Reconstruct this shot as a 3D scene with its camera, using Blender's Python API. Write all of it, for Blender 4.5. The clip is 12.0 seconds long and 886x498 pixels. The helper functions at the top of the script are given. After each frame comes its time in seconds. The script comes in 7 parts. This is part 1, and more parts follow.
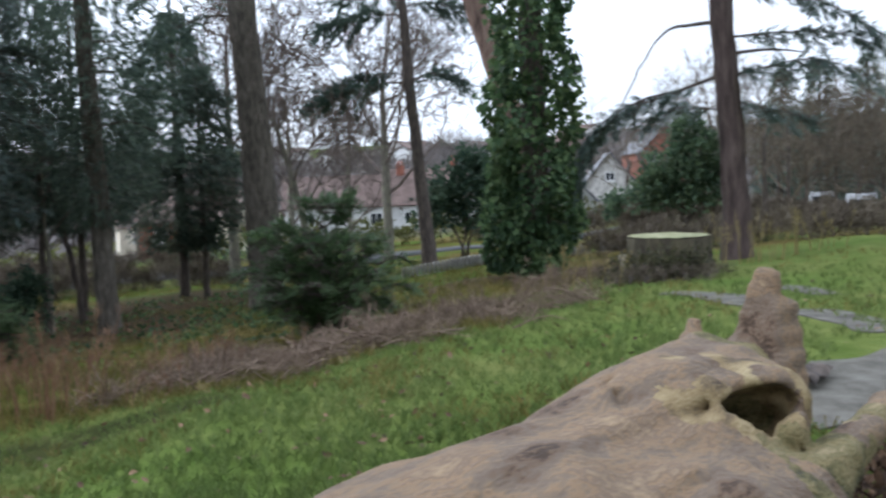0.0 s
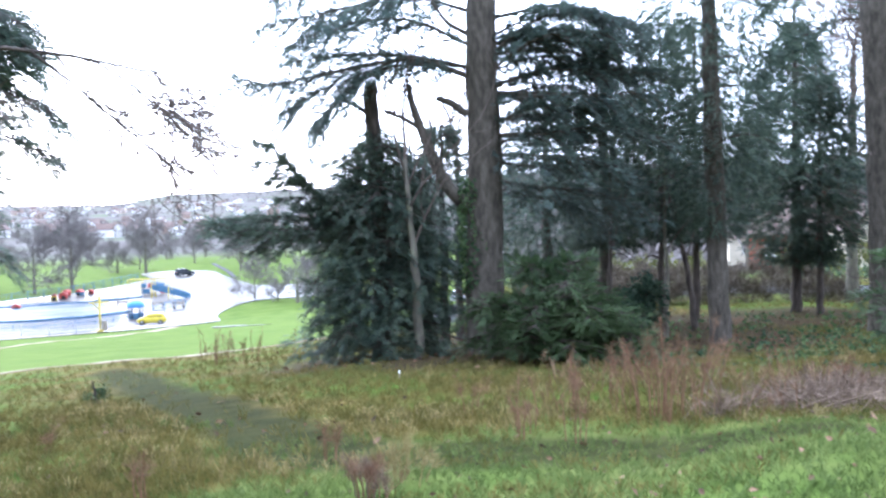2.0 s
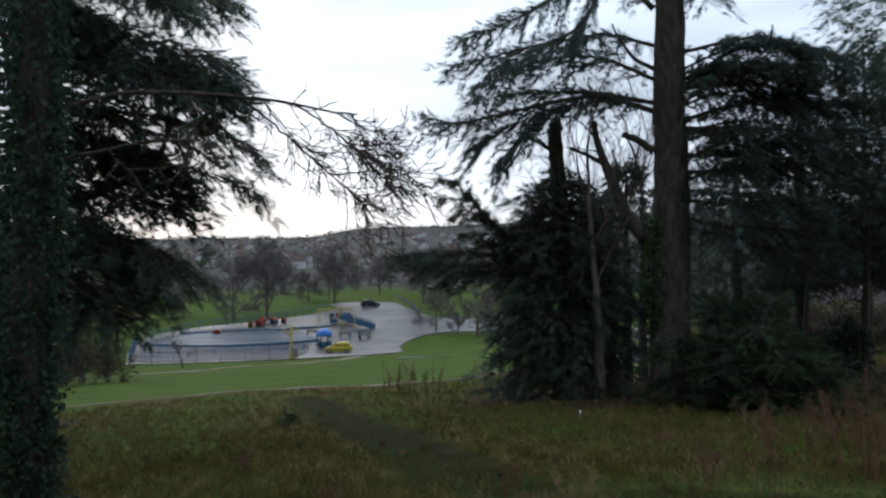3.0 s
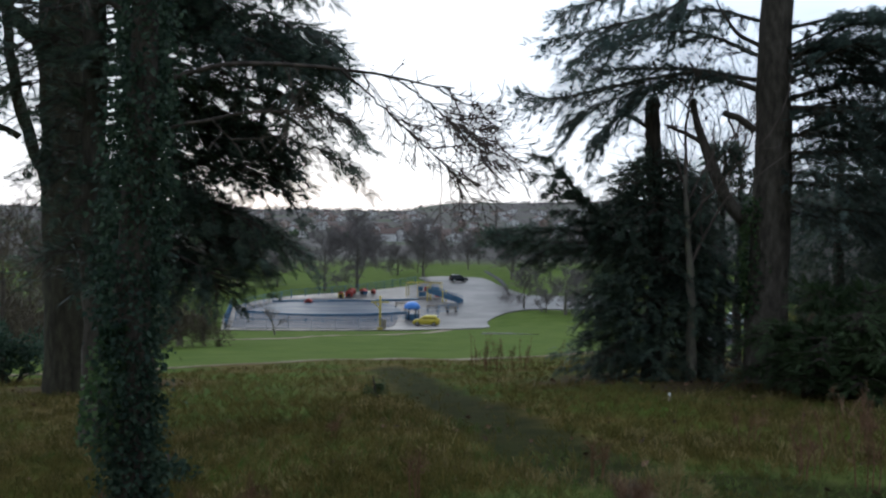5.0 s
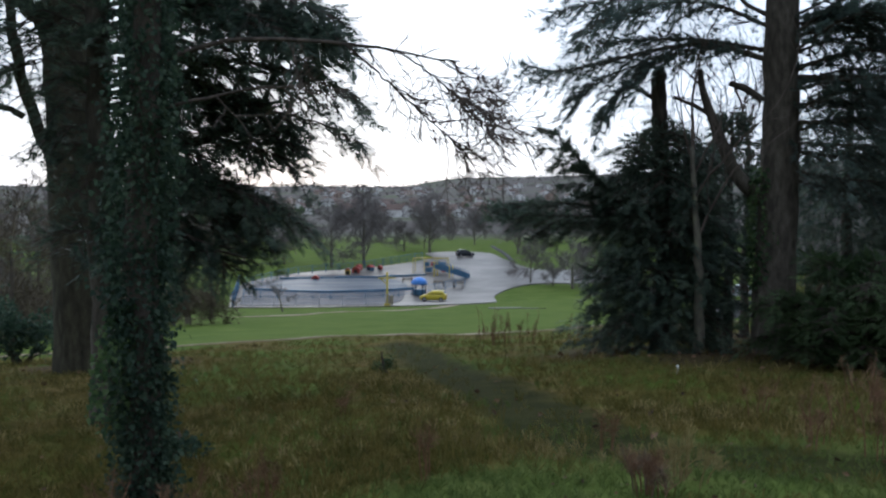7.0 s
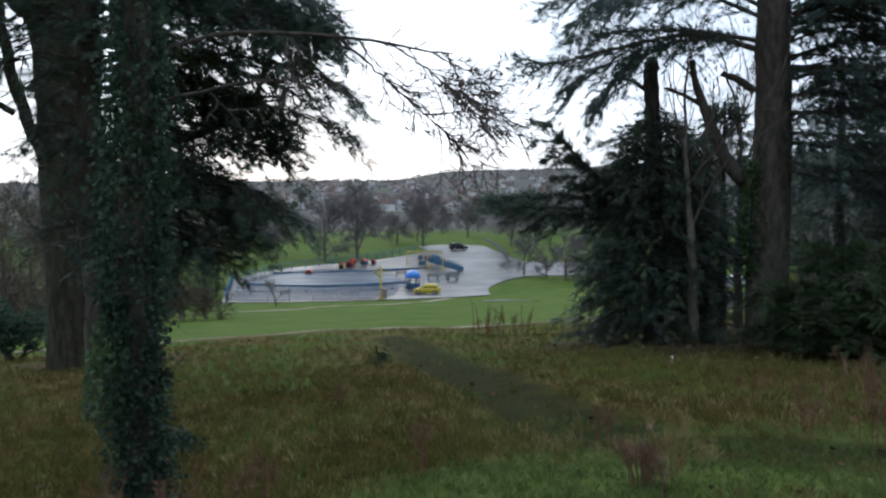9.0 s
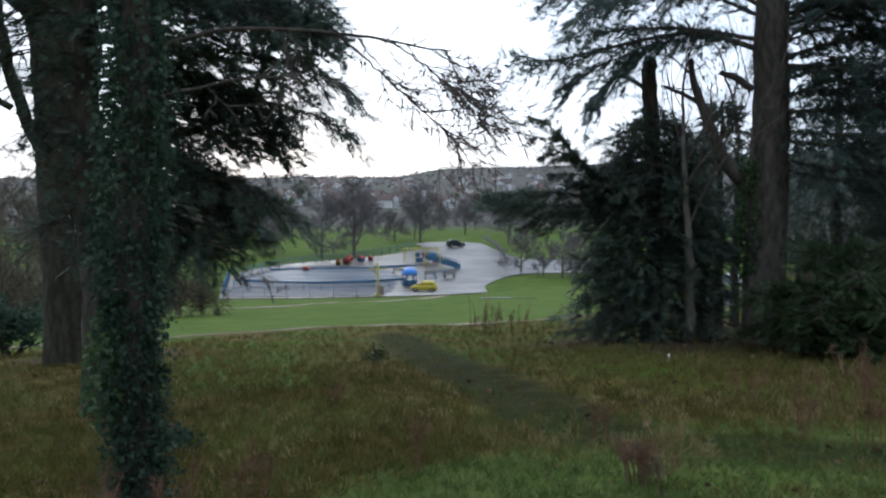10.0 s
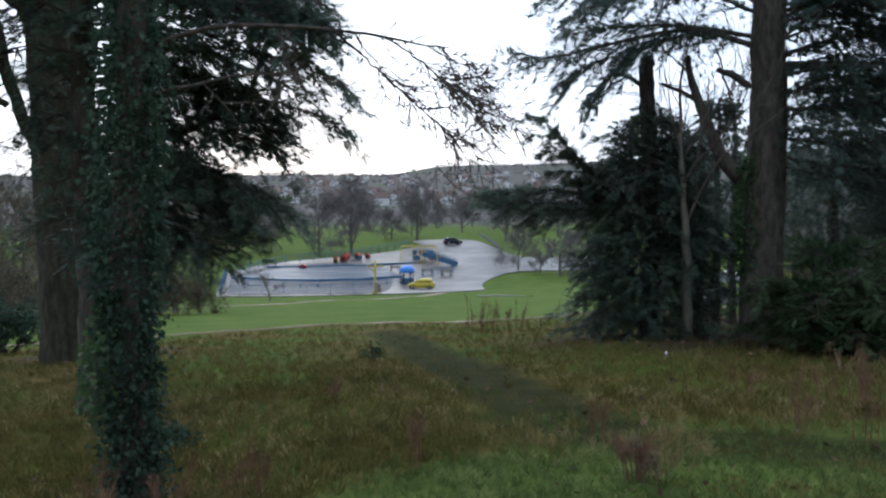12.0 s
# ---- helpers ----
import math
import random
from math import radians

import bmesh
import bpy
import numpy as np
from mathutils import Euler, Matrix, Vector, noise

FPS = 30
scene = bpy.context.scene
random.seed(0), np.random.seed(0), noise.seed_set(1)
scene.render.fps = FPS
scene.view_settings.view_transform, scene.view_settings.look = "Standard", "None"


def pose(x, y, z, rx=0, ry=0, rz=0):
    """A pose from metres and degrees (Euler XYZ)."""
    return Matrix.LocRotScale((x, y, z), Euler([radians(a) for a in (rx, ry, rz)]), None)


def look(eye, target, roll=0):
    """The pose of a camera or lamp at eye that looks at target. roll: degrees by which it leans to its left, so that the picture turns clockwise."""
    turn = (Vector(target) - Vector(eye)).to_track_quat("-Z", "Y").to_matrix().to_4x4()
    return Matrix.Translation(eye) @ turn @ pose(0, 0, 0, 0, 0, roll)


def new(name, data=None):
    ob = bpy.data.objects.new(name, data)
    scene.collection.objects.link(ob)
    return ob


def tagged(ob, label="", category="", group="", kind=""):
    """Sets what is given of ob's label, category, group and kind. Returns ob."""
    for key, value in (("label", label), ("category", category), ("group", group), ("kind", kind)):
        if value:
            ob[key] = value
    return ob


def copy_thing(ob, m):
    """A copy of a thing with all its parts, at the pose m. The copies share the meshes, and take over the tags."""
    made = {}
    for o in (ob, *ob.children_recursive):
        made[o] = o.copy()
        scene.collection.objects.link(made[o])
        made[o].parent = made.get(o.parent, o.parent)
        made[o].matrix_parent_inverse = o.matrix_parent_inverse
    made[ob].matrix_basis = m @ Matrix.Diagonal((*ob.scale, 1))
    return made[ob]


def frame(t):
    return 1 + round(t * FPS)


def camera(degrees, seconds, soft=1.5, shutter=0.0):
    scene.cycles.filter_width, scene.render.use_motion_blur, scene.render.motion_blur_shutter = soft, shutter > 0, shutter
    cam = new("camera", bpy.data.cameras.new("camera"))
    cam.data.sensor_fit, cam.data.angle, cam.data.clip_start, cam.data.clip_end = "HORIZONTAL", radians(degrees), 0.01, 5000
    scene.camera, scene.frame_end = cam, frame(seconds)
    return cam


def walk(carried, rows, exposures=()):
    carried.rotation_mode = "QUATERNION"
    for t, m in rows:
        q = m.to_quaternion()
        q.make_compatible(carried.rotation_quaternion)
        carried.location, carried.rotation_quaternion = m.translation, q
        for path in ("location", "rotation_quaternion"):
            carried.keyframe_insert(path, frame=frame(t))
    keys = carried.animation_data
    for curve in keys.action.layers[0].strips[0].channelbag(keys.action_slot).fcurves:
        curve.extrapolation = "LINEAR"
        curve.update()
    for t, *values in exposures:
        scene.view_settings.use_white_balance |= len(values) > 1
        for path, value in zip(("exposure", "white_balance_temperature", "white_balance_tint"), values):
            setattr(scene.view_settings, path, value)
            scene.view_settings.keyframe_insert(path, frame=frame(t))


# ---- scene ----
import itertools

# The eye stands at about (0, 0, 1.6) on the brow of a park hillside; +y is the way down to the play area.
cam = camera(51.5, 12.0, soft=2.4, shutter=0.2)
walk(cam, [
    (0.0, pose(0.218, -0.128, 1.545, 85.62, 1.95, -53.13)),
    (0.5, pose(0.209, -0.102, 1.551, 85.53, 2.56, -41.30)),
    (1.0, pose(0.176, -0.079, 1.564, 84.88, 1.85, -30.46)),
    (1.5, pose(0.139, -0.079, 1.581, 85.58, 1.20, -22.37)),
    (2.0, pose(0.096, -0.057, 1.592, 87.34, 1.30, -16.40)),
    (2.5, pose(0.092, -0.035, 1.606, 88.91, 0.79, -9.81)),
    (3.0, pose(0.060, -0.049, 1.621, 89.73, 0.56, -5.16)),
    (3.5, pose(0.051, -0.076, 1.619, 89.57, -0.25, -2.18)),
    (5.5, pose(0.024, -0.038, 1.611, 87.61, -0.96, 0.52)),
    (6.0, pose(0.024, -0.026, 1.610, 87.10, -0.97, 0.59)),
    (6.5, pose(0.023, -0.040, 1.606, 86.91, -0.76, 0.39)),
    (7.0, pose(0.019, -0.031, 1.606, 86.65, -0.22, 0.79)),
    (9.0, pose(0.008, -0.016, 1.602, 86.23, 0.26, 0.34)),
    (9.5, pose(0.004, -0.017, 1.602, 86.22, 0.07, 0.20)),
    (10.0, pose(0.001, -0.023, 1.603, 86.05, -0.02, 0.18)),
    (10.5, pose(0.004, -0.012, 1.604, 85.74, 0.07, -0.03)),
    (11.0, pose(0.003, -0.007, 1.601, 85.81, 0.07, -0.08)),
    (11.5, pose(0.005, -0.002, 1.597, 85.78, -0.13, -0.05)),
    (12.0, pose(-0.000, 0.000, 1.600, 85.90, -0.00, -0.00)),
], exposures=[(0.0, 0.28, 6500, 11.5), (0.5, 0.9, 6100, 12), (1.0, 1.25, 5850, 14), (1.5, 1.45, 5850, 16), (2.0, 1.45, 5850, 15.5), (2.5, -0.4, 6100, 9.5), (3.0, -1.34, 6350, 9), (3.5, -1.34, 6400, 9.5), (5.5, -0.98, 6300, 9), (7.0, -0.88, 6250, 9.5), (9.0, -0.78, 6200, 8.5), (12.0, -0.6, 6150, 10)])

# ---- light: a bright overcast winter sky ----
world = bpy.data.worlds.new("overcast_sky")
scene.world = world
world.use_nodes = True
wn, wl = world.node_tree.nodes, world.node_tree.links
wn.clear()
w_out = wn.new("ShaderNodeOutputWorld")
w_bg = wn.new("ShaderNodeBackground")
w_sky = wn.new("ShaderNodeTexSky")
w_sky.sky_type, w_sky.sun_disc = "NISHITA", False
w_sky.sun_elevation, w_sky.sun_rotation = radians(16), radians(-12)
w_gain = wn.new("ShaderNodeMix")
w_gain.data_type, w_gain.blend_type = "RGBA", "MULTIPLY"
w_gain.inputs[0].default_value = 1.0
w_gain.inputs[7].default_value = (0.10, 0.10, 0.10, 1)
w_co = wn.new("ShaderNodeTexCoord")
w_map = wn.new("ShaderNodeMapping")
w_map.inputs["Scale"].default_value = (2.2, 2.2, 11.0)
w_noise = wn.new("ShaderNodeTexNoise")
w_noise.inputs["Scale"].default_value, w_noise.inputs["Detail"].default_value = 1.6, 7
w_ramp = wn.new("ShaderNodeValToRGB")
w_ramp.color_ramp.elements[0].position, w_ramp.color_ramp.elements[0].color = 0.36, (0.92, 1.06, 1.28, 1)
w_ramp.color_ramp.elements[1].position, w_ramp.color_ramp.elements[1].color = 0.60, (1.34, 1.52, 1.80, 1)
w_mix = wn.new("ShaderNodeMix")
w_mix.data_type = "RGBA"
w_mix.inputs[0].default_value = 0.85
wl.new(w_co.outputs["Generated"], w_map.inputs["Vector"])
wl.new(w_map.outputs[0], w_noise.inputs["Vector"])
wl.new(w_noise.outputs["Fac"], w_ramp.inputs[0])
wl.new(w_sky.outputs[0], w_gain.inputs[6])
wl.new(w_gain.outputs[2], w_mix.inputs[6])
wl.new(w_ramp.outputs[0], w_mix.inputs[7])
# The veiled sun brightens the cloud round it.
w_dot = wn.new("ShaderNodeVectorMath")
w_dot.operation = "DOT_PRODUCT"
w_dot.inputs[1].default_value = (math.sin(radians(-12)) * math.cos(radians(16)), math.cos(radians(-12)) * math.cos(radians(16)), math.sin(radians(16)))
w_glow = wn.new("ShaderNodeMapRange")
w_glow.interpolation_type = "SMOOTHSTEP"
w_glow.inputs["From Min"].default_value, w_glow.inputs["From Max"].default_value = 0.15, 1.0
w_glow.inputs["To Min"].default_value, w_glow.inputs["To Max"].default_value = 0.85, 2.05
# An overcast sky is brightest overhead and dimmer towards the horizon.
w_up = wn.new("ShaderNodeSeparateXYZ")
w_zenith = wn.new("ShaderNodeMapRange")
w_zenith.interpolation_type = "SMOOTHSTEP"
w_zenith.inputs["From Min"].default_value, w_zenith.inputs["From Max"].default_value = 0.22, 0.95
w_zenith.inputs["To Min"].default_value, w_zenith.inputs["To Max"].default_value = 1.0, 1.85
w_both = wn.new("ShaderNodeMath")
w_both.operation = "MULTIPLY"
wl.new(w_co.outputs["Generated"], w_up.inputs[0])
wl.new(w_up.outputs["Z"], w_zenith.inputs["Value"])
wl.new(w_glow.outputs[0], w_both.inputs[0])
wl.new(w_zenith.outputs[0], w_both.inputs[1])
w_lit = wn.new("ShaderNodeMix")
w_lit.data_type, w_lit.blend_type = "RGBA", "MULTIPLY"
w_lit.inputs[0].default_value = 1.0
wl.new(w_co.outputs["Generated"], w_dot.inputs[0])
wl.new(w_dot.outputs["Value"], w_glow.inputs["Value"])
wl.new(w_mix.outputs[2], w_lit.inputs[6])
wl.new(w_both.outputs[0], w_lit.inputs[7])
wl.new(w_lit.outputs[2], w_bg.inputs["Color"])
w_bg.inputs["Strength"].default_value = 1.0
wl.new(w_bg.outputs[0], w_out.inputs[0])

sun_data = bpy.data.lights.new("sun", "SUN")
sun_data.energy, sun_data.angle, sun_data.color = 0.6, radians(20), (1.0, 0.97, 0.92)
sun = new("sun", sun_data)
sun.matrix_world = look((0, 0, 60), Vector((0, 0, 60)) - Vector((math.sin(radians(-12)) * math.cos(radians(16)), math.cos(radians(-12)) * math.cos(radians(16)), math.sin(radians(16)))))

# ---- materials ----


def material(name, stops, scale=4.0, rough=0.85, bump=0.3, stretch=(1, 1, 1), detail=6, fine=None, island=0.0, metal=0.0, through_light=0.0, objvar=0.0, distance=0.02, spec=0.3):
    """A procedural surface: a colour ramp over two scales of noise, with relief."""
    m = bpy.data.materials.new(name)
    m.use_nodes = True
    n, l = m.node_tree.nodes, m.node_tree.links
    bsdf = n["Principled BSDF"]
    co = n.new("ShaderNodeTexCoord")
    mp = n.new("ShaderNodeMapping")
    mp.inputs["Scale"].default_value = stretch
    l.new(co.outputs["Object"], mp.inputs["Vector"])
    big = n.new("ShaderNodeTexNoise")
    big.inputs["Scale"].default_value, big.inputs["Detail"].default_value = scale, detail
    l.new(mp.outputs[0], big.inputs["Vector"])
    small = n.new("ShaderNodeTexNoise")
    small.inputs["Scale"].default_value, small.inputs["Detail"].default_value = fine or scale * 9, 4
    l.new(mp.outputs[0], small.inputs["Vector"])
    mix = n.new("ShaderNodeMath")
    mix.operation = "MULTIPLY_ADD"
    mix.inputs[1].default_value = 0.35
    l.new(small.outputs["Fac"], mix.inputs[0])
    sub = n.new("ShaderNodeMath")
    sub.operation = "SUBTRACT"
    sub.inputs[1].default_value = 0.175
    l.new(big.outputs["Fac"], sub.inputs[0])
    l.new(sub.outputs[0], mix.inputs[2])
    value = mix.outputs[0]
    for amount, node, socket in ((island, "ShaderNodeNewGeometry", "Random Per Island"), (objvar, "ShaderNodeObjectInfo", "Random")):
        if amount:
            geo = n.new(node)
            add = n.new("ShaderNodeMath")
            add.operation = "MULTIPLY_ADD"
            add.inputs[1].default_value = amount
            l.new(geo.outputs[socket], add.inputs[0])
            off = n.new("ShaderNodeMath")
            off.operation = "SUBTRACT"
            off.inputs[1].default_value = amount / 2
            l.new(value, off.inputs[0])
            l.new(off.outputs[0], add.inputs[2])
            value = add.outputs[0]
    ramp = n.new("ShaderNodeValToRGB")
    el = ramp.color_ramp.elements
    while len(el) < len(stops):
        el.new(0.5)
    for e, (at, colour) in zip(el, stops):
        e.position, e.color = at, (*colour, 1)
    l.new(value, ramp.inputs[0])
    l.new(ramp.outputs[0], bsdf.inputs["Base Color"])
    bsdf.inputs["Roughness"].default_value, bsdf.inputs["Metallic"].default_value = rough, metal
    bsdf.inputs["Specular IOR Level"].default_value = spec
    if bump:
        bp = n.new("ShaderNodeBump")
        bp.inputs["Strength"].default_value, bp.inputs["Distance"].default_value = bump, distance
        l.new(mix.outputs[0], bp.inputs["Height"])
        l.new(bp.outputs[0], bsdf.inputs["Normal"])
    if through_light:
        tr = n.new("ShaderNodeBsdfTranslucent")
        l.new(ramp.outputs[0], tr.inputs["Color"])
        ms = n.new("ShaderNodeMixShader")
        ms.inputs[0].default_value = through_light
        l.new(bsdf.outputs[0], ms.inputs[1])
        l.new(tr.outputs[0], ms.inputs[2])
        l.new(ms.outputs[0], n["Material Output"].inputs["Surface"])
    return m


def leafy(name, dark, mid, pale, rough=0.6):
    return material(name, [(0.2, dark), (0.5, mid), (0.8, pale)], scale=0.7, rough=rough, bump=0, island=0.55, through_light=0.42)


BARK_CEDAR = material("bark_cedar", [(0.25, (0.0324, 0.0279, 0.0225)), (0.5, (0.081, 0.0693, 0.0558)), (0.75, (0.135, 0.1188, 0.0972))], 3.0, 0.95, 1.0, (3, 3, 1.1), fine=22, distance=0.05)
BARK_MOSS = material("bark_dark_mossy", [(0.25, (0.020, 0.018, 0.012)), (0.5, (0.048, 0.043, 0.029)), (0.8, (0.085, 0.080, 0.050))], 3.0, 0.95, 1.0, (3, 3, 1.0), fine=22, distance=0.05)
BARK_RED = material("bark_pine_red", [(0.25, (0.06, 0.04, 0.035)), (0.5, (0.19, 0.125, 0.10)), (0.8, (0.31, 0.21, 0.175))], 3.0, 0.95, 0.9, (3, 3, 0.7), fine=18, distance=0.05)
BARK_WINE = material("bark_dark_red", [(0.25, (0.028, 0.020, 0.018)), (0.5, (0.070, 0.048, 0.043)), (0.8, (0.125, 0.092, 0.082))], 3.0, 0.95, 1.0, (3, 3, 0.6), fine=22, distance=0.05)
BARK_DARK = material("bark_dark", [(0.25, (0.03, 0.025, 0.023)), (0.5, (0.075, 0.06, 0.052)), (0.8, (0.14, 0.11, 0.09))], 4.0, 0.95, 0.9, (3, 3, 0.7), distance=0.04)
BARK_GREY = material("bark_grey_green", [(0.25, (0.07, 0.062, 0.05)), (0.5, (0.15, 0.135, 0.11)), (0.8, (0.20, 0.20, 0.13))], 5.0, 0.95, 0.5, (2, 2, 0.8))
STUMP_BARK = material("mossy_stump_bark", [(0.25, (0.028, 0.023, 0.016)), (0.5, (0.070, 0.058, 0.038)), (0.8, (0.12, 0.105, 0.062))], 4.0, 0.95, 1.0, (2, 2, 0.8), distance=0.05)
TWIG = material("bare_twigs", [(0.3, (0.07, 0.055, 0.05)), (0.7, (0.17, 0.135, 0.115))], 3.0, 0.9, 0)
# Paler and greyer than the near twigs: distance haze is put into the colour.
TWIG_HAZED = material("far_twigs_hazed", [(0.3, (0.128, 0.114, 0.110)), (0.7, (0.225, 0.202, 0.194))], 0.5, 0.95, 0, objvar=0.12)
NEEDLES = leafy("cedar_needles", (0.040, 0.064, 0.062), (0.088, 0.128, 0.115), (0.15, 0.195, 0.165))
NEEDLES_DARK = leafy("dark_needles", (0.028, 0.048, 0.040), (0.070, 0.105, 0.080), (0.130, 0.170, 0.118))
NEEDLES_PINE = leafy("pine_needles", (0.021, 0.042, 0.036), (0.048, 0.083, 0.068), (0.090, 0.128, 0.098))
LEAF_BUSH = leafy("shrub_leaves", (0.0224, 0.0448, 0.0192), (0.0528, 0.0896, 0.0368), (0.0944, 0.1344, 0.0576), 0.65)
LEAF_HOLLY = leafy("holly_leaves", (0.018, 0.039, 0.027), (0.039, 0.072, 0.045), (0.075, 0.112, 0.068), 0.65)
LEAF_IVY = leafy("ivy_leaves", (0.022, 0.048, 0.022), (0.055, 0.105, 0.042), (0.12, 0.175, 0.07), 0.6)
LEAF_FAR = leafy("evergreen_far", (0.031, 0.059, 0.036), (0.063, 0.105, 0.056), (0.112, 0.154, 0.077))
BROWN_TWIGS = material("brown_hedge_twigs", [(0.25, (0.055, 0.042, 0.032)), (0.5, (0.105, 0.082, 0.060)), (0.8, (0.16, 0.135, 0.09))], 2.0, 0.95, 0, island=0.5)
DEAD_STEM = material("dead_dock_stems", [(0.25, (0.085, 0.042, 0.025)), (0.5, (0.155, 0.080, 0.046)), (0.8, (0.25, 0.155, 0.095))], 3.0, 0.9, 0, island=0.6)
BRASH = material("grey_brash", [(0.25, (0.07085, 0.04822, 0.03428)), (0.5, (0.1328, 0.09241, 0.06621)), (0.8, (0.2214, 0.1607, 0.1168))], 3.0, 0.95, 0, island=0.7)
STRAW = material("straw_grass", [(0.2, (0.13, 0.105, 0.042)), (0.5, (0.22, 0.17, 0.072)), (0.8, (0.33, 0.265, 0.13))], 0.6, 0.9, 0, island=0.6, through_light=0.2)
ROUGH_GRASS = material("rough_grass", [(0.2, (0.06242, 0.06505, 0.01323)), (0.5, (0.1115, 0.09673, 0.02353)), (0.8, (0.1784, 0.1376, 0.04265))], 0.35, 0.9, 0, island=0.6, through_light=0.2)
LUSH_GRASS = material("lush_grass", [(0.2, (0.0552, 0.08832, 0.01932)), (0.5, (0.09384, 0.1343, 0.03404)), (0.8, (0.149, 0.1858, 0.05704))], 0.35, 0.8, 0, island=0.6, through_light=0.25)
LITTER = material("leaf_litter", [(0.2, (0.045, 0.028, 0.019)), (0.5, (0.10, 0.058, 0.036)), (0.8, (0.19, 0.115, 0.070))], 1.0, 0.95, 0, island=0.7)
LOG_WOOD = material("weathered_log", [(0.30, (0.03434, 0.01982, 0.01103)), (0.37, (0.09365, 0.05781, 0.03447)), (0.44, (0.103, 0.07433, 0.05285)), (0.50, (0.1311, 0.09082, 0.05744)), (0.55, (0.1686, 0.1073, 0.05974)), (0.60, (0.1155, 0.07708, 0.04963)), (0.72, (0.2122, 0.1459, 0.08499))], 3.0, 0.85, 1.0, (0.8, 1.7, 1.7), fine=30, distance=0.032)
MOSSY_WOOD = material("mossy_rotten_wood", [(0.28, (0.0248, 0.02108, 0.00868)), (0.42, (0.0837, 0.0713, 0.02604)), (0.52, (0.1488, 0.1147, 0.0527)), (0.6, (0.0992, 0.0837, 0.0341)), (0.75, (0.2108, 0.1612, 0.0868))], 4.5, 0.9, 1.0, (0.8, 2, 2), fine=34, distance=0.035)
HEARTWOOD = material("orange_heartwood", [(0.3, (0.045, 0.0285, 0.015)), (0.5, (0.1725, 0.12, 0.05625)), (0.75, (0.27, 0.21, 0.1125))], 4.0, 0.8, 0.8, (1, 3, 3), distance=0.03)
CUT_WOOD = material("mossy_cut_wood", [(0.25, (0.11, 0.115, 0.055)), (0.5, (0.20, 0.20, 0.105)), (0.8, (0.30, 0.29, 0.18))], 3.0, 0.9, 0.4)
PATH = material("worn_earth_path", [(0.25, (0.152, 0.1116, 0.0748)), (0.5, (0.264, 0.2009, 0.1428)), (0.8, (0.344, 0.2753, 0.204))], 1.2, 0.85, 0.3)
GRAVEL = material("grey_gravel", [(0.25, (0.05616, 0.05184, 0.04375)), (0.5, (0.1011, 0.0936, 0.07903)), (0.8, (0.1498, 0.1404, 0.12))], 5.0, 0.95, 0.7, fine=60, spec=0.08)
# Wet tarmac; the mottled stops paint the uneven puddle reflections into its colour.
TARMAC = material("wet_tarmac", [(0.35, (0.03825, 0.0357, 0.03315)), (0.5, (0.0748, 0.068, 0.0629)), (0.65, (0.1275, 0.1173, 0.1088))], 0.16, 0.42, 0.05, fine=3.0, spec=0.12)
ROAD = material("road_tarmac", [(0.25, (0.05, 0.05, 0.052)), (0.5, (0.075, 0.075, 0.078)), (0.8, (0.11, 0.11, 0.11))], 0.5, 0.95, 0.1, spec=0.06)


def paint(name, colour, rough=0.5, metal=0.0):
    c = Vector(colour)
    return material(name, [(0.25, tuple(c * 0.72)), (0.5, tuple(c)), (0.8, tuple(min(1, v * 1.15) for v in c))], 1.5, rough, 0.05, metal=metal)


BLUE = paint("blue_paint", (0.0576, 0.136, 0.2244))
PALE_BLUE = material("pale_blue_floor", [(0.36, (0.0165, 0.027, 0.04725)), (0.48, (0.04125, 0.0465, 0.06143)), (0.56, (0.075, 0.072, 0.07718)), (0.66, (0.1425, 0.1312, 0.1339))], 0.35, 0.6, 0.05, (1, 3, 1), fine=2.0, spec=0.12)
SKY_BLUE = paint("bright_blue_plastic", (0.06, 0.22, 0.62), 0.35)
YELLOW = paint("yellow_paint", (0.46, 0.36, 0.06), 0.45)
GREY_STEEL = paint("galvanised_steel", (0.22, 0.23, 0.26), 0.5)
RED = paint("red_plastic", (0.36, 0.06, 0.05), 0.5)
DARK_MATT = paint("dark_rubber", (0.02, 0.02, 0.022), 0.7)
CAR_YELLOW = paint("yellow_car_paint", (0.52, 0.42, 0.05), 0.3)
CAR_DARK = paint("dark_car_paint", (0.012, 0.016, 0.022), 0.25)
VAN_WHITE = paint("white_van_paint", (0.36, 0.37, 0.38), 0.4)
GLASS_DARK = paint("dark_window_glass", (0.02, 0.025, 0.03), 0.08)
CHROME = paint("silver_metal", (0.55, 0.55, 0.56), 0.3, 0.9)
LAMP_RED = paint("red_lamp_lens", (0.35, 0.02, 0.02), 0.2)
RENDER_CREAM = material("cream_render", [(0.25, (0.46, 0.41, 0.31)), (0.5, (0.58, 0.52, 0.41)), (0.8, (0.66, 0.60, 0.49))], 1.0, 0.9, 0.1)
RENDER_WHITE = material("white_render", [(0.25, (0.416, 0.416, 0.4)), (0.5, (0.544, 0.544, 0.528)), (0.8, (0.624, 0.624, 0.608))], 1.0, 0.9, 0.1)
STONE_PALE = material("pale_stone_wall", [(0.25, (0.22, 0.21, 0.19)), (0.45, (0.42, 0.40, 0.37)), (0.7, (0.62, 0.60, 0.56))], 2.6, 0.9, 0.5, fine=6)
BRICK_RED = material("red_brick", [(0.25, (0.15, 0.06, 0.042)), (0.5, (0.24, 0.09, 0.062)), (0.8, (0.32, 0.14, 0.10))], 2.0, 0.9, 0.2)
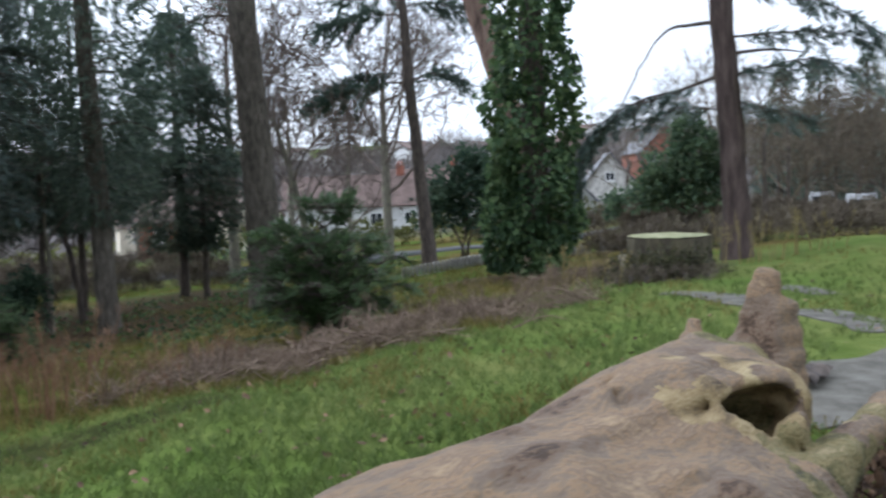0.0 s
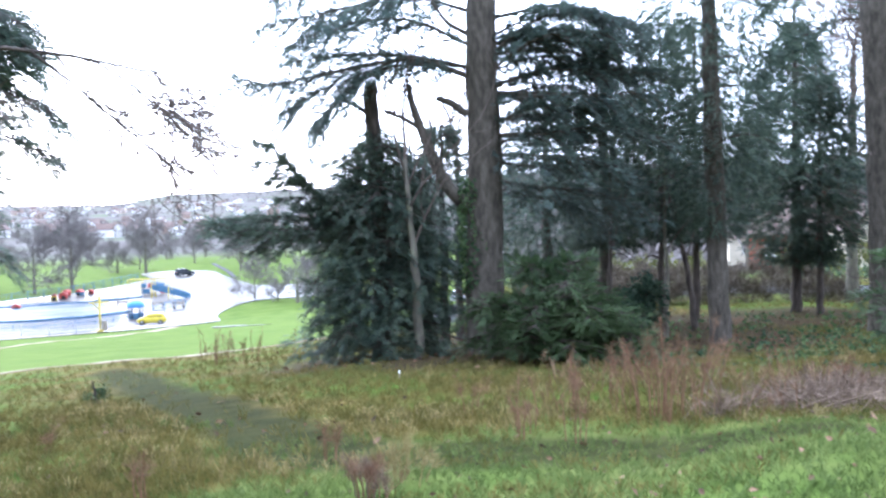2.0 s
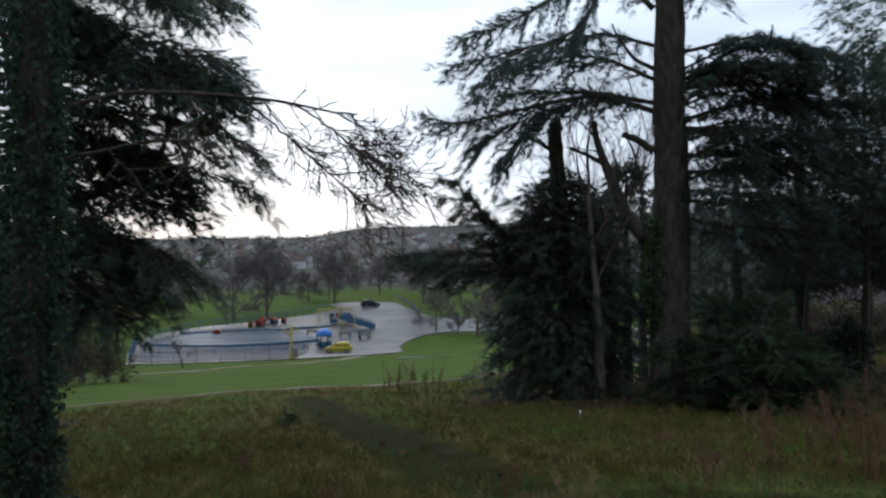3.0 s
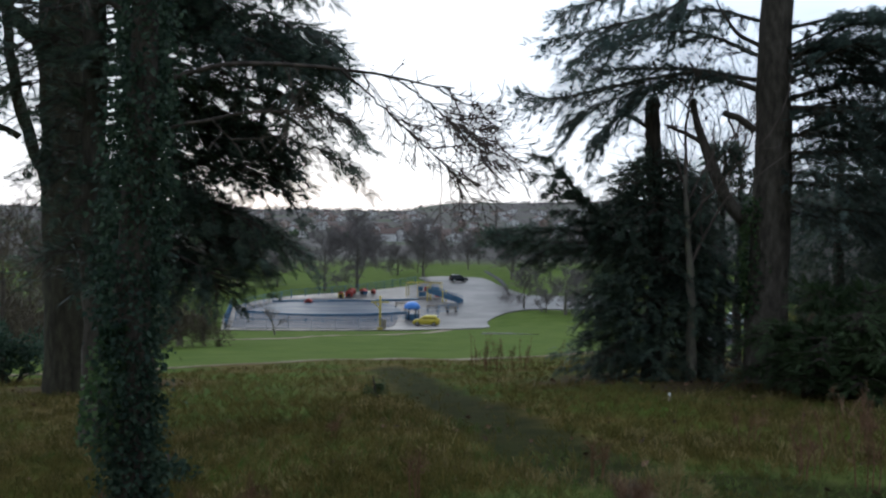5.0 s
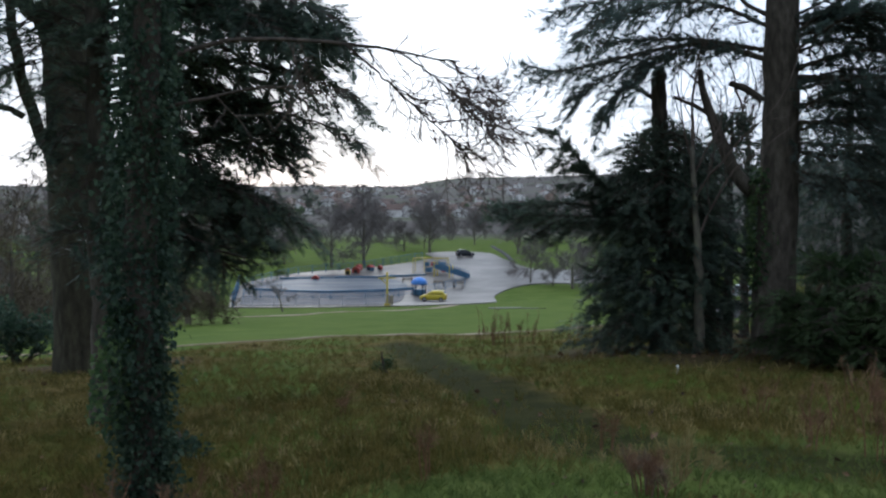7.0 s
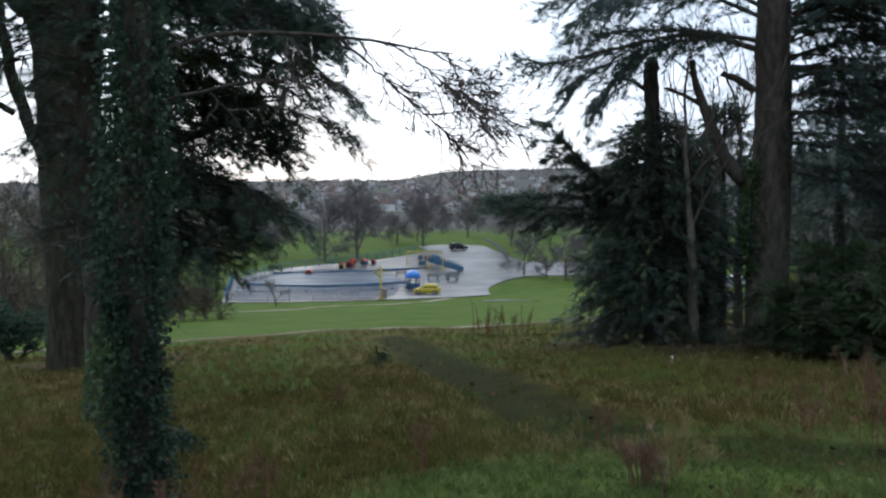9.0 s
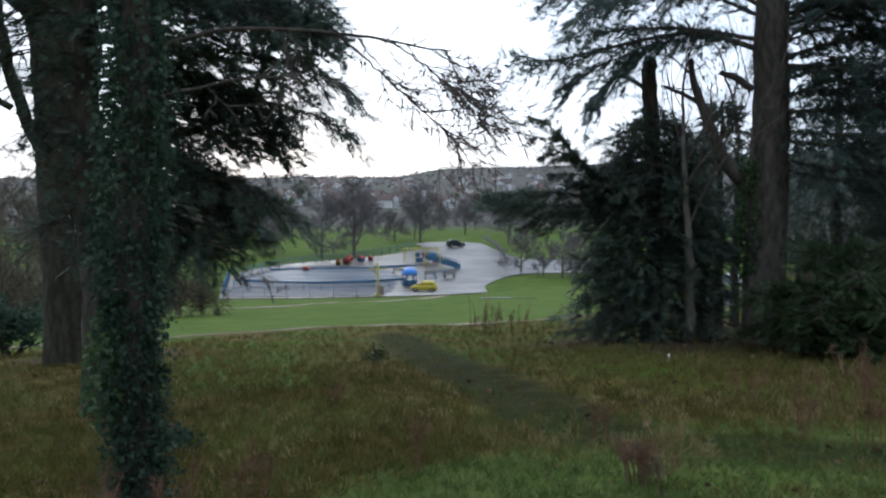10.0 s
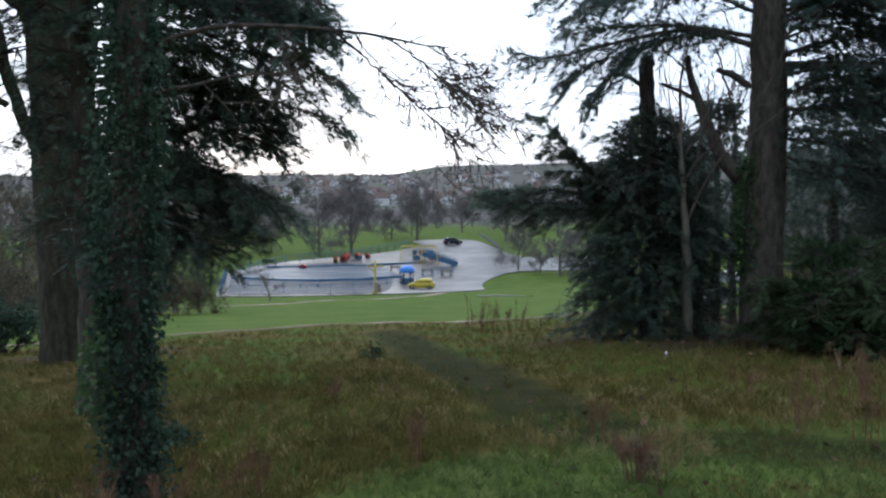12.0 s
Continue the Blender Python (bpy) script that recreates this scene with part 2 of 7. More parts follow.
ROOF_BROWN = material("brown_roof_tiles", [(0.25, (0.075, 0.05, 0.042)), (0.5, (0.13, 0.088, 0.075)), (0.8, (0.18, 0.13, 0.11))], 1.0, 0.85, 0.3, objvar=0.3)
ROOF_SLATE = material("grey_slates", [(0.25, (0.07, 0.07, 0.078)), (0.5, (0.13, 0.13, 0.14)), (0.8, (0.2, 0.2, 0.21))], 1.0, 0.6, 0.2, objvar=0.3)
FAR_WALL = material("far_house_walls", [(0.1, (0.30, 0.22, 0.18)), (0.3, (0.55, 0.46, 0.40)), (0.45, (0.80, 0.79, 0.77))], 0.3, 0.9, 0, objvar=0.9)
WOOD_POST = material("weathered_timber", [(0.25, (0.16, 0.13, 0.10)), (0.5, (0.28, 0.24, 0.19)), (0.8, (0.38, 0.34, 0.28))], 4.0, 0.9, 0.4, (3, 3, 1))
HEDGE_STONE = material("dry_stone", [(0.25, (0.10, 0.095, 0.085)), (0.5, (0.20, 0.19, 0.17)), (0.8, (0.32, 0.31, 0.28))], 3.0, 0.9, 0.5)
WHITE_PAINT = paint("white_gloss_paint", (0.72, 0.72, 0.70), 0.4)

POOL_BLUE = material("wet_pool_paint", [(0.35, (0.0288, 0.044, 0.066)), (0.5, (0.0576, 0.08, 0.108)), (0.65, (0.1344, 0.136, 0.132))], 0.3, 0.5, 0.05, (0.5, 2, 1), fine=3.0, spec=0.12)

# ---- the lie of the land ----
# Heights along bearings from the brow (degrees clockwise from +y), metres below the brow at growing distances.
REACH = np.array([0, 4, 8, 14, 20, 30, 40, 55, 80, 115, 130, 190, 260, 420, 900, 1500, 3000.0])
FALL = {
    -75: [0, -.5, -1.4, -2.1, -2.8, -4.0, -5.0, -6.5, -9.0, -12.0, -13.0, -12, -10, -8, 4, 18, 50],
    -20: [0, -.5, -1.3, -1.6, -2.1, -3.3, -4.6, -6.2, -9.0, -12.4, -13.3, -12, -11.5, -13, -13, -8, 24],
    -3: [0, -.35, -.9, -1.4, -2.1, -3.2, -4.4, -6.1, -8.8, -12.2, -13.2, -11.0, -11.3, -13, -13, -6, 31],
    0: [0, -.3, -.8, -1.4, -2.1, -3.2, -4.4, -6.1, -8.8, -12.1, -13.1, -10.8, -11.2, -13, -12, -2, 54],
    13: [0, -.2, -.75, -1.3, -1.8, -2.9, -4.0, -5.8, -8.4, -11.0, -11.6, -11, -10.5, -11, -7, 10, 76],
    28: [0, -.15, -.65, -1.2, -1.8, -2.1, -2.6, -3.2, -5.0, -7.0, -7.5, -7, -5, -2, 16, 38, 118],
    42: [0, -.05, -.3, -1.0, -1.6, -1.9, -2.4, -2.8, -3.4, -4.2, -4.5, -4, 0, 8, 27, 39, 106],
    57: [0, 0.05, 0.0, -.4, -.7, -1.2, -1.8, -2.4, -2.6, -2.6, -2.4, 0, 4, 12, 32, 42, 114],
    68: [0, .05, .12, -.1, -.5, -.8, -1.0, -1.3, -1.5, -1.0, -.5, 3, 7, 14, 32, 43, 118],
    80: [0, .05, .10, 0, -.05, -.4, -1.0, -2.0, -3.3, -2.4, -1.2, 3, 8, 16, 32, 43, 118],
    130: [0, .1, .3, .6, .9, 1.3, 1.7, 2.2, 3, 4, 4.5, 7, 11, 22, 40, 50, 138],
    210: [0, .1, .3, .6, .9, 1.3, 1.7, 2.2, 3, 4, 4.5, 7, 11, 22, 40, 50, 138],
}
BEARINGS = np.array([*FALL, 285.0])
TABLE = np.array([*FALL.values(), FALL[-75]], float)
KNOT = np.log(REACH + 6)


def ground_np(x, y):
    x, y = np.asarray(x, float), np.asarray(y, float)
    b = (np.degrees(np.arctan2(x, y)) + 75) % 360 - 75
    u = np.log(np.hypot(x, y) + 6)
    k = np.clip(np.searchsorted(KNOT, u, side="right") - 1, 0, len(KNOT) - 2)
    j = np.clip(np.searchsorted(BEARINGS, b, side="right") - 1, 0, len(BEARINGS) - 2)
    s = (b - BEARINGS[j]) / (BEARINGS[j + 1] - BEARINGS[j])
    s = s * s * (3 - 2 * s)
    h = KNOT[k + 1] - KNOT[k]
    f = np.clip((u - KNOT[k]) / h, 0, 1)

    def slope(row, i):
        lo, hi = np.clip(i - 1, 0, len(KNOT) - 1), np.clip(i + 1, 0, len(KNOT) - 1)
        return (TABLE[row, hi] - TABLE[row, lo]) / (KNOT[hi] - KNOT[lo])

    def along(row):
        f2, f3 = f * f, f * f * f
        return ((2 * f3 - 3 * f2 + 1) * TABLE[row, k] + (f3 - 2 * f2 + f) * h * slope(row, k)
                + (3 * f2 - 2 * f3) * TABLE[row, k + 1] + (f3 - f2) * h * slope(row, k + 1))

    z = along(j) * (1 - s) + along(j + 1) * s
    r = np.hypot(x, y)
    bumps = np.sin(x * 0.9 + 1.3 * np.sin(y * 0.5)) * np.sin(y * 0.8 + x * 0.2) * 0.04 + np.sin(x * 0.31 + 2) * np.sin(y * 0.27) * 0.08
    far = np.sin(x * 0.006 + 1) * np.sin(y * 0.005 + x * 0.002) * 5 + np.sin(x * 0.013) * np.sin(y * 0.011) * 3
    return z + bumps * np.clip(r / 10, 0, 1) * (r < 100) + far * np.clip((r - 420) / 600, 0, 1)


def ground(x, y):
    return float(ground_np(x, y))


def spot(bearing, reach, up=0.0):
    """The place on the ground at a bearing and reach from the brow."""
    a = radians(bearing)
    x, y = reach * math.sin(a), reach * math.cos(a)
    return Vector((x, y, ground(x, y) + up))


# ---- building helpers ----


def mesh_of(name, verts, faces, materials, index=None, smooth=True):
    """A mesh from arrays; faces is an (n, 3) or (n, 4) array, or a list of several such arrays."""
    me = bpy.data.meshes.new(name)
    groups = [np.asarray(f, np.int32) for f in (faces if isinstance(faces, list) else [faces]) if len(f)]
    verts = np.asarray(verts, np.float32)
    loops = np.concatenate([g.ravel() for g in groups])
    sizes = np.concatenate([np.full(len(g), g.shape[1], np.int32) for g in groups])
    me.vertices.add(len(verts))
    me.vertices.foreach_set("co", verts.ravel())
    me.loops.add(len(loops))
    me.loops.foreach_set("vertex_index", loops)
    me.polygons.add(len(sizes))
    starts = np.concatenate([[0], np.cumsum(sizes)[:-1]]).astype(np.int32)
    me.polygons.foreach_set("loop_start", starts)
    me.polygons.foreach_set("use_smooth", np.full(len(sizes), smooth))
    for m in materials if isinstance(materials, (list, tuple)) else [materials]:
        me.materials.append(m)
    if index is not None:
        me.polygons.foreach_set("material_index", np.asarray(index, np.int32))
    me.update(calc_edges=True)
    me.validate()
    return me


def thing(name, where, label, category, group="", kind="", turn=0.0):
    ob = new(name)
    ob.empty_display_size = 0.2
    ob.matrix_basis = Matrix.Translation(where) @ Matrix.Rotation(radians(turn), 4, "Z")
    return tagged(ob, label, category, group, kind)


def part(name, mesh, material_, parent, label="", at=None, kind=""):
    """One mesh object under a thing or under a part."""
    if isinstance(mesh, bmesh.types.BMesh):
        me = bpy.data.meshes.new(name)
        mesh.to_mesh(me)
        mesh.free()
        me.materials.append(material_)
        mesh = me
    ob = new(name, mesh)
    ob.parent = parent
    if at is not None:
        ob.matrix_basis = at
    return tagged(ob, label, kind=kind)


class Soup:
    """Collects vertices and faces into one mesh."""

    def __init__(self):
        self.v, self.q, self.t, self.n = [], [], [], 0

    def add(self, verts, quads=(), tris=()):
        self.v.append(np.asarray(verts, float).reshape(-1, 3))
        if len(quads):
            self.q.append(np.asarray(quads) + self.n)
        if len(tris):
            self.t.append(np.asarray(tris) + self.n)
        self.n += len(self.v[-1])

    def mesh(self, name, mats, smooth=True):
        q = np.concatenate(self.q) if self.q else np.zeros((0, 4), int)
        t = np.concatenate(self.t) if self.t else np.zeros((0, 3), int)
        return mesh_of(name, np.concatenate(self.v), [q, t], mats, smooth=smooth)


def unit(v):
    return v / np.maximum(np.linalg.norm(v, axis=-1, keepdims=True), 1e-9)


def curve_points(points, n):
    """n points on a smooth line through the given points."""
    p = np.asarray(points, float)
    if len(p) == 2:
        return p[0] + (p[1] - p[0]) * np.linspace(0, 1, n)[:, None]
    ext = np.vstack([2 * p[0] - p[1], p, 2 * p[-1] - p[-2]])
    u = np.linspace(0, len(p) - 1 - 1e-6, n)
    i = u.astype(int)
    f = (u - i)[:, None]
    a, b, c, d = ext[i], ext[i + 1], ext[i + 2], ext[i + 3]
    return 0.5 * (2 * b + (c - a) * f + (2 * a - 5 * b + 4 * c - d) * f ** 2 + (3 * b - a - 3 * c + d) * f ** 3)


def tube(soup, line, radii, sides=8, rough=0.0, rng=None, cap=True):
    """A round limb along a line of points."""
    p = np.asarray(line, float)
    n = len(p)
    r = np.interp(np.linspace(0, 1, n), np.linspace(0, 1, len(radii)), radii)
    d = unit(np.gradient(p, axis=0))
    ref = np.where(np.abs(d[:, 2:3]) > 0.9, np.array([[1.0, 0, 0]]), np.array([[0, 0, 1.0]]))
    if abs(d[:, 2]).mean() > 0.6:
        ref = np.tile([[1.0, 0.05, 0]], (n, 1))
    else:
        ref = np.tile([[0.02, 0.03, 1.0]], (n, 1))
    s = unit(np.cross(d, ref))
    t = np.cross(d, s)
    a = np.linspace(0, 2 * np.pi, sides, endpoint=False)
    rr = np.repeat(r[:, None], sides, 1)
    if rough:
        rr = rr * (1 + rough * rng.standard_normal((n, sides)) * 0.5 + 0.35 * rough * rng.standard_normal((1, sides)))
    v = p[:, None] + rr[..., None] * (np.cos(a)[None, :, None] * s[:, None] + np.sin(a)[None, :, None] * t[:, None])
    i, j = np.meshgrid(np.arange(n - 1), np.arange(sides), indexing="ij")
    k = (j + 1) % sides
    q = np.stack([i * sides + j, i * sides + k, (i + 1) * sides + k, (i + 1) * sides + j], -1).reshape(-1, 4)
    v = v.reshape(-1, 3)
    tri = []
    if cap:
        v = np.vstack([v, p[-1] + d[-1] * r[-1] * 0.5])
        tri = [((n - 1) * sides + j, (n - 1) * sides + (j + 1) % sides, n * sides) for j in range(sides)]
    soup.add(v, q, tri)


def scatter(soup, template, tris, places, along, sizes, rng, lift=None):
    """Copies a small template (x is its length) to many places, pointing along the given ways."""
    n = len(places)
    if n == 0:
        return
    x = unit(np.asarray(along, float))
    ref = np.tile([[0.0, 0, 1.0]], (n, 1)) + rng.standard_normal((n, 3)) * (0.25 if lift is None else lift)
    y = unit(np.cross(ref, x))
    z = np.cross(x, y)
    m = np.stack([x, y, z], -1) * np.asarray(sizes)[:, None, None]
    v = np.einsum("nij,kj->nki", m, template) + np.asarray(places)[:, None]
    t = np.asarray(tris)[None] + (np.arange(n) * len(template))[:, None, None]
    soup.add(v.reshape(-1, 3), (), t.reshape(-1, 3))


def tuft(blades, spread, width, seed):
    """A fan of needles round one centre; unit length along x."""
    rng = np.random.default_rng(seed)
    v, t = [(0, 0, 0)], []
    for i in range(blades):
        d = unit(np.array([1.0, *(rng.uniform(-1, 1, 2) * spread)]))
        s = unit(np.cross(d, rng.standard_normal(3))) * width
        e = d * rng.uniform(0.7, 1.1)
        v += [tuple(e + s), tuple(e - s)]
        t.append((0, len(v) - 2, len(v) - 1))
    return np.array(v, float), t


def feather(pairs, width, droop, seed, full=0.06):
    """A flat spray of leaflets on one stalk, unit length along x."""
    rng = np.random.default_rng(seed)
    v, t = [], []
    for i in range(pairs):
        s = (i + 0.5) / pairs
        base = np.array([s * 0.9, 0, -droop * s * s])
        for side in (-1, 1):
            ln = width * (1.1 - 0.75 * s) * rng.uniform(0.7, 1.2)
            tip = base + np.array([0.55 * ln + 0.08, side * ln, -0.12 * ln + rng.normal(0, 0.03)])
            k = len(v)
            v += [tuple(base - [full, 0, 0]), tuple(base + [full, 0, 0]), tuple(tip)]
            t.append((k, k + 1, k + 2))
    return np.array(v, float), t


SPRIG = feather(6, 0.25, 0.06, 4, 0.062)
FEATHER = feather(5, 0.36, 0.18, 3, 0.075)
TWIGGY = tuft(9, 0.75, 0.03, 5)
STALKS = tuft(13, 0.6, 0.011, 15)
LEAF = (np.array([(0, 0, 0), (0.45, 0.30, 0.07), (1, 0, -0.05), (0.45, -0.30, 0.07)], float), [(0, 1, 2), (0, 2, 3)])
IVY_LEAF = (np.array([(0, 0, 0), (0.15, 0.48, 0.05), (0.5, 0.30, 0.06), (1, 0, -0.05), (0.5, -0.30, 0.06), (0.15, -0.48, 0.05)], float), [(0, 1, 2), (0, 2, 3), (0, 3, 4), (0, 4, 5)])

# ---- the ground: one sheet from the brow to the skyline ----
# Reach of the mown turf round the brow, by bearing; past it the bank is rough.
TURF_B = np.array([-180, -60, -30, 0, 9, 14, 30, 45, 57, 63, 72, 85, 120, 180.0])
TURF_R = np.array([20, 3.5, 4.6, 7.6, 8.6, 9.8, 9.9, 9.4, 11.6, 17, 24, 34, 40, 20.0])
PATH_LINE = curve_points([(-60, 18), (-25, 27), (-9, 33), (0, 38.5), (7, 40), (14, 43), (24, 52), (30, 70)], 120)
TRACK_LINE = curve_points([(-1.6, 27), (-0.4, 20), (0.9, 12.8), (1.5, 9.0), (3.4, 7.8), (5.6, 7.0)], 90)
ROAD_LINE = curve_points([(110, -6), (70, 8), (50, 21), (38, 29.5), (27, 36), (20, 43), (17, 52), (20, 70), (28, 95), (27, 130), (24, 152)], 140)
LOT = np.array([(-28, 112), (-12, 108), (4, 117), (6, 133), (12, 143), (24, 142), (28, 162), (15, 162), (10, 179), (6, 197), (-6, 197), (-5, 183), (-15, 167), (-28, 159), (-34, 143)], float)


def near_line(x, y, line):
    p = np.stack([x, y], -1).reshape(-1, 1, 2)
    return np.sqrt(((p - line[None, ::2]) ** 2).sum(-1).min(1)).reshape(np.shape(x))


def smooth_step(a, b, v):
    s = np.clip((v - a) / (b - a), 0, 1)
    return s * s * (3 - 2 * s)


def wobble(x, y, s=1.0):
    return (np.sin(x * 1.7 * s + 2.1 * np.sin(y * 0.9 * s)) + np.sin(y * 2.3 * s + 1.7 * np.sin(x * 1.1 * s + 1))) * 0.5


def off_gravel(x, y):
    return ~(((x > 5.5) & (x < 8.6) & (y < 1.7) & (y > 0.95)) | ((x > 9.0) & (x < 12) & (np.abs(y - 1.75 - (x - 9) * 1.08) < 0.3)))


def turf_mask(x, y):
    b, r = np.degrees(np.arctan2(x, y)), np.hypot(x, y)
    edge = np.interp(b, TURF_B, TURF_R) * (1 + 0.06 * wobble(x, y, 0.8))
    return 1 - smooth_step(0.90, 1.12, r / edge)


def lawn_mask(x, y):
    """The mown park lawn below the earth path and round the play area."""
    below = y - np.interp(x, [-60, -25, -9, 0, 7, 14, 24, 60], [19, 28, 34, 39.5, 41, 44, 48, 52])
    return smooth_step(-0.3, 1.0, below + 0.4 * wobble(x, y, 0.6)) * (1 - smooth_step(330, 480, np.hypot(x, y)))


def litter_shade_mask(x, y):
    """Bare brown leaf litter under the conifers; the (-8, 20.8) patch paints canopy shade."""
    m = np.zeros_like(x)
    for cx, cy, r in ((7, 20.5, 5.0), (12.5, 20, 4.5), (4.5, 21.5, 3.2), (18, 23, 4), (11, 27, 6), (-8, 20.8, 2.6), (17.5, 11, 2.6), (14, 24, 4)):
        m = np.maximum(m, 1 - smooth_step(0.55, 1.0, np.hypot(x - cx, y - cy) / r + 0.15 * wobble(x, y, 1.3)))
    return m


radius = np.concatenate([[0], np.geomspace(0.6, 3000, 230)])
angle = np.radians(np.unique(np.concatenate([np.arange(-180, -40, 3.0), np.arange(-40, 90, 0.6), np.arange(90, 180, 3.0)])))
gx, gy = radius[:, None] * np.sin(angle), radius[:, None] * np.cos(angle)
gz = ground_np(gx, gy)
nr, na = gx.shape
gi, gj = np.meshgrid(np.arange(nr - 1), np.arange(na), indexing="ij")
gk = (gj + 1) % na
quads = np.stack([gi * na + gj, gi * na + gk, (gi + 1) * na + gk, (gi + 1) * na + gj], -1).reshape(-1, 4)


def ground_material():
    m = bpy.data.materials.new("hillside_grass")
    m.use_nodes = True
    n, l = m.node_tree.nodes, m.node_tree.links
    bsdf = n["Principled BSDF"]
    bsdf.inputs["Roughness"].default_value = 0.95
    bsdf.inputs["Specular IOR Level"].default_value = 0.02
    geo = n.new("ShaderNodeNewGeometry")

    def texture(scale, detail):
        t = n.new("ShaderNodeTexNoise")
        t.inputs["Scale"].default_value, t.inputs["Detail"].default_value = scale, detail
        l.new(geo.outputs["Position"], t.inputs["Vector"])
        return t.outputs["Fac"]

    def ramp(src, stops):
        r = n.new("ShaderNodeValToRGB")
        while len(r.color_ramp.elements) < len(stops):
            r.color_ramp.elements.new(0.5)
        for e, (at, c) in zip(r.color_ramp.elements, stops):
            e.position, e.color = at, (*c, 1)
        l.new(src, r.inputs[0])
        return r.outputs[0]

    def blend(fac, a, b):
        x = n.new("ShaderNodeMix")
        x.data_type = "RGBA"
        l.new(fac, x.inputs[0])
        l.new(a, x.inputs[6])
        l.new(b, x.inputs[7])
        return x.outputs[2]

    broad, mid, fine = texture(0.35, 5), texture(2.2, 6), texture(14, 5)
    rough_a = ramp(mid, [(0.3, (0.051, 0.046, 0.012)), (0.5, (0.093, 0.072, 0.022)), (0.72, (0.150, 0.108, 0.042))])
    rough_b = ramp(mid, [(0.3, (0.040, 0.068, 0.012)), (0.7, (0.080, 0.112, 0.021))])
    rough = blend(ramp(broad, [(0.42, (0, 0, 0)), (0.6, (1, 1, 1))]), rough_a, rough_b)
    turf = blend(ramp(broad, [(0.35, (0, 0, 0)), (0.65, (1, 1, 1))]),
                 ramp(mid, [(0.3, (0.052, 0.088, 0.017)), (0.7, (0.094, 0.130, 0.032))]), ramp(mid, [(0.3, (0.068, 0.085, 0.021)), (0.7, (0.125, 0.134, 0.043))]))
    lawn = ramp(broad, [(0.3, (0.068, 0.106, 0.022)), (0.7, (0.104, 0.140, 0.034))])
    litter = ramp(fine, [(0.3, (0.030, 0.022, 0.013)), (0.55, (0.068, 0.046, 0.029)), (0.75, (0.125, 0.082, 0.052))])
    mud = ramp(mid, [(0.3, (0.017, 0.021, 0.007)), (0.7, (0.035, 0.038, 0.013))])
    # Winter woodland tones for the far hillside, greyed and lifted to paint in haze.
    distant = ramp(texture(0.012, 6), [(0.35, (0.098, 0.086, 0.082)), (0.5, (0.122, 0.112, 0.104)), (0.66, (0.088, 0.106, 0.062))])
    colour = rough
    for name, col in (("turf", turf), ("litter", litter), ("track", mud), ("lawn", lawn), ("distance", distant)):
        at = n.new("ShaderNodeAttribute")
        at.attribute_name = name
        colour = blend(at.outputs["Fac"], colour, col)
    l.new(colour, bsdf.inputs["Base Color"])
    bp = n.new("ShaderNodeBump")
    bp.inputs["Strength"].default_value, bp.inputs["Distance"].default_value = 0.8, 0.06
    l.new(fine, bp.inputs["Height"])
    l.new(bp.outputs[0], bsdf.inputs["Normal"])
    return m


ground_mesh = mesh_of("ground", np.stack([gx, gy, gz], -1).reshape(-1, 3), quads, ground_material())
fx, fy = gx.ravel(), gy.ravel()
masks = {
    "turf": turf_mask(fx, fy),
    "litter": litter_shade_mask(fx, fy) * 0.85,
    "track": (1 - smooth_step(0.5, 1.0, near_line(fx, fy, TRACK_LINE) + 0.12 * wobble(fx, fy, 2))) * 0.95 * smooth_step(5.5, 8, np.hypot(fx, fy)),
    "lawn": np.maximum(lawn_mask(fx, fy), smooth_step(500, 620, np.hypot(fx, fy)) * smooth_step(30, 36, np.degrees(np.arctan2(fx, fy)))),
    # Where the ground takes on the haze-greyed far colour.
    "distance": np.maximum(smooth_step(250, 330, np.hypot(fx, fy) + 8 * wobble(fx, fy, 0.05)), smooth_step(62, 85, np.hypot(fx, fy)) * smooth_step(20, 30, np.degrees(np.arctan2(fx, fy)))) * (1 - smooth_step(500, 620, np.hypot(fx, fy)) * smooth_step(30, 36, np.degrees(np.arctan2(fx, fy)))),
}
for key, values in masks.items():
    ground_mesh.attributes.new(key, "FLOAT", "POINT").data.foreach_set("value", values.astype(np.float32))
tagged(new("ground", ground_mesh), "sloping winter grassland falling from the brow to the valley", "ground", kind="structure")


def strip(name, line, width, mat, label, category, lift=0.03, thick=0.05, kind="structure"):
    """A path or road laid on the slope, with a little thickness."""
    p = np.asarray(line, float)
    d = unit(np.gradient(p, axis=0))
    side = np.stack([d[:, 1], -d[:, 0]], -1)
    rng = np.random.default_rng(len(p))
    w = width * (1 + 0.08 * np.cumsum(rng.normal(0, 0.3, len(p))).clip(-2, 2))[:, None] / 2
    rows = []
    for s, dz in ((-1.0, -thick), (-1.0, lift), (-0.33, lift + 0.01), (0.33, lift + 0.01), (1.0, lift), (1.0, -thick)):
        q = p + side * w * s
        rows.append(np.column_stack([q, ground_np(q[:, 0], q[:, 1]) + dz]))
    v = np.stack(rows, 1)
    n, m = v.shape[:2]
    i, j = np.meshgrid(np.arange(n - 1), np.arange(m - 1), indexing="ij")
    f = np.stack([i * m + j, (i + 1) * m + j, (i + 1) * m + j + 1, i * m + j + 1], -1).reshape(-1, 4)
    return tagged(new(name, mesh_of(name, v.reshape(-1, 3), f, mat)), label, category, kind=kind)


strip("path", PATH_LINE, 1.15, PATH, "worn pale earth path across the grass slope", "path")
strip("path", curve_points([(-40, 84), (-18, 79), (-10, 90), (-4, 98), (0, 112)], 60), 1.1, PATH, "thin trodden path over the lawn to the play area", "path")
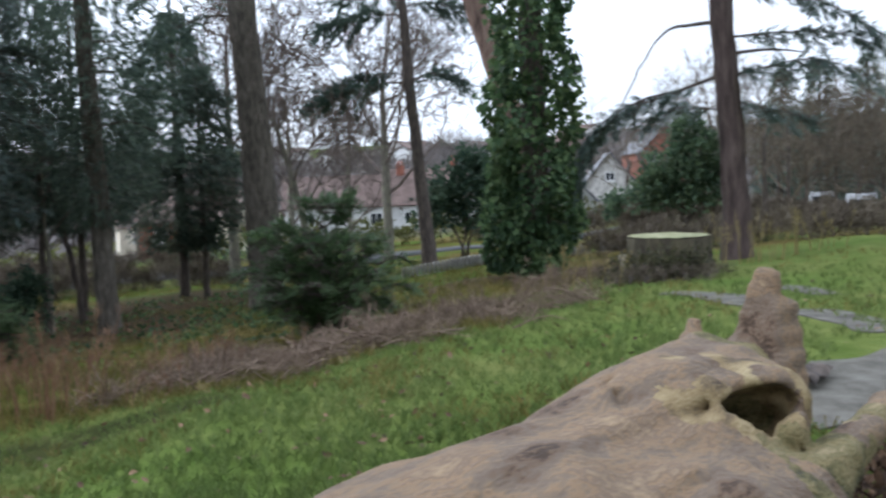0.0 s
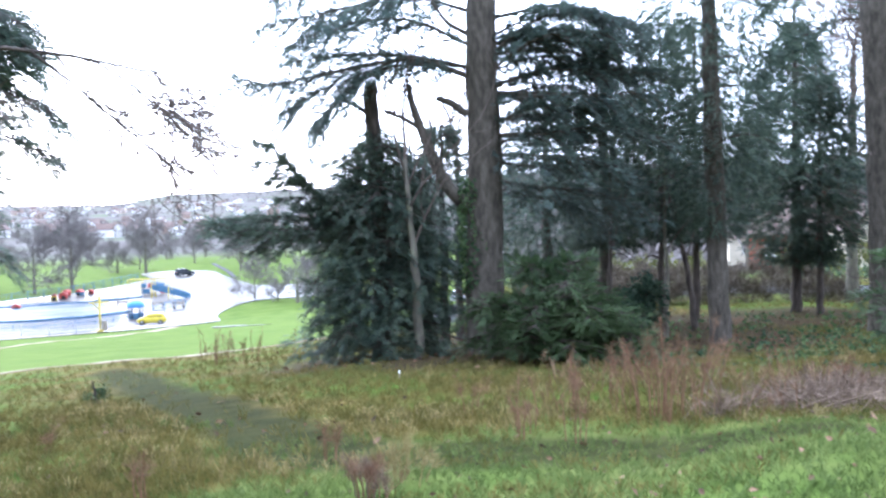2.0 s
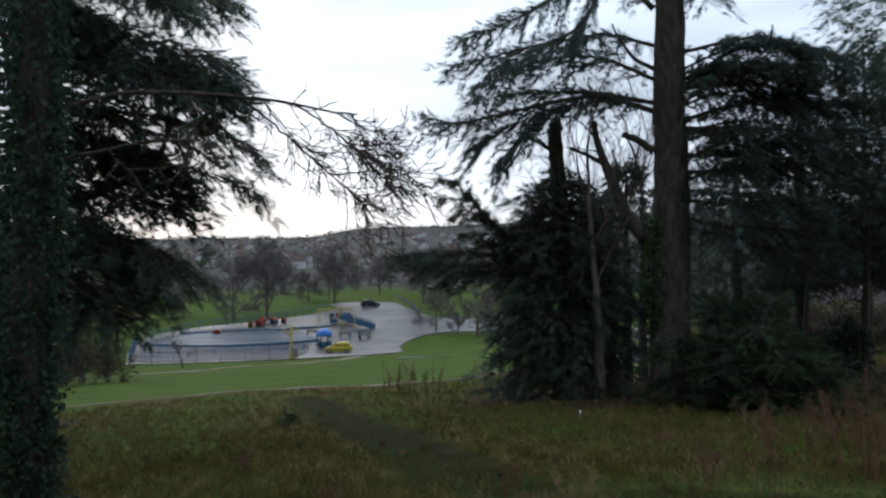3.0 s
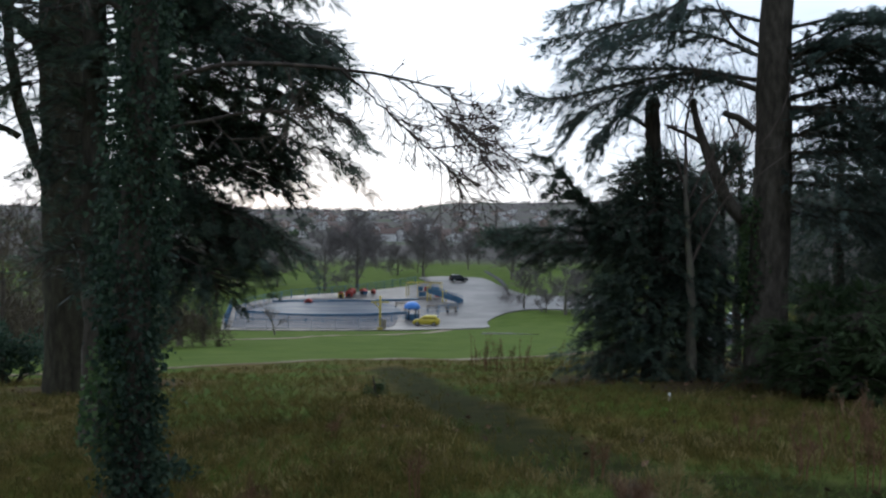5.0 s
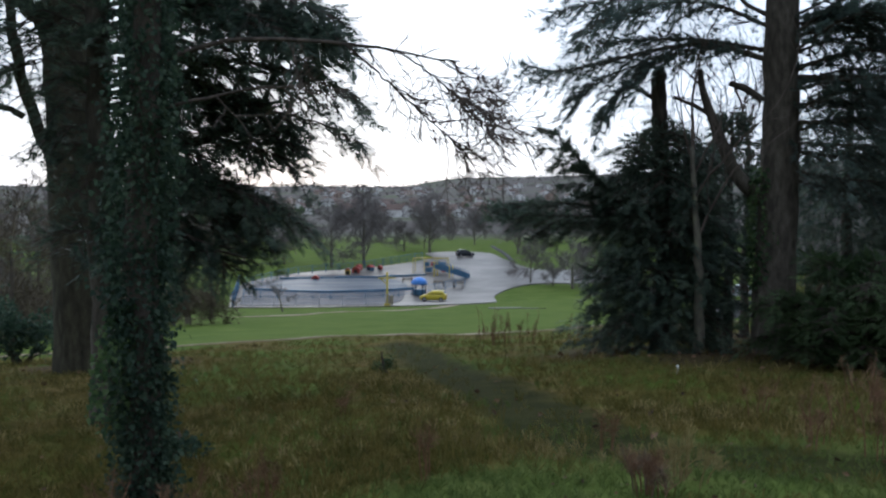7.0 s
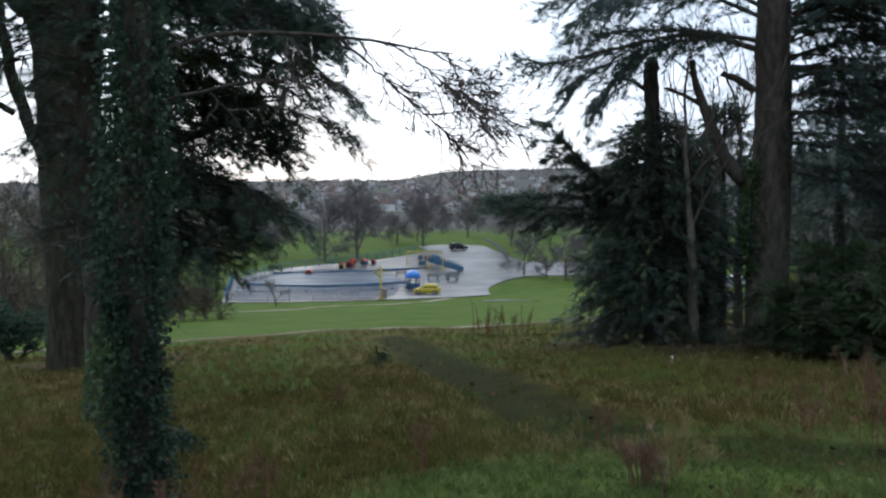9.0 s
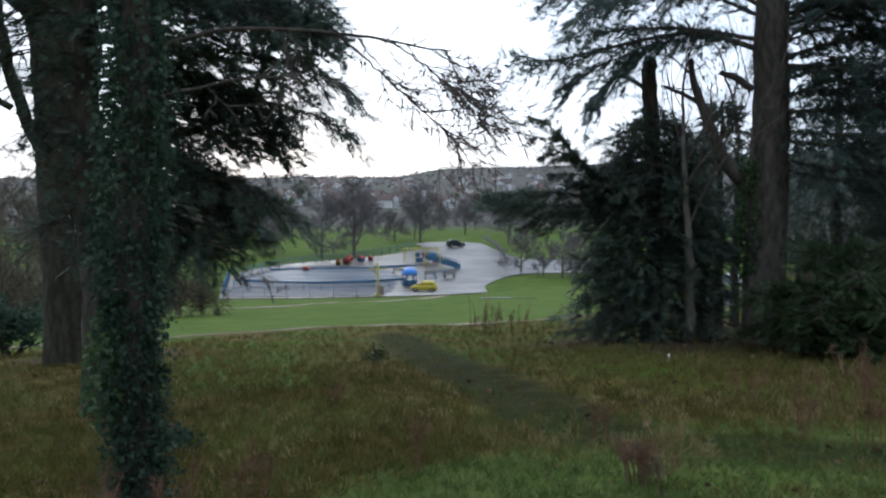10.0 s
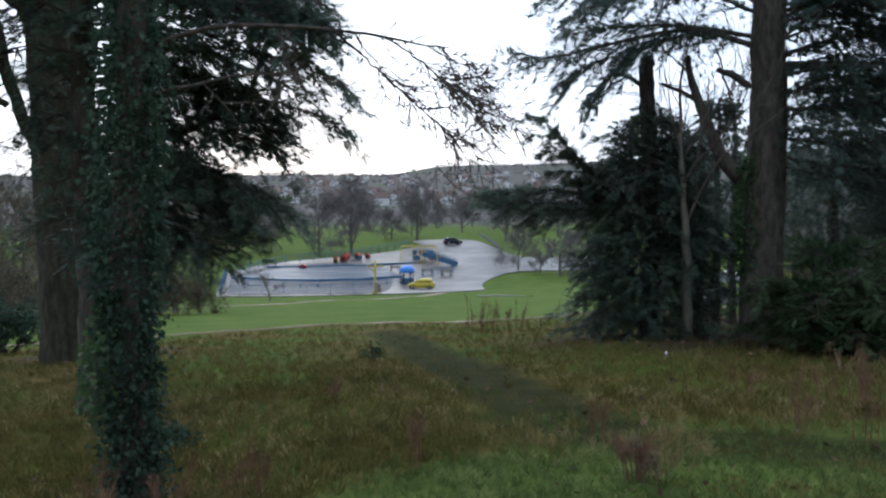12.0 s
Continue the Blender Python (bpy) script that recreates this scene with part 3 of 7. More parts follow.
strip("road", ROAD_LINE, 4.6, ROAD, "grey tarmac park road between grass verges", "road", lift=0.05)


def sheet(name, outline, mat, label, category, lift=0.06, thick=0.2, step=2.0):
    """A paved area with a given outline, draped on the ground."""
    bm = bmesh.new()
    pts = curve_points(np.vstack([outline, outline[:1]]), 110)[:-1]
    ring = [bm.verts.new((*p, 0)) for p in pts]
    face = bm.faces.new(ring)
    bmesh.ops.triangulate(bm, faces=[face])
    for _ in range(3):
        bmesh.ops.subdivide_edges(bm, edges=[e for e in bm.edges if e.calc_length() > step * 2], cuts=1)
        bmesh.ops.triangulate(bm, faces=bm.faces[:])
    for v in bm.verts:
        v.co.z = ground(v.co.x, v.co.y) + lift
    rim = [e for e in bm.edges if e.is_boundary]
    out = bmesh.ops.extrude_edge_only(bm, edges=rim)
    for v in out["geom"]:
        if isinstance(v, bmesh.types.BMVert):
            v.co.z -= thick
    bmesh.ops.recalc_face_normals(bm, faces=bm.faces[:])
    me = bpy.data.meshes.new(name)
    bm.to_mesh(me)
    bm.free()
    me.materials.append(mat)
    return tagged(new(name, me), label, category, kind="structure")


sheet("pavement", LOT, TARMAC, "wet pale tarmac car park and play yard shining under the sky", "car park", 0.12, 0.3)
for outline in ([(5.5, 1.25), (5.9, 1.1), (6.5, 1.12), (7.2, 1.05), (8.0, 0.8), (8.6, 0.9), (8.2, 1.35), (7.5, 1.5), (7.1, 1.85), (6.5, 1.75), (6.1, 1.65), (5.7, 1.5)],
                [(9.0, 1.45), (9.4, 1.5), (9.9, 1.95), (10.2, 2.35), (10.0, 2.75), (9.6, 2.4), (9.3, 2.05), (8.9, 1.8)],
                [(10.4, 2.8), (10.9, 3.1), (11.4, 3.7), (11.9, 4.6), (11.6, 4.9), (11.2, 4.3), (10.7, 3.9), (10.2, 3.3)],
                [(11.6, 2.6), (12.4, 3.1), (12.9, 3.7), (12.5, 3.75), (12.0, 3.3), (11.5, 2.9)]):
    sheet("pavement", np.array(outline), GRAVEL, "worn patch of grey gravel in the mown grass", "gravel", 0.012, 0.06, 0.35)
sheet("puddle", np.array([(3.6, 100), (6, 99), (9.3, 96), (9.0, 97.5), (6, 101), (4, 102)]), TARMAC, "shallow puddle of standing water on the lawn", "puddle", 0.06, 0.1, 1.0)

# ---- trees ----


def stem(parent, points, radii, mat, name="trunk", sides=14, rough=0.05, seed=1, n=24, label="", flare=0.0):
    """A trunk or heavy limb under a tree, with a flared foot where it meets the ground."""
    rng = np.random.default_rng(seed)
    line = curve_points(points, n)
    line[1:-1, :2] += rng.normal(0, 0.015, (n - 2, 2))
    r = np.interp(np.linspace(0, 1, n), np.linspace(0, 1, len(radii)), radii)
    if flare:
        h = np.linalg.norm(line - line[0], axis=1)
        r = r * (1 + flare * np.exp(-h / 0.45))
    s = Soup()
    tube(s, line, r, sides, rough, rng)
    return part(name, s.mesh(name, mat), mat, parent, label)


def cedar_bough(wood, side_wood, leaf, points, radius, spread, rng, tufts=SPRIG, size=0.16, pitch=0.2, bare=0.25, thick=2):
    """A spreading bough: side branches in one flat layer, set with needle tufts."""
    length = float(np.linalg.norm(np.diff(np.asarray(points, float), axis=0), axis=1).sum())
    n = max(8, int(length / 0.25))
    line = curve_points(points, n)
    tube(wood, line, [radius * 0.6, radius * 0.34, radius * 0.08], 6, 0.06, rng)
    d = unit(np.gradient(line, axis=0))
    places, ways = [], []
    steps = int(length / pitch)
    for i in range(steps):
        s = bare + (1 - bare) * (i + rng.uniform(0, 1)) / steps
        k = min(int(s * (n - 1)), n - 1)
        p, f = line[k], d[k]
        side = unit(np.cross(f, [0, 0, 1.0]))
        for sg in (-1, 1):
            ln = spread * (0.35 + 0.9 * math.sin(math.pi * min(1, (s - bare) / (1 - bare) * 0.8 + 0.12))) * rng.uniform(0.45, 1.1)
            way = unit(f * rng.uniform(0.35, 1.0) + side * sg * rng.uniform(0.6, 1.1) + np.array([0, 0, rng.uniform(-0.42, 0.22)]))
            m = max(3, int(ln / 0.125))
            u = np.linspace(0, 1, m)[:, None]
            q = p + way * ln * u + np.array([0, 0, -0.30 * ln]) * u ** 2
            tube(side_wood, q[[0, m // 2, -1]], [0.016, 0.010, 0.004], 3, cap=False)
            for _ in range(thick):
                at = q[1:] + rng.normal(0, 1, (m - 1, 3)) * [0.04, 0.04, 0.03]
                places.append(at)
                ways.append(way + rng.normal(0, 0.27, (m - 1, 3)) + np.array([0, 0, 0.04]))
    m = n // 2
    places.append(np.repeat(line[m:], 2, 0) + rng.normal(0, 0.04, (2 * (n - m), 3)))
    ways.append(np.repeat(d[m:], 2, 0) + rng.normal(0, 0.5, (2 * (n - m), 3)))
    places, ways = np.concatenate(places), np.concatenate(ways)
    scatter(leaf, *tufts, places, ways, size * 2.0 * rng.uniform(0.6, 1.3, len(places)), rng)


def bough_tree(base, trunk_mat, boughs, leaf_mat, seed, spread=0.8, size=0.16, bough_mat=None, pitch=0.2, bare=0.25, thick=2, tufts=SPRIG, lift=0.0):
    """Hangs the given boughs (points, radius) on a tree: each bough's wood is a part, with its needles under it."""
    rng = np.random.default_rng(seed)
    for points, radius in boughs:
        wood, side_wood, leaf = Soup(), Soup(), Soup()
        cedar_bough(wood, side_wood, leaf, [(x, y, z + lift) for x, y, z in points], radius, spread, rng, tufts, size, pitch, bare, thick)
        limb = part("limb", wood.mesh("limb", bough_mat or trunk_mat), None, base)
        part("twig_spray", side_wood.mesh("twig_spray", bough_mat or trunk_mat), None, limb, kind="stuff")
        part("needles", leaf.mesh("needles", leaf_mat, False), None, limb, kind="stuff")


def crown_feathers(shape, count, size, mat, parent, seed, inner=0.45, droop=0.35, template=FEATHER, name="crown"):
    """A dense evergreen crown of many sprays. shape: rows of (height, radius)."""
    rng = np.random.default_rng(seed)
    h, r = np.array(shape, float).T
    cum = np.concatenate([[0], np.cumsum((r[1:] + r[:-1]) / 2 * np.diff(h))])
    z = np.interp(rng.uniform(0, cum[-1], count), cum, h)
    a = rng.uniform(0, 2 * np.pi, count)
    lob = 1 + 0.22 * np.sin(3 * a + z * 1.9 + seed) + 0.16 * np.sin(5 * a - z * 2.7) + 0.10 * np.sin(z * 6 + a)
    rad = np.interp(z, h, r) * lob * rng.uniform(inner, 1.0, count) ** 0.6
    out = np.stack([np.cos(a), np.sin(a), np.zeros(count)], -1)
    p = out * rad[:, None] + np.stack([np.zeros(count), np.zeros(count), z - droop * 0.3 * rad], -1)
    way = out + rng.normal(0, 0.35, (count, 3)) + np.array([0, 0, -droop])
    s = Soup()
    scatter(s, *template, p, way, size * rng.uniform(0.6, 1.3, count), rng, 0.6)
    return part(name, s.mesh(name, mat, False), None, parent)


def crown_leaves(lobes, count, size, mat, parent, seed, template=LEAF, name="crown"):
    """A leafy crown of overlapping lobes: rows of (x, y, z, rx, ry, rz)."""
    rng = np.random.default_rng(seed)
    lobes = np.array(lobes, float)
    w = lobes[:, 3] * lobes[:, 5]
    pick = rng.choice(len(lobes), count, p=w / w.sum())
    d = unit(rng.standard_normal((count, 3)))
    d[:, 2] = np.where(d[:, 2] < -0.5, -d[:, 2] * 0.5, d[:, 2])
    knob = 1 + 0.18 * np.sin(d[:, 0] * 7 + pick) + 0.15 * np.sin(d[:, 1] * 8 + d[:, 2] * 6 + pick)
    depth = (1 - 0.5 * rng.uniform(0, 1, count) ** 2.2) * (1 + 0.28 * rng.uniform(0, 1, count) ** 6)
    p = lobes[pick, :3] + d * lobes[pick, 3:] * (knob * depth)[:, None]
    way = d + rng.normal(0, 0.6, (count, 3)) + np.array([0, 0, -0.15])
    s = Soup()
    scatter(s, *template, p, way, size * rng.uniform(0.6, 1.35, count), rng, 0.7)
    return part(name, s.mesh(name, mat, False), None, parent)


def grow(soup, p, way, length, r, depth, rng, bend=0.22, up=0.06, fork=3, thin=0.62, twig=0.006, keep=0.66):
    """A bare branch that forks into ever thinner ones."""
    n = (1, 2, 3)[depth] if depth < 3 else 5
    pts, d = [np.array(p, float)], np.array(way, float)
    for _ in range(n):
        d = unit(d + rng.normal(0, bend, 3) * 0.6 + np.array([0, 0, up]))
        pts.append(pts[-1] + d * length / n)
    end = max(r * thin, twig * 0.6)
    tube(soup, np.array(pts), [r, end], 7 if r > 0.08 else 5 if r > 0.03 else 3, cap=False)
    if depth == 0:
        return
    for i in range(fork):
        k = n if i == 0 else rng.integers(max(1, n // 2), n + 1)
        side = unit(np.cross(d, rng.standard_normal(3)))
        w = unit(d * rng.uniform(0.5, 1.1) + side * rng.uniform(0.5, 1.0) * (0.45 if i == 0 else 1))
        grow(soup, pts[k], w, length * keep * rng.uniform(0.75, 1.2), max(end * (0.95 if i == 0 else 0.7), twig), depth - 1, rng, bend, up, fork, thin, twig, keep)


def bare_tree(where, turn, height, radius, label, seed, depth=5, fork=3, mat=None, twig_mat=None, lean=(0, 0), first=0.35, spread=0.55, twig=0.007, category="tree", group="", up=0.06):
    """A leafless broadleaf tree: a tapered trunk, and a crown of forking limbs and twigs."""
    rng = np.random.default_rng(seed)
    t = thing("bare_tree", where, label, category, group, turn=turn)
    top = np.array([lean[0] * height, lean[1] * height, height * 0.62])
    pts = [(0, 0, -0.2), (top[0] * 0.2 + rng.normal(0, 0.05), top[1] * 0.2, top[2] * 0.33), (top[0] * 0.55, top[1] * 0.55 + rng.normal(0, 0.08), top[2] * 0.66), tuple(top)]
    stem(t, pts, [radius, radius * 0.85, radius * 0.65, radius * 0.4], mat or BARK_GREY, seed=seed, sides=10, n=14, flare=0.4)
    line = curve_points(pts, 30)
    limbs = max(5, int(height * 0.8))
    for i in range(limbs):
        f = first + (1 - first) * (i + rng.uniform(0, 0.8)) / limbs
        k = min(int(f * 29), 29)
        a = i * 2.4 + rng.uniform(-0.5, 0.5)
        w = unit(np.array([math.cos(a) * spread, math.sin(a) * spread, rng.uniform(0.35, 0.9)]))
        s = Soup()
        grow(s, line[k], w, height * (0.36 - 0.16 * f) * rng.uniform(0.8, 1.15), radius * (0.42 - 0.2 * f), depth - 1, rng, fork=fork, twig=twig, up=up)
        part("limb", s.mesh("limb", twig_mat or TWIG), None, t)
    s = Soup()
    grow(s, line[-1], unit(np.array([lean[0], lean[1], 1.0])), height * 0.2, radius * 0.38, depth - 1, rng, fork=fork, twig=twig, up=up)
    part("leader", s.mesh("leader", twig_mat or TWIG), None, t)
    return t


# The great cedar beside the broken conifer.
cedar = thing("cedar_tree", spot(19.2, 21.2), "tall cedar with a thick grey-brown trunk and layered boughs", "tree", turn=-19.2)
stem(cedar, [(0, 0, -0.3), (0.03, 0, 2.5), (0.06, 0, 5), (0.04, 0, 8), (0.1, 0.1, 12), (0.2, 0.2, 17)], [0.47, 0.43, 0.39, 0.34, 0.24, 0.10], BARK_CEDAR, sides=20, seed=3, n=40, flare=0.25)
bough_tree(cedar, BARK_CEDAR, [
    ([(-0.3, 0, 6.9), (-1.6, -0.3, 7.25), (-3.3, -0.5, 7.0), (-4.6, -0.6, 6.75), (-5.5, -0.7, 6.9)], 0.12),
    ([(-0.3, 0.1, 7.1), (-1.8, 0.7, 7.5), (-3.4, 1.0, 7.6), (-4.8, 1.2, 7.5)], 0.10),
    ([(-1.4, -0.2, 7.2), (-2.4, -0.9, 6.9), (-3.2, -1.2, 6.2), (-3.7, -1.3, 5.7)], 0.05),
    ([(-0.3, 0, 9.2), (-1.2, -0.3, 9.9), (-2.0, -0.6, 8.7), (-3.6, -0.9, 8.2), (-4.9, -1.1, 7.95)], 0.11),
    ([(-0.2, 0.2, 9.8), (-2.0, 0.6, 10.0), (-3.6, 0.9, 9.4), (-5.0, 1.0, 9.0)], 0.10),
    ([(0.3, 0, 7.4), (1.4, -0.3, 8.1), (2.7, -0.5, 8.1), (3.8, -0.6, 7.7)], 0.09),
    ([(0.3, 0.2, 6.7), (1.8, 0.5, 7.1), (3.2, 0.7, 7.0), (4.2, 0.9, 6.9)], 0.09),
    ([(0.3, -0.1, 5.5), (1.5, -0.5, 5.5), (2.8, -0.7, 5.6), (4.2, -0.8, 5.2)], 0.09),
    ([(0.3, 0.1, 4.9), (1.4, 0.5, 4.8), (2.6, 0.7, 4.9), (3.8, 0.9, 4.5)], 0.07),
    ([(0.3, -0.1, 6.2), (1.3, -0.9, 6.3), (2.6, -1.4, 6.2), (3.6, -1.5, 6.3)], 0.07),
    ([(0.3, 0.3, 4.3), (1.2, 0.9, 4.1), (2.2, 1.2, 3.9), (3.2, 1.3, 3.4)], 0.06),
    ([(0.2, -0.3, 10.4), (1.6, -1.2, 10.9), (3.0, -2.2, 10.8)], 0.09),
    ([(-0.1, -0.3, 11), (-1.0, -1.9, 11.5), (-2.0, -3.2, 11.2)], 0.09),
    ([(0, 0.3, 10.2), (0.6, 2.2, 10.6), (1.0, 4.0, 10.2)], 0.09),
    ([(-0.1, 0.2, 12.4), (-1.8, 1.2, 13), (-3.2, 2, 12.8)], 0.08),
    ([(0.2, 0, 13.2), (1.8, 0.2, 13.8), (3.0, 0.4, 13.6)], 0.07),
    ([(0.1, 0, 15), (-1.0, -0.5, 15.6), (-1.9, -0.8, 15.4)], 0.06),
    ([(-0.3, -0.1, 7.6), (-1.5, -0.9, 8.0), (-2.9, -1.3, 7.9), (-4.2, -1.5, 7.4)], 0.08),
    ([(-0.3, 0.1, 8.4), (-1.5, 0.9, 8.9), (-3.0, 1.3, 8.8), (-4.4, 1.5, 8.3)], 0.08),
    ([(-2.0, -0.4, 7.2), (-2.8, -0.4, 6.9), (-3.8, -0.6, 6.5), (-4.5, -0.7, 6.1)], 0.05),
    ([(0.3, -0.2, 7.0), (1.2, -0.9, 7.5), (2.2, -1.3, 7.6), (3.0, -1.5, 7.3)], 0.06),
    ([(0.3, 0.2, 7.6), (1.4, 0.8, 7.9), (2.8, 1.1, 7.9), (3.9, 1.2, 7.6)], 0.06),
    ([(0.3, 0.1, 5.9), (1.4, 0.4, 6.0), (2.6, 0.6, 6.1), (4.0, 0.8, 5.9)], 0.06),
    ([(0.3, -0.1, 5.1), (1.1, -0.7, 5.0), (2.1, -1.1, 4.9), (3.2, -1.2, 4.6)], 0.06),
    ([(0.3, 0, 4.5), (1.3, -0.2, 4.3), (2.4, -0.3, 4.2), (3.6, -0.4, 3.8)], 0.06),
    ([(0.3, 0.1, 7.7), (1.0, 0.6, 8.0), (1.7, 0.9, 7.9)], 0.05),
    ([(0.3, 0.1, 8.2), (1.7, -0.6, 8.3), (2.6, -1.0, 8.0), (3.3, -1.2, 7.7)], 0.08),
    ([(0.3, 0.2, 11.2), (1.6, 0.4, 11.4), (2.8, 0.5, 11.0)], 0.08),
    *[([(0.3, 0, h), (1.2, y * 0.5, h + 0.3), (2.2, y, h + 0.25), (2.9, y * 1.2, h - 0.05)], 0.06) for h, y in ((5.3, 0.4), (5.8, -0.5), (6.3, 0.3), (6.6, -0.6), (7.0, 0.5), (7.3, -0.2), (7.6, 0.7), (7.8, -0.7))],
    ([(0.3, 0.1, 7.4), (1.6, 0.9, 7.6), (2.5, 1.4, 7.5), (3.2, 1.6, 7.2)], 0.07),
], NEEDLES, 11, spread=1.1, size=0.12, bare=0.06, thick=3, pitch=0.14, lift=-0.5)
for pts, rad in (
    ([(-0.32, 0, 3.9), (-0.85, -0.1, 4.5), (-1.25, -0.15, 5.4), (-1.5, -0.2, 6.1), (-1.62, -0.2, 6.75)], [0.19, 0.13, 0.10, 0.06]),
    ([(-1.3, -0.15, 5.7), (-1.7, -0.1, 5.95), (-2.2, 0, 6.2)], [0.06, 0.05, 0.035]),
    ([(-0.33, 0, 6.05), (-0.65, -0.05, 6.3), (-1.0, -0.05, 6.45)], [0.09, 0.08, 0.06]),
    ([(-0.3, 0, 7.9), (-0.8, -0.2, 8.2), (-1.2, -0.3, 8.9)], [0.06, 0.04, 0.02]),
    ([(0.35, 0, 6.5), (1.2, -0.2, 6.45), (2.6, -0.3, 6.4)], [0.10, 0.07, 0.03]),
):
    stem(cedar, [(x, y, z - 0.55) for x, y, z in pts], rad, BARK_CEDAR, "broken_limb", 8, 0.08, 7, 12, "snapped bare limb")


def ivy_coat(parent, line, radius, count, size, seed, shaggy=0.12, name="ivy", mat=None):
    """Ivy leaves over a stem: line of points, radii from foot to top."""
    rng = np.random.default_rng(seed)
    pts = curve_points(line, 60)
    f = rng.uniform(0, 1, count)
    k = (f * 59).astype(int)
    r = np.interp(f, np.linspace(0, 1, len(radius)), radius)
    a = rng.uniform(0, 2 * np.pi, count)
    h = pts[k, 2]
    lump = 1 + 0.22 * np.sin(a * 2 + h * 2.3 + seed) + 0.18 * np.sin(a * 3 - h * 3.7) + 0.12 * np.sin(h * 7 + a * 5)
    out = np.stack([np.cos(a), np.sin(a), np.zeros(count)], -1)
    p = pts[k] + out * (r * lump * rng.uniform(0.72, 1.0, count) + np.abs(rng.normal(0, shaggy * 0.35, count)))[:, None]
    p[:, 2] += rng.normal(0, 0.06, count)
    way = out * 0.5 + rng.normal(0, 0.45, (count, 3)) + np.array([0, 0, -0.75])
    s = Soup()
    scatter(s, *IVY_LEAF, p, way, size * rng.uniform(0.55, 1.3, count), rng, 0.8)
    return part(name, s.mesh(name, mat or LEAF_IVY, False), None, parent, "dark green ivy leaves")


ivy_coat(cedar, [(-0.25, -0.15, 1.5), (-0.3, -0.25, 4.0)], [0.18, 0.30, 0.10], 900, 0.10, 5)

# The conifer whose top has snapped off.
snapped = thing("broken_conifer", spot(12.7, 21.8), "dark conifer with a snapped bare trunk top", "tree", turn=-12.7)
stem(snapped, [(0, 0, -0.3), (0.05, 0, 3), (-0.08, 0, 5.2), (-0.14, 0, 6.45)], [0.22, 0.20, 0.18, 0.165], BARK_DARK, sides=12, seed=8, n=30, flare=0.3)
stem(snapped, [(-0.12, 0, 5.75), (-0.5, 0, 6.0), (-0.78, 0, 6.1)], [0.06, 0.05, 0.03], BARK_DARK, "broken_limb", 6, 0.08, 9, 8, "dead branch stub")
snap_rng = np.random.default_rng(19)
snap_boughs = []
for i in range(46):
    h = 0.5 + 4.9 * (i / 46) ** 0.9
    a = i * 2.399
    ln = float(np.interp(h, [0.4, 1.4, 3, 4.5, 5.5], [1.75, 1.85, 1.75, 1.45, 0.9])) * snap_rng.uniform(0.75, 1.15)
    c, s_ = math.cos(a), math.sin(a)
    snap_boughs.append(([(0.05 * c, 0.05 * s_, h), (c * ln * 0.5, s_ * ln * 0.5, h + 0.05), (c * ln, s_ * ln, h - 0.28 * ln * snap_rng.uniform(0.3, 1.3))], 0.035))
long_boughs = [
    ([(-0.2, 0.1, 3.3), (-1.6, 0.0, 3.6), (-3.0, 0.1, 3.7), (-4.0, 0.1, 3.6)], 0.06),
    ([(-0.2, 0, 3.1), (-1.5, -0.3, 3.35), (-2.9, -0.5, 3.4), (-3.7, -0.6, 3.55)], 0.06),
    ([(-0.2, 0.2, 2.8), (-1.3, 0.4, 3.2), (-2.2, 0.5, 3.2), (-2.8, 0.6, 3.1)], 0.06),
    ([(-0.2, 0, 3.5), (-1.1, 0.1, 3.75), (-1.9, 0.1, 3.9)], 0.04),
]
rising_leader = [([(-0.2, 0, 3.8), (-1.1, -0.2, 4.0), (-1.7, -0.3, 4.5), (-2.3, -0.4, 5.25)], 0.05)]
rising_boughs = [
    ([(-0.8, -0.1, 3.9), (-1.6, -0.3, 4.1), (-2.4, -0.4, 4.1)], 0.03),
    ([(-1.1, -0.2, 4.0), (-1.8, -0.3, 4.4), (-2.7, -0.4, 4.5)], 0.03),
    ([(-1.4, 0.0, 4.2), (-1.9, 0.1, 4.55), (-2.5, 0.1, 4.7)], 0.03),
    ([(-1.6, -0.2, 4.4), (-2.1, -0.3, 4.85), (-2.85, -0.5, 4.95)], 0.03),
    ([(-1.95, -0.3, 4.75), (-2.35, -0.4, 5.2), (-2.85, -0.5, 5.4)], 0.03),
]
bough_tree(snapped, BARK_DARK, snap_boughs, NEEDLES_DARK, 23, spread=0.95, size=0.135, bare=0.04, thick=3, pitch=0.17, lift=-0.25)
bough_tree(snapped, BARK_DARK, long_boughs, NEEDLES_DARK, 27, spread=0.85, size=0.12, bare=0.12, thick=5, pitch=0.12, lift=-0.25)
bough_tree(snapped, BARK_DARK, rising_leader, NEEDLES_DARK, 26, spread=0.22, size=0.11, bare=0.3, thick=2, pitch=0.14, lift=-0.25)
bough_tree(snapped, BARK_DARK, rising_boughs, NEEDLES_DARK, 28, spread=0.34, size=0.115, bare=0.1, thick=5, pitch=0.1, lift=-0.25)
crown_feathers([(0.3, 1.6), (1.5, 1.6), (3, 1.35), (4.5, 0.8), (5.4, 0.3)], 2600, 0.36, NEEDLES_DARK, snapped, 29, inner=0.15)

bare_tree(spot(15.0, 20.6), -15, 7.2, 0.115, "slender leafless tree with a greenish grey trunk", 33, depth=4, first=0.5, lean=(-0.03, 0), spread=0.35)
bare_tree(spot(15.6, 27), -15, 9.5, 0.14, "leafless tree with fine bare twigs behind the conifers", 34, depth=5, first=0.45, spread=0.5, mat=BARK_DARK)
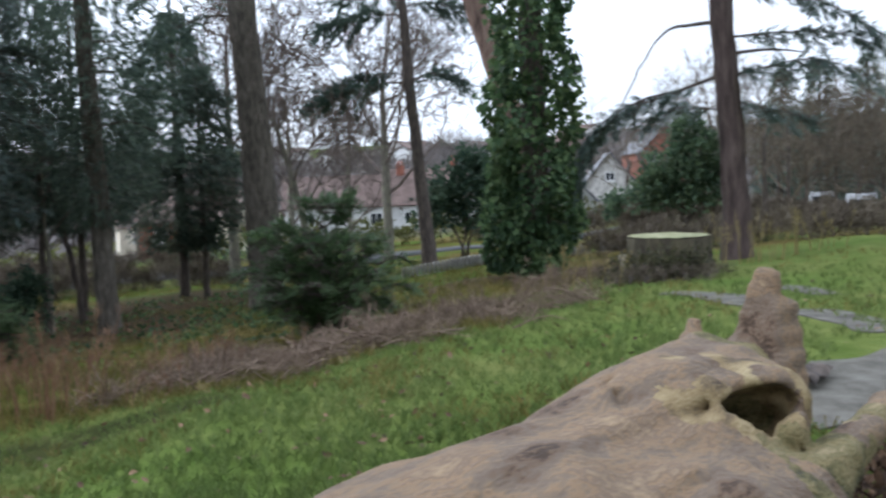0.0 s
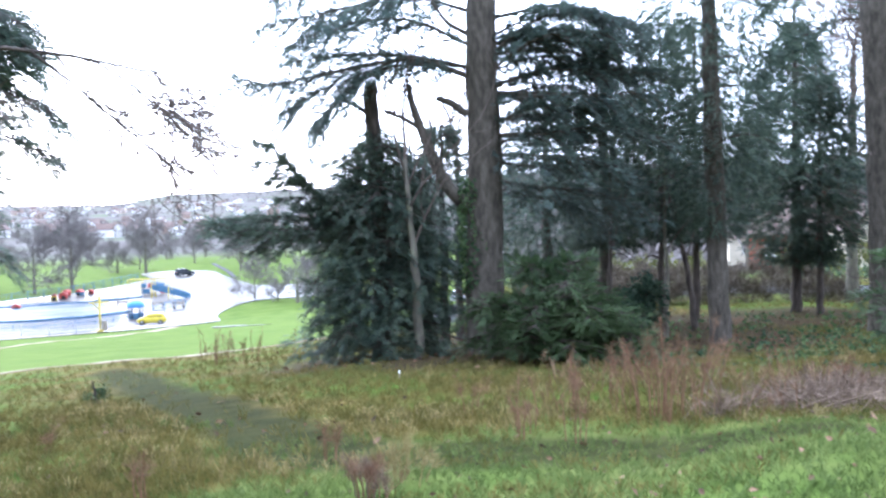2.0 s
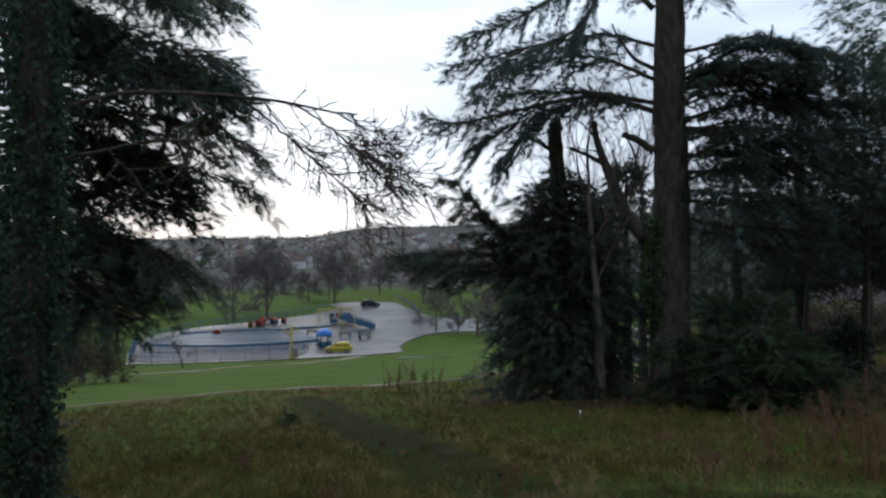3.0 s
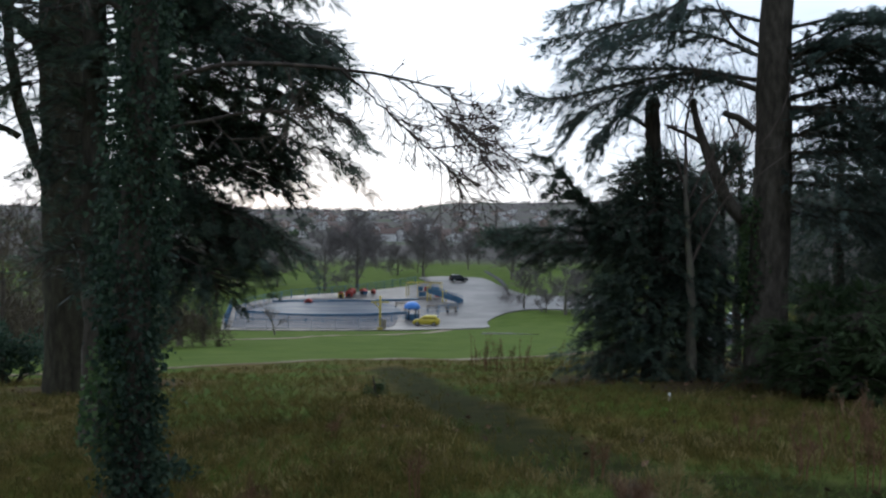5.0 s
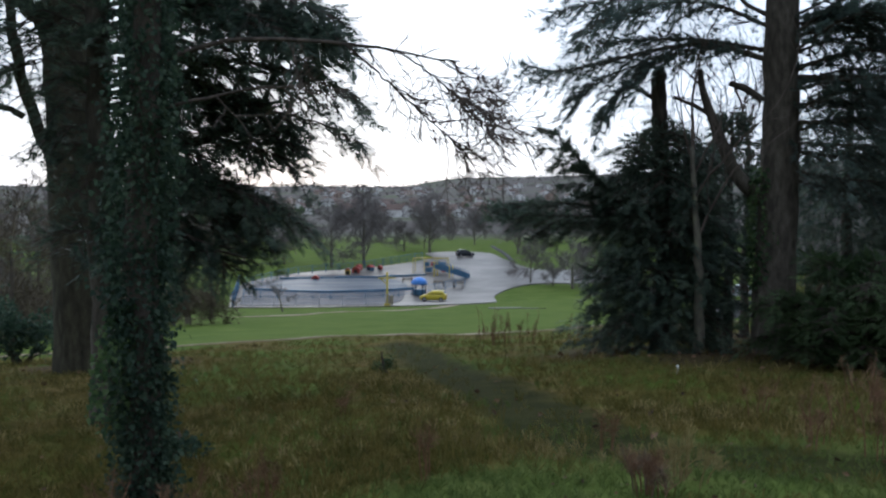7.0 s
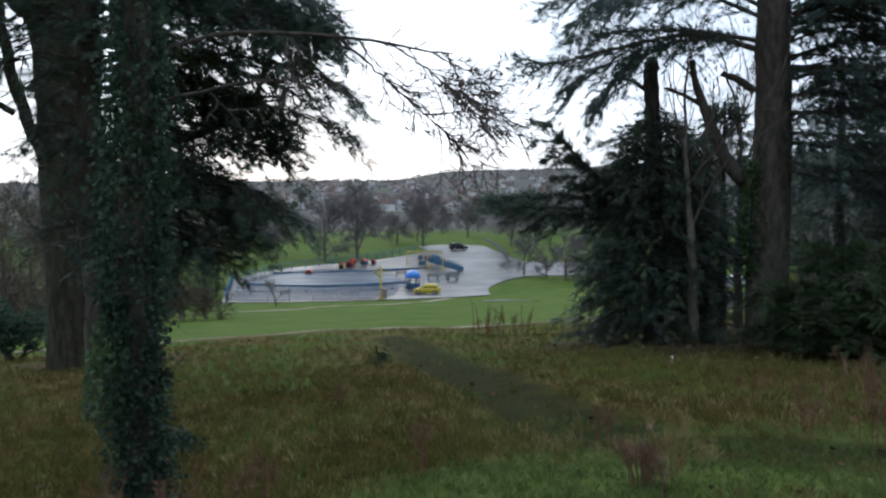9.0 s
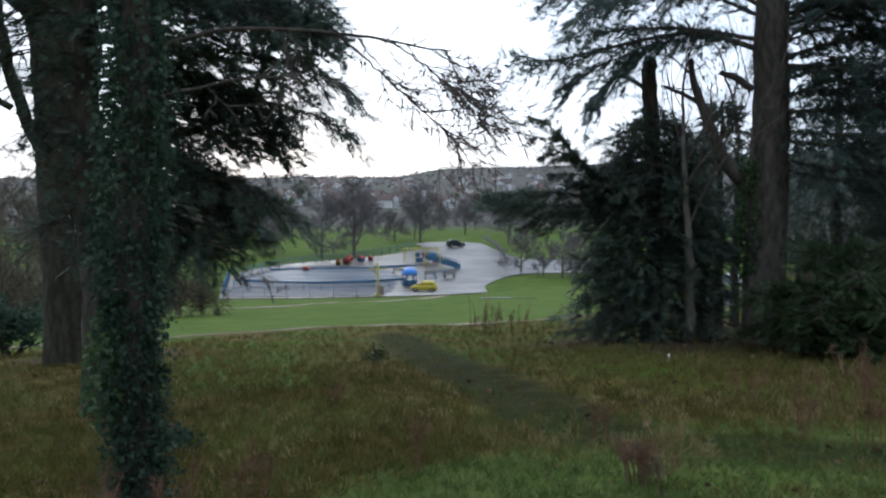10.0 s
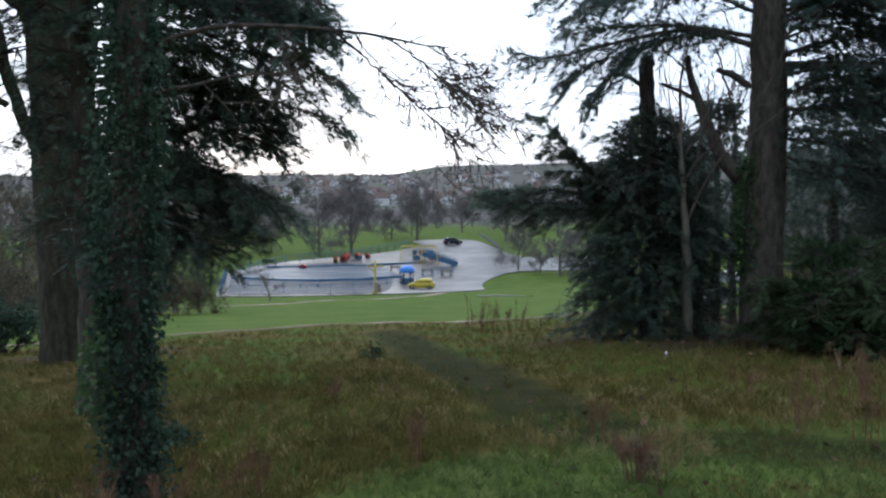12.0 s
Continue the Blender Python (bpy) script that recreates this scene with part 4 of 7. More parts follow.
bare_tree(spot(17.6, 30), -17, 9.5, 0.15, "leafless tree with fine bare twigs behind the conifers", 35, depth=5, first=0.45, spread=0.5, mat=BARK_DARK)


def shrub(name, where, lobes, count, size, mat, label, seed, category="shrub", turn=0.0, stems=7, template=LEAF, trunk_mat=None):
    """An evergreen shrub: several stems from one foot and a leafy crown."""
    t = thing(name, where, label, category, turn=turn)
    rng = np.random.default_rng(seed)
    big = np.array(lobes, float)
    for i in range(stems):
        lb = big[i % len(big)]
        end = lb[:3] + rng.normal(0, 0.15, 3)
        stem(t, [(rng.normal(0, 0.12), rng.normal(0, 0.12), -0.15), (end[0] * 0.4, end[1] * 0.4, end[2] * 0.5), tuple(end)], [0.05, 0.03, 0.012], trunk_mat or BARK_DARK, "stem", 6, 0.05, seed + i, 8)
    crown_leaves(lobes, count, size, mat, t, seed, template, "foliage")
    return t


def bough_bush(bearing, reach, rows, label, seed, size, spread):
    """An evergreen shrub of many rising and spreading boughs. rows: (count, reach out, height, sag)."""
    t = thing("evergreen_shrub", spot(bearing, reach), label, "shrub", turn=-bearing)
    rng = np.random.default_rng(seed)
    boughs = []
    for count, out, top, sag in rows:
        for i in range(count):
            a = 6.283 * (i + rng.uniform(0, 1)) / count
            ln, h = out * rng.uniform(0.6, 1.15), top * rng.uniform(0.75, 1.15)
            c, s_ = math.cos(a) * ln, math.sin(a) * ln
            boughs.append(([(0.06 * math.cos(a), 0.06 * math.sin(a), 0.0), (c * 0.35, s_ * 0.35, h * 0.65), (c * 0.75, s_ * 0.75, h), (c, s_, h - sag * ln)], 0.028))
    bough_tree(t, BARK_DARK, boughs, LEAF_BUSH, seed, spread=spread, size=size, pitch=0.13, bare=0.12, thick=3)
    return t


bough_bush(23.6, 18.6, [(16, 1.9, 0.6, 0.1), (15, 1.8, 1.1, 0.15), (12, 1.4, 1.5, 0.15), (7, 0.8, 1.8, 0.1)], "broad evergreen shrub with feathery dark green boughs", 41, 0.12, 0.5)
bough_bush(46.4, 15.4, [(11, 1.15, 0.65, 0.1), (13, 1.4, 1.15, 0.0), (10, 1.15, 1.55, -0.1), (7, 0.6, 1.95, -0.1)], "spreading evergreen shrub with feathery green boughs", 47, 0.105, 0.36)
shrub("holly_bush", spot(28.6, 23.0), [(0, 0, 0.7, 0.55, 0.5, 0.6), (0.2, 0, 1.2, 0.35, 0.35, 0.45)], 2600, 0.11, LEAF_HOLLY, "small dark holly bush", 43, turn=-28)
shrub("dark_bush", spot(-25.6, 27), [(-0.8, 0, 0.8, 1.2, 1.0, 0.9), (0.6, 0, 0.6, 0.9, 0.8, 0.7)], 4000, 0.13, LEAF_HOLLY, "low dark evergreen bush beyond the great trunk", 49, turn=25)
shrub("small_bush", spot(-4.4, 18.8), [(0, 0, 0.12, 0.2, 0.18, 0.13), (0.12, 0, 0.2, 0.08, 0.08, 0.14)], 260, 0.07, LEAF_BUSH, "small dark tuft of bramble in the grass", 51, stems=3)
shrub("small_bush", spot(-17.0, 10.5), [(0, 0, 0.12, 0.3, 0.25, 0.14)], 350, 0.07, LEAF_HOLLY, "low dark bramble patch in the grass", 52, stems=3)


def dense_conifer(bearing, reach, height, radius, crown, count, label, seed, lean=0.0, size=0.55, mat=None, bark=None):
    t = thing("conifer", spot(bearing, reach), label, "tree", turn=-bearing)
    stem(t, [(0, 0, -0.3), (lean * 0.3, 0, height * 0.35), (lean, 0, height)], [radius, radius * 0.85, radius * 0.3], bark or BARK_DARK, sides=12, seed=seed, n=26, flare=0.25)
    rng = np.random.default_rng(seed)
    h, r = np.array(crown, float).T
    for i in range(int(height * 1.6)):
        s = Soup()
        z = rng.uniform(h[0] * 0.7, h[-1])
        a, ln = rng.uniform(0, 6.28), np.interp(z, h, r)
        q = np.array([[0, 0, z], [math.cos(a) * ln * 0.5, math.sin(a) * ln * 0.5, z + 0.1], [math.cos(a) * ln, math.sin(a) * ln, z - 0.25]])
        tube(s, curve_points(q, 6), [0.03, 0.02, 0.008], 4, cap=False)
        part("branch", s.mesh("branch", bark or BARK_DARK), None, t)
    crown_feathers(crown, int(count * 1.75), size * 0.56, mat or NEEDLES_DARK, t, seed, inner=0.12)
    return t


dense_conifer(16.6, 25.5, 6.2, 0.14, [(2.0, 0.9), (3.0, 1.6), (4.4, 1.3), (6.2, 0.3)], 2400, "dark bushy conifer behind the cedar trunk", 54, size=0.45)
dense_conifer(26.6, 27, 8.2, 0.20, [(2.4, 0.9), (3.5, 2.2), (5.2, 2.0), (6.8, 1.1), (8.2, 0.3)], 3200, "dark bushy conifer in the dense clump", 55, size=0.45)
dense_conifer(30.0, 25, 8.4, 0.09, [(2.6, 0.8), (4.3, 1.8), (5.8, 1.4), (7.2, 0.8), (8.5, 0.2)], 2600, "dark slender conifer in the dense clump", 56, size=0.45)
dense_conifer(33.4, 22.6, 14.0, 0.25, [(2.6, 0.5), (4.2, 1.5), (6.5, 2.2), (9.5, 2.0), (12, 1.2), (14.2, 0.3)], 5200, "tall conifer with a straight brown trunk", 57, lean=-0.4, bark=BARK_CEDAR, size=0.45)
dense_conifer(32.0, 28.5, 9.0, 0.11, [(2.4, 0.7), (4.5, 2.2), (6.5, 2.2), (9.0, 0.5)], 3600, "dark bushy conifer in the dense clump", 58, size=0.45)
dense_conifer(37.6, 30.5, 9.4, 0.16, [(1.6, 0.8), (3.0, 2.2), (5.0, 2.2), (7.0, 1.3), (9.0, 0.3)], 4800, "dark pointed conifer in the dense clump", 59, size=0.5)
dense_conifer(38.9, 30.0, 7.0, 0.10, [(1.6, 0.6), (3.2, 1.2), (5.0, 1.0), (7.2, 0.3)], 2200, "dark pointed conifer in the dense clump", 60, size=0.45)
dense_conifer(23.0, 31, 8.0, 0.2, [(1.5, 1.2), (3.5, 2.6), (5.5, 2.3), (7.8, 0.6)], 4200, "dark bushy conifer behind the cedar", 62, size=0.5)
bare_tree(spot(30.2, 23.9), -30, 7.5, 0.06, "thin bare sapling in the shade of the conifers", 63, depth=3, first=0.5, spread=0.3, mat=BARK_GREY)
bare_tree(spot(32.0, 26), -32, 6.5, 0.09, "leaning bare tree in the shade of the conifers", 64, depth=3, first=0.5, spread=0.4, mat=BARK_DARK, lean=(-0.12, 0))
bare_tree(spot(27.0, 24), -27, 6.5, 0.07, "thin bare sapling in the shade of the conifers", 65, depth=3, first=0.5, spread=0.3, mat=BARK_DARK)

# The tall pine with the shaggy foot, and the bare trees behind it.
pine = thing("pine_tree", spot(42.6, 26), "tall pine with a thick brown trunk and twiggy growth", "tree", turn=-42.6)
stem(pine, [(0, 0, -0.3), (-0.1, 0, 4), (-0.35, 0, 9), (-0.5, 0, 17)], [0.50, 0.44, 0.37, 0.16], BARK_CEDAR, sides=18, seed=71, n=36, flare=0.2)
bough_tree(pine, BARK_CEDAR, [
    ([(-0.4, 0, 8.0), (-1.4, -0.2, 7.9), (-2.6, -0.3, 7.3), (-3.2, -0.3, 6.6)], 0.07),
    ([(-0.4, 0, 8.8), (-1.8, 0.3, 9.1), (-3.2, 0.4, 8.6)], 0.08), ([(-0.2, 0, 9.6), (1.2, -0.4, 9.9), (2.4, -0.6, 9.6)], 0.08),
    ([(-0.4, 0, 11), (-2.0, -0.5, 11.4), (-3.4, -0.8, 11)], 0.08), ([(-0.4, 0, 12.4), (1.2, 0.6, 12.9), (2.6, 0.8, 12.6)], 0.08),
    ([(-0.4, 0, 14), (-1.2, 1.4, 14.4), (-1.6, 2.6, 14.2)], 0.07), ([(-0.5, 0, 15.4), (0.4, -1.2, 15.8), (0.8, -2.0, 15.7)], 0.06)], NEEDLES_PINE, 72, spread=0.7, size=0.17, bare=0.3, thick=3)
twig_rng = np.random.default_rng(73)
shag = Soup()
for i in range(90):
    a, z = twig_rng.uniform(0, 6.28), twig_rng.uniform(0.8, 8.5)
    grow(shag, (math.cos(a) * 0.42 - 0.05 * z, math.sin(a) * 0.42, z), unit(np.array([math.cos(a), math.sin(a), twig_rng.uniform(-0.2, 0.7)])), twig_rng.uniform(0.25, 0.6), 0.012, 2, twig_rng, twig=0.005)
part("twig_tangle", shag.mesh("twig_tangle", TWIG), None, pine, "tangle of small dead twigs on the trunk", kind="stuff")
bare_tree(spot(40.6, 36), -40, 12, 0.22, "leafless tree with spreading pale branches", 75, depth=5, fork=4, first=0.3, twig=0.012)
bare_tree(spot(45.4, 33), -45, 10.5, 0.16, "leafless leaning tree with an arching trunk", 76, depth=5, fork=4, first=0.4, lean=(-0.14, 0), twig=0.012)
bare_tree(spot(49.9, 44), -50, 13.5, 0.26, "leafless tree with a straight grey trunk", 77, depth=5, fork=4, first=0.4, spread=0.6, twig=0.014)
bare_tree(spot(44.0, 48), -44, 11, 0.2, "leafless tree beside the park road", 78, depth=5, fork=4, first=0.25, twig=0.014)
bare_tree(spot(47.5, 56), -44, 10, 0.2, "leafless tree beside the park road", 79, depth=5, fork=4, first=0.2, twig=0.014)

slim = thing("pine_tree", spot(52.6, 32), "slim dark pine with tiers of flat needle clumps", "tree", turn=-52.6)
stem(slim, [(0, 0, -0.3), (-0.25, 0, 3), (-0.6, 0, 7.5), (-0.9, 0, 14)], [0.27, 0.22, 0.17, 0.08], BARK_DARK, sides=12, seed=81, n=30, flare=0.25)
bough_tree(slim, BARK_DARK, [
    ([(-0.5, 0, 6.3), (-1.6, -0.2, 6.3), (-2.9, -0.3, 6.0), (-4.0, -0.4, 5.7)], 0.06), ([(-0.5, 0, 6.6), (-1.6, 0.5, 6.7), (-2.8, 0.7, 6.4), (-3.6, 0.8, 6.1)], 0.05),
    ([(-0.5, 0, 6.4), (0.4, -0.2, 6.6), (1.4, -0.3, 6.3)], 0.05), ([(-0.7, 0, 8.6), (-2.0, -0.3, 8.6), (-3.6, -0.4, 8.2)], 0.06),
    ([(-0.7, 0, 8.9), (0.4, 0.2, 9.0), (1.6, 0.3, 8.7)], 0.05), ([(-0.7, 0, 9.5), (-1.8, 0.8, 9.7), (-3.0, 1.2, 9.3)], 0.05),
    ([(-0.8, 0, 10.5), (0.3, -0.6, 10.9), (1.4, -0.9, 10.6)], 0.05), ([(-0.8, 0, 11.5), (-1.9, -0.4, 11.9), (-2.8, -0.6, 11.5)], 0.05), ([(-0.9, 0, 12.8), (0.1, 0.4, 13.2), (1.0, 0.6, 13)], 0.05)], NEEDLES_PINE, 83, spread=1.0, size=0.2, bare=0.2, thick=3, pitch=0.17)

leaner = thing("pine_tree", spot(60.2, 24), "leaning pine with a bare reddish grey trunk", "tree", turn=-60.2)
stem(leaner, [(0, 0, -0.3), (-0.55, 0, 2.5), (-1.25, 0, 5.2), (-2.1, 0, 8.0), (-3.0, 0, 12)], [0.36, 0.34, 0.31, 0.27, 0.15], BARK_RED, sides=16, seed=87, n=30, flare=0.2)
bough_tree(leaner, BARK_RED, [
    ([(-2.2, 0, 8.6), (-3.4, -0.3, 9.2), (-4.6, -0.4, 9.0)], 0.07), ([(-2.4, 0, 9.2), (-1.2, 0.4, 9.7), (0.0, 0.6, 9.6)], 0.07),
    ([(-2.7, 0, 10.4), (-3.9, 0.6, 10.9), (-5.0, 0.8, 10.6)], 0.07), ([(-2.9, 0, 11.5), (-2.0, -0.8, 12), (-1.2, -1.3, 11.9)], 0.06)], NEEDLES_PINE, 89, spread=0.7, size=0.17, bare=0.35, thick=3)

ivy_tree = thing("ivy_tree", spot(59.4, 20.4), "tall tree smothered in thick green ivy", "tree", turn=-59.4)
stem(ivy_tree, [(0.1, 0, -0.3), (0.05, 0, 2), (0, 0, 6), (0.1, 0, 10)], [0.32, 0.28, 0.25, 0.16], BARK_DARK, sides=12, seed=91, n=24, flare=0.3)
ivy_coat(ivy_tree, [(0.1, 0, 0.0), (0.05, 0, 1.2), (0.0, 0, 3), (0.0, 0, 5), (0.02, 0, 7.2), (0.1, 0, 9.2)], [0.42, 0.72, 0.86, 0.80, 0.74, 0.35], 11000, 0.15, 93, 0.2)
ivy_coat(ivy_tree, [(-0.75, 0, 0.2), (-0.72, 0, 1.5), (-0.6, 0, 3.2)], [0.2, 0.38, 0.2], 1800, 0.13, 94, 0.2)
top_rng = np.random.default_rng(95)
for i in range(9):
    a, top = i * 0.7, Soup()
    grow(top, (0.1, 0, 7.5 + 0.3 * i), unit(np.array([math.cos(a) * 0.8, math.sin(a) * 0.8, 0.7])), 1.7, 0.05, 4, top_rng, twig=0.007)
    part("bare_limb", top.mesh("bare_limb", TWIG), None, ivy_tree, "bare branch above the ivy")

larch = thing("cedar_tree", spot(71.2, 20.8), "cedar with a straight dark red-brown trunk and drooping boughs", "tree", turn=-71.2)
stem(larch, [(0.05, 0, -0.3), (0, 0, 2), (-0.25, 0, 5.7), (-0.45, 0, 10), (-0.6, 0, 14)], [0.34, 0.27, 0.24, 0.17, 0.08], BARK_WINE, sides=16, seed=101, n=30, flare=0.3, label="dark red-brown trunk")
bough_tree(larch, BARK_CEDAR, [
    ([(-0.1, 0, 5.75), (0.8, -0.2, 5.6), (1.8, -0.3, 5.2), (2.8, -0.4, 4.5), (3.4, -0.4, 3.9)], 0.06),
    ([(-0.1, 0, 4.7), (0.8, 0.2, 4.75), (1.9, 0.3, 4.7), (2.9, 0.3, 4.3)], 0.05),
    ([(-0.1, 0, 3.9), (0.6, -0.2, 4.0), (1.6, -0.3, 4.1), (2.8, -0.4, 3.6)], 0.05),
    ([(-0.1, 0, 3.4), (0.7, 0.3, 3.2), (1.7, 0.5, 2.9)], 0.04),
    ([(-0.3, 0, 3.9), (-1.2, -0.2, 3.6), (-2.3, -0.3, 3.2), (-3.0, -0.3, 2.6), (-3.35, -0.3, 1.4), (-3.4, -0.3, 0.7)], 0.07),
    ([(-0.3, 0, 3.2), (-1.1, 0.2, 3.3), (-2.0, 0.3, 3.0)], 0.04),
    ([(-1.0, -0.2, 3.65), (-2.0, -0.1, 3.45), (-2.9, -0.1, 2.9), (-3.4, -0.1, 1.9), (-3.55, -0.1, 1.0)], 0.05),
    ([(-0.3, 0, 6.8), (0.9, -0.5, 7.3), (2.2, -0.8, 7.0), (3.2, -1, 6.4)], 0.06), ([(-0.3, 0, 7.8), (-1.5, 0.6, 8.2), (-2.7, 0.9, 7.9)], 0.06),
    ([(-0.4, 0, 9), (0.7, 0.7, 9.4), (1.7, 1.2, 9)], 0.05), ([(-0.4, 0, 10.4), (-1.3, -0.7, 10.8), (-2.1, -1.1, 10.5)], 0.05), ([(-0.5, 0, 12), (0.3, -0.6, 12.3), (0.9, -1.0, 12.1)], 0.04)], NEEDLES, 103, spread=0.6, size=0.14, bare=0.12, bough_mat=BARK_DARK, thick=4, pitch=0.15)
stem(larch, [(-0.3, 0, 5.05), (-0.9, -0.1, 5.0), (-1.35, -0.15, 4.9), (-1.9, -0.2, 4.2), (-2.4, -0.2, 3.2)], [0.05, 0.035, 0.02, 0.012], BARK_DARK, "bare_limb", 6, 0.05, 105, 18, "long bare hanging limb")
stem(larch, [(-0.2, 0, 4.35), (0.7, 0.1, 4.4), (1.5, 0.2, 4.3)], [0.045, 0.03, 0.012], BARK_DARK, "bare_limb", 6, 0.05, 106, 12, "bare limb")

# Trees on the western bank: the big trunk, the dark conifer and the ivy-clad stem close by.
big = thing("cedar_tree", spot(-22.3, 21.0), "massive cedar trunk with rising limbs and dark boughs", "tree", turn=23.0)
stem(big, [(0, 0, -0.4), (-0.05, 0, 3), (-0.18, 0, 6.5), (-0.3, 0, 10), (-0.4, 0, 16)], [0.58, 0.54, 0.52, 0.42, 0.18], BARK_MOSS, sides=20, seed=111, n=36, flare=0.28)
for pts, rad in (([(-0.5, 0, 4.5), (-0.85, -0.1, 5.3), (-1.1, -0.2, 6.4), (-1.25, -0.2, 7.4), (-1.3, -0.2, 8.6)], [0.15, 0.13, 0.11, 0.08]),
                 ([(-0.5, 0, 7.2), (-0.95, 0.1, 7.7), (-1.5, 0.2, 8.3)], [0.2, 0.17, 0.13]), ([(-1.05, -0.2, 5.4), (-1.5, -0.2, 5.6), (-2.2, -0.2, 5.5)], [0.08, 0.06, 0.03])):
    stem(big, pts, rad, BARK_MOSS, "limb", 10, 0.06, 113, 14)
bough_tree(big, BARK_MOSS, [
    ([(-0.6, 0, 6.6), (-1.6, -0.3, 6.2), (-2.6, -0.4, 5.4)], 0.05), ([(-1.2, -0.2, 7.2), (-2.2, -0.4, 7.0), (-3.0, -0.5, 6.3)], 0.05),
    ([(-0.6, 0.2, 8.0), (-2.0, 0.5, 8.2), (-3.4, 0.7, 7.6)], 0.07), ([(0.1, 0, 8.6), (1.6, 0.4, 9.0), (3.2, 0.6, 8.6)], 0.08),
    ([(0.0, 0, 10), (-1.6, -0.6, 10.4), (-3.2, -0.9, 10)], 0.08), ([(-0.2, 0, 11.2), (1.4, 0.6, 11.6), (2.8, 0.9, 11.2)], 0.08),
    # Ten high boughs out of view, added to shade the bank below.
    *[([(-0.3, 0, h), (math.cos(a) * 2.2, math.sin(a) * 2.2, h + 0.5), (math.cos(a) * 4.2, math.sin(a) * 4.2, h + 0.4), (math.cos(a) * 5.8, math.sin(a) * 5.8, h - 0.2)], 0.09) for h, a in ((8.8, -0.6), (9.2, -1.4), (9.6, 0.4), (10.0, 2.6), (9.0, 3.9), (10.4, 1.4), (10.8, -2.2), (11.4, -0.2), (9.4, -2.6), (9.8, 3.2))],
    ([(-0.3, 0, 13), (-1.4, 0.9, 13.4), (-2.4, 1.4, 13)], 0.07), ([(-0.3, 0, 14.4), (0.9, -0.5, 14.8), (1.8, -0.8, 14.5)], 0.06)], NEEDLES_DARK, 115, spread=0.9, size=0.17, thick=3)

drooper = thing("conifer", spot(-21.2, 13.2), "dark conifer with long drooping needle boughs", "tree", turn=21.6)
stem(drooper, [(0, 0, -0.4), (0.02, 0, 3), (0.0, 0, 6), (0, 0, 11)], [0.19, 0.17, 0.15, 0.06], BARK_CEDAR, sides=12, seed=121, n=26, flare=0.25)
stem(drooper, [(0, 0, 3.2), (0.76, -0.2, 3.72), (1.5, -0.3, 3.95), (2.1, -0.3, 4.35), (2.4, -0.3, 5.1)], [0.085, 0.07, 0.055, 0.045, 0.03], BARK_DARK, "limb", 8, 0.06, 122, 16)
droop_rng = np.random.default_rng(123)
droop_boughs = []
for i in range(84):
    h = 2.3 + 4.2 * i / 72 if i < 72 else 6.5 + 3.5 * (i - 72) / 12
    ln = float(np.interp(h, [2.3, 2.9, 3.4, 4.5, 5.8, 8, 10], [1.8, 2.5, 3.1, 3.5, 3.8, 2.2, 0.8])) * droop_rng.uniform(0.45, 1.08)
    a = droop_rng.uniform(-1.25, 0.75) if i % 4 else droop_rng.uniform(1.8, 4.2)
    if i % 4 == 0:
        ln *= 0.5 if h > 4.6 else 0.22
    c, s_ = math.cos(a), math.sin(a)
    droop_boughs.append(([(0.1 * c, 0.1 * s_, h), (c * ln * 0.4, s_ * ln * 0.4, h + 0.12), (c * ln * 0.8, s_ * ln * 0.8, h - 0.04 * ln), (c * ln, s_ * ln, h - 0.13 * ln)], 0.035))
bough_tree(drooper, BARK_DARK, droop_boughs, NEEDLES_DARK, 125, spread=0.7, size=0.125, bare=0.06, pitch=0.15, thick=3)

ivied = thing("ivy_tree", spot(-19.0, 7.9), "slender tree trunk wrapped in dark ivy", "tree", turn=19.0)
stem(ivied, [(0.03, 0, -0.4), (0.0, 0, 1.2), (0.0, 0, 2.6), (0.08, 0, 4.2), (0.1, 0, 7.5)], [0.15, 0.14, 0.13, 0.11, 0.05], BARK_DARK, sides=12, seed=131, n=26, flare=0.2)
ivy_coat(ivied, [(0.03, 0, 0.0), (0.0, 0, 1.2), (0.0, 0, 2.6), (0.08, 0, 4.2), (0.1, 0, 6.5)], [0.12, 0.13, 0.16, 0.18, 0.155, 0.17, 0.18, 0.16], 15000, 0.047, 133, 0.24, mat=LEAF_HOLLY)
ivy_coat(ivied, [(-0.25, -0.05, 1.0), (-0.2, -0.05, 1.5), (-0.05, 0, 2.0)], [0.08, 0.14, 0.1], 650, 0.055, 134, 0.16, mat=LEAF_IVY)
bare_rng = np.random.default_rng(137)
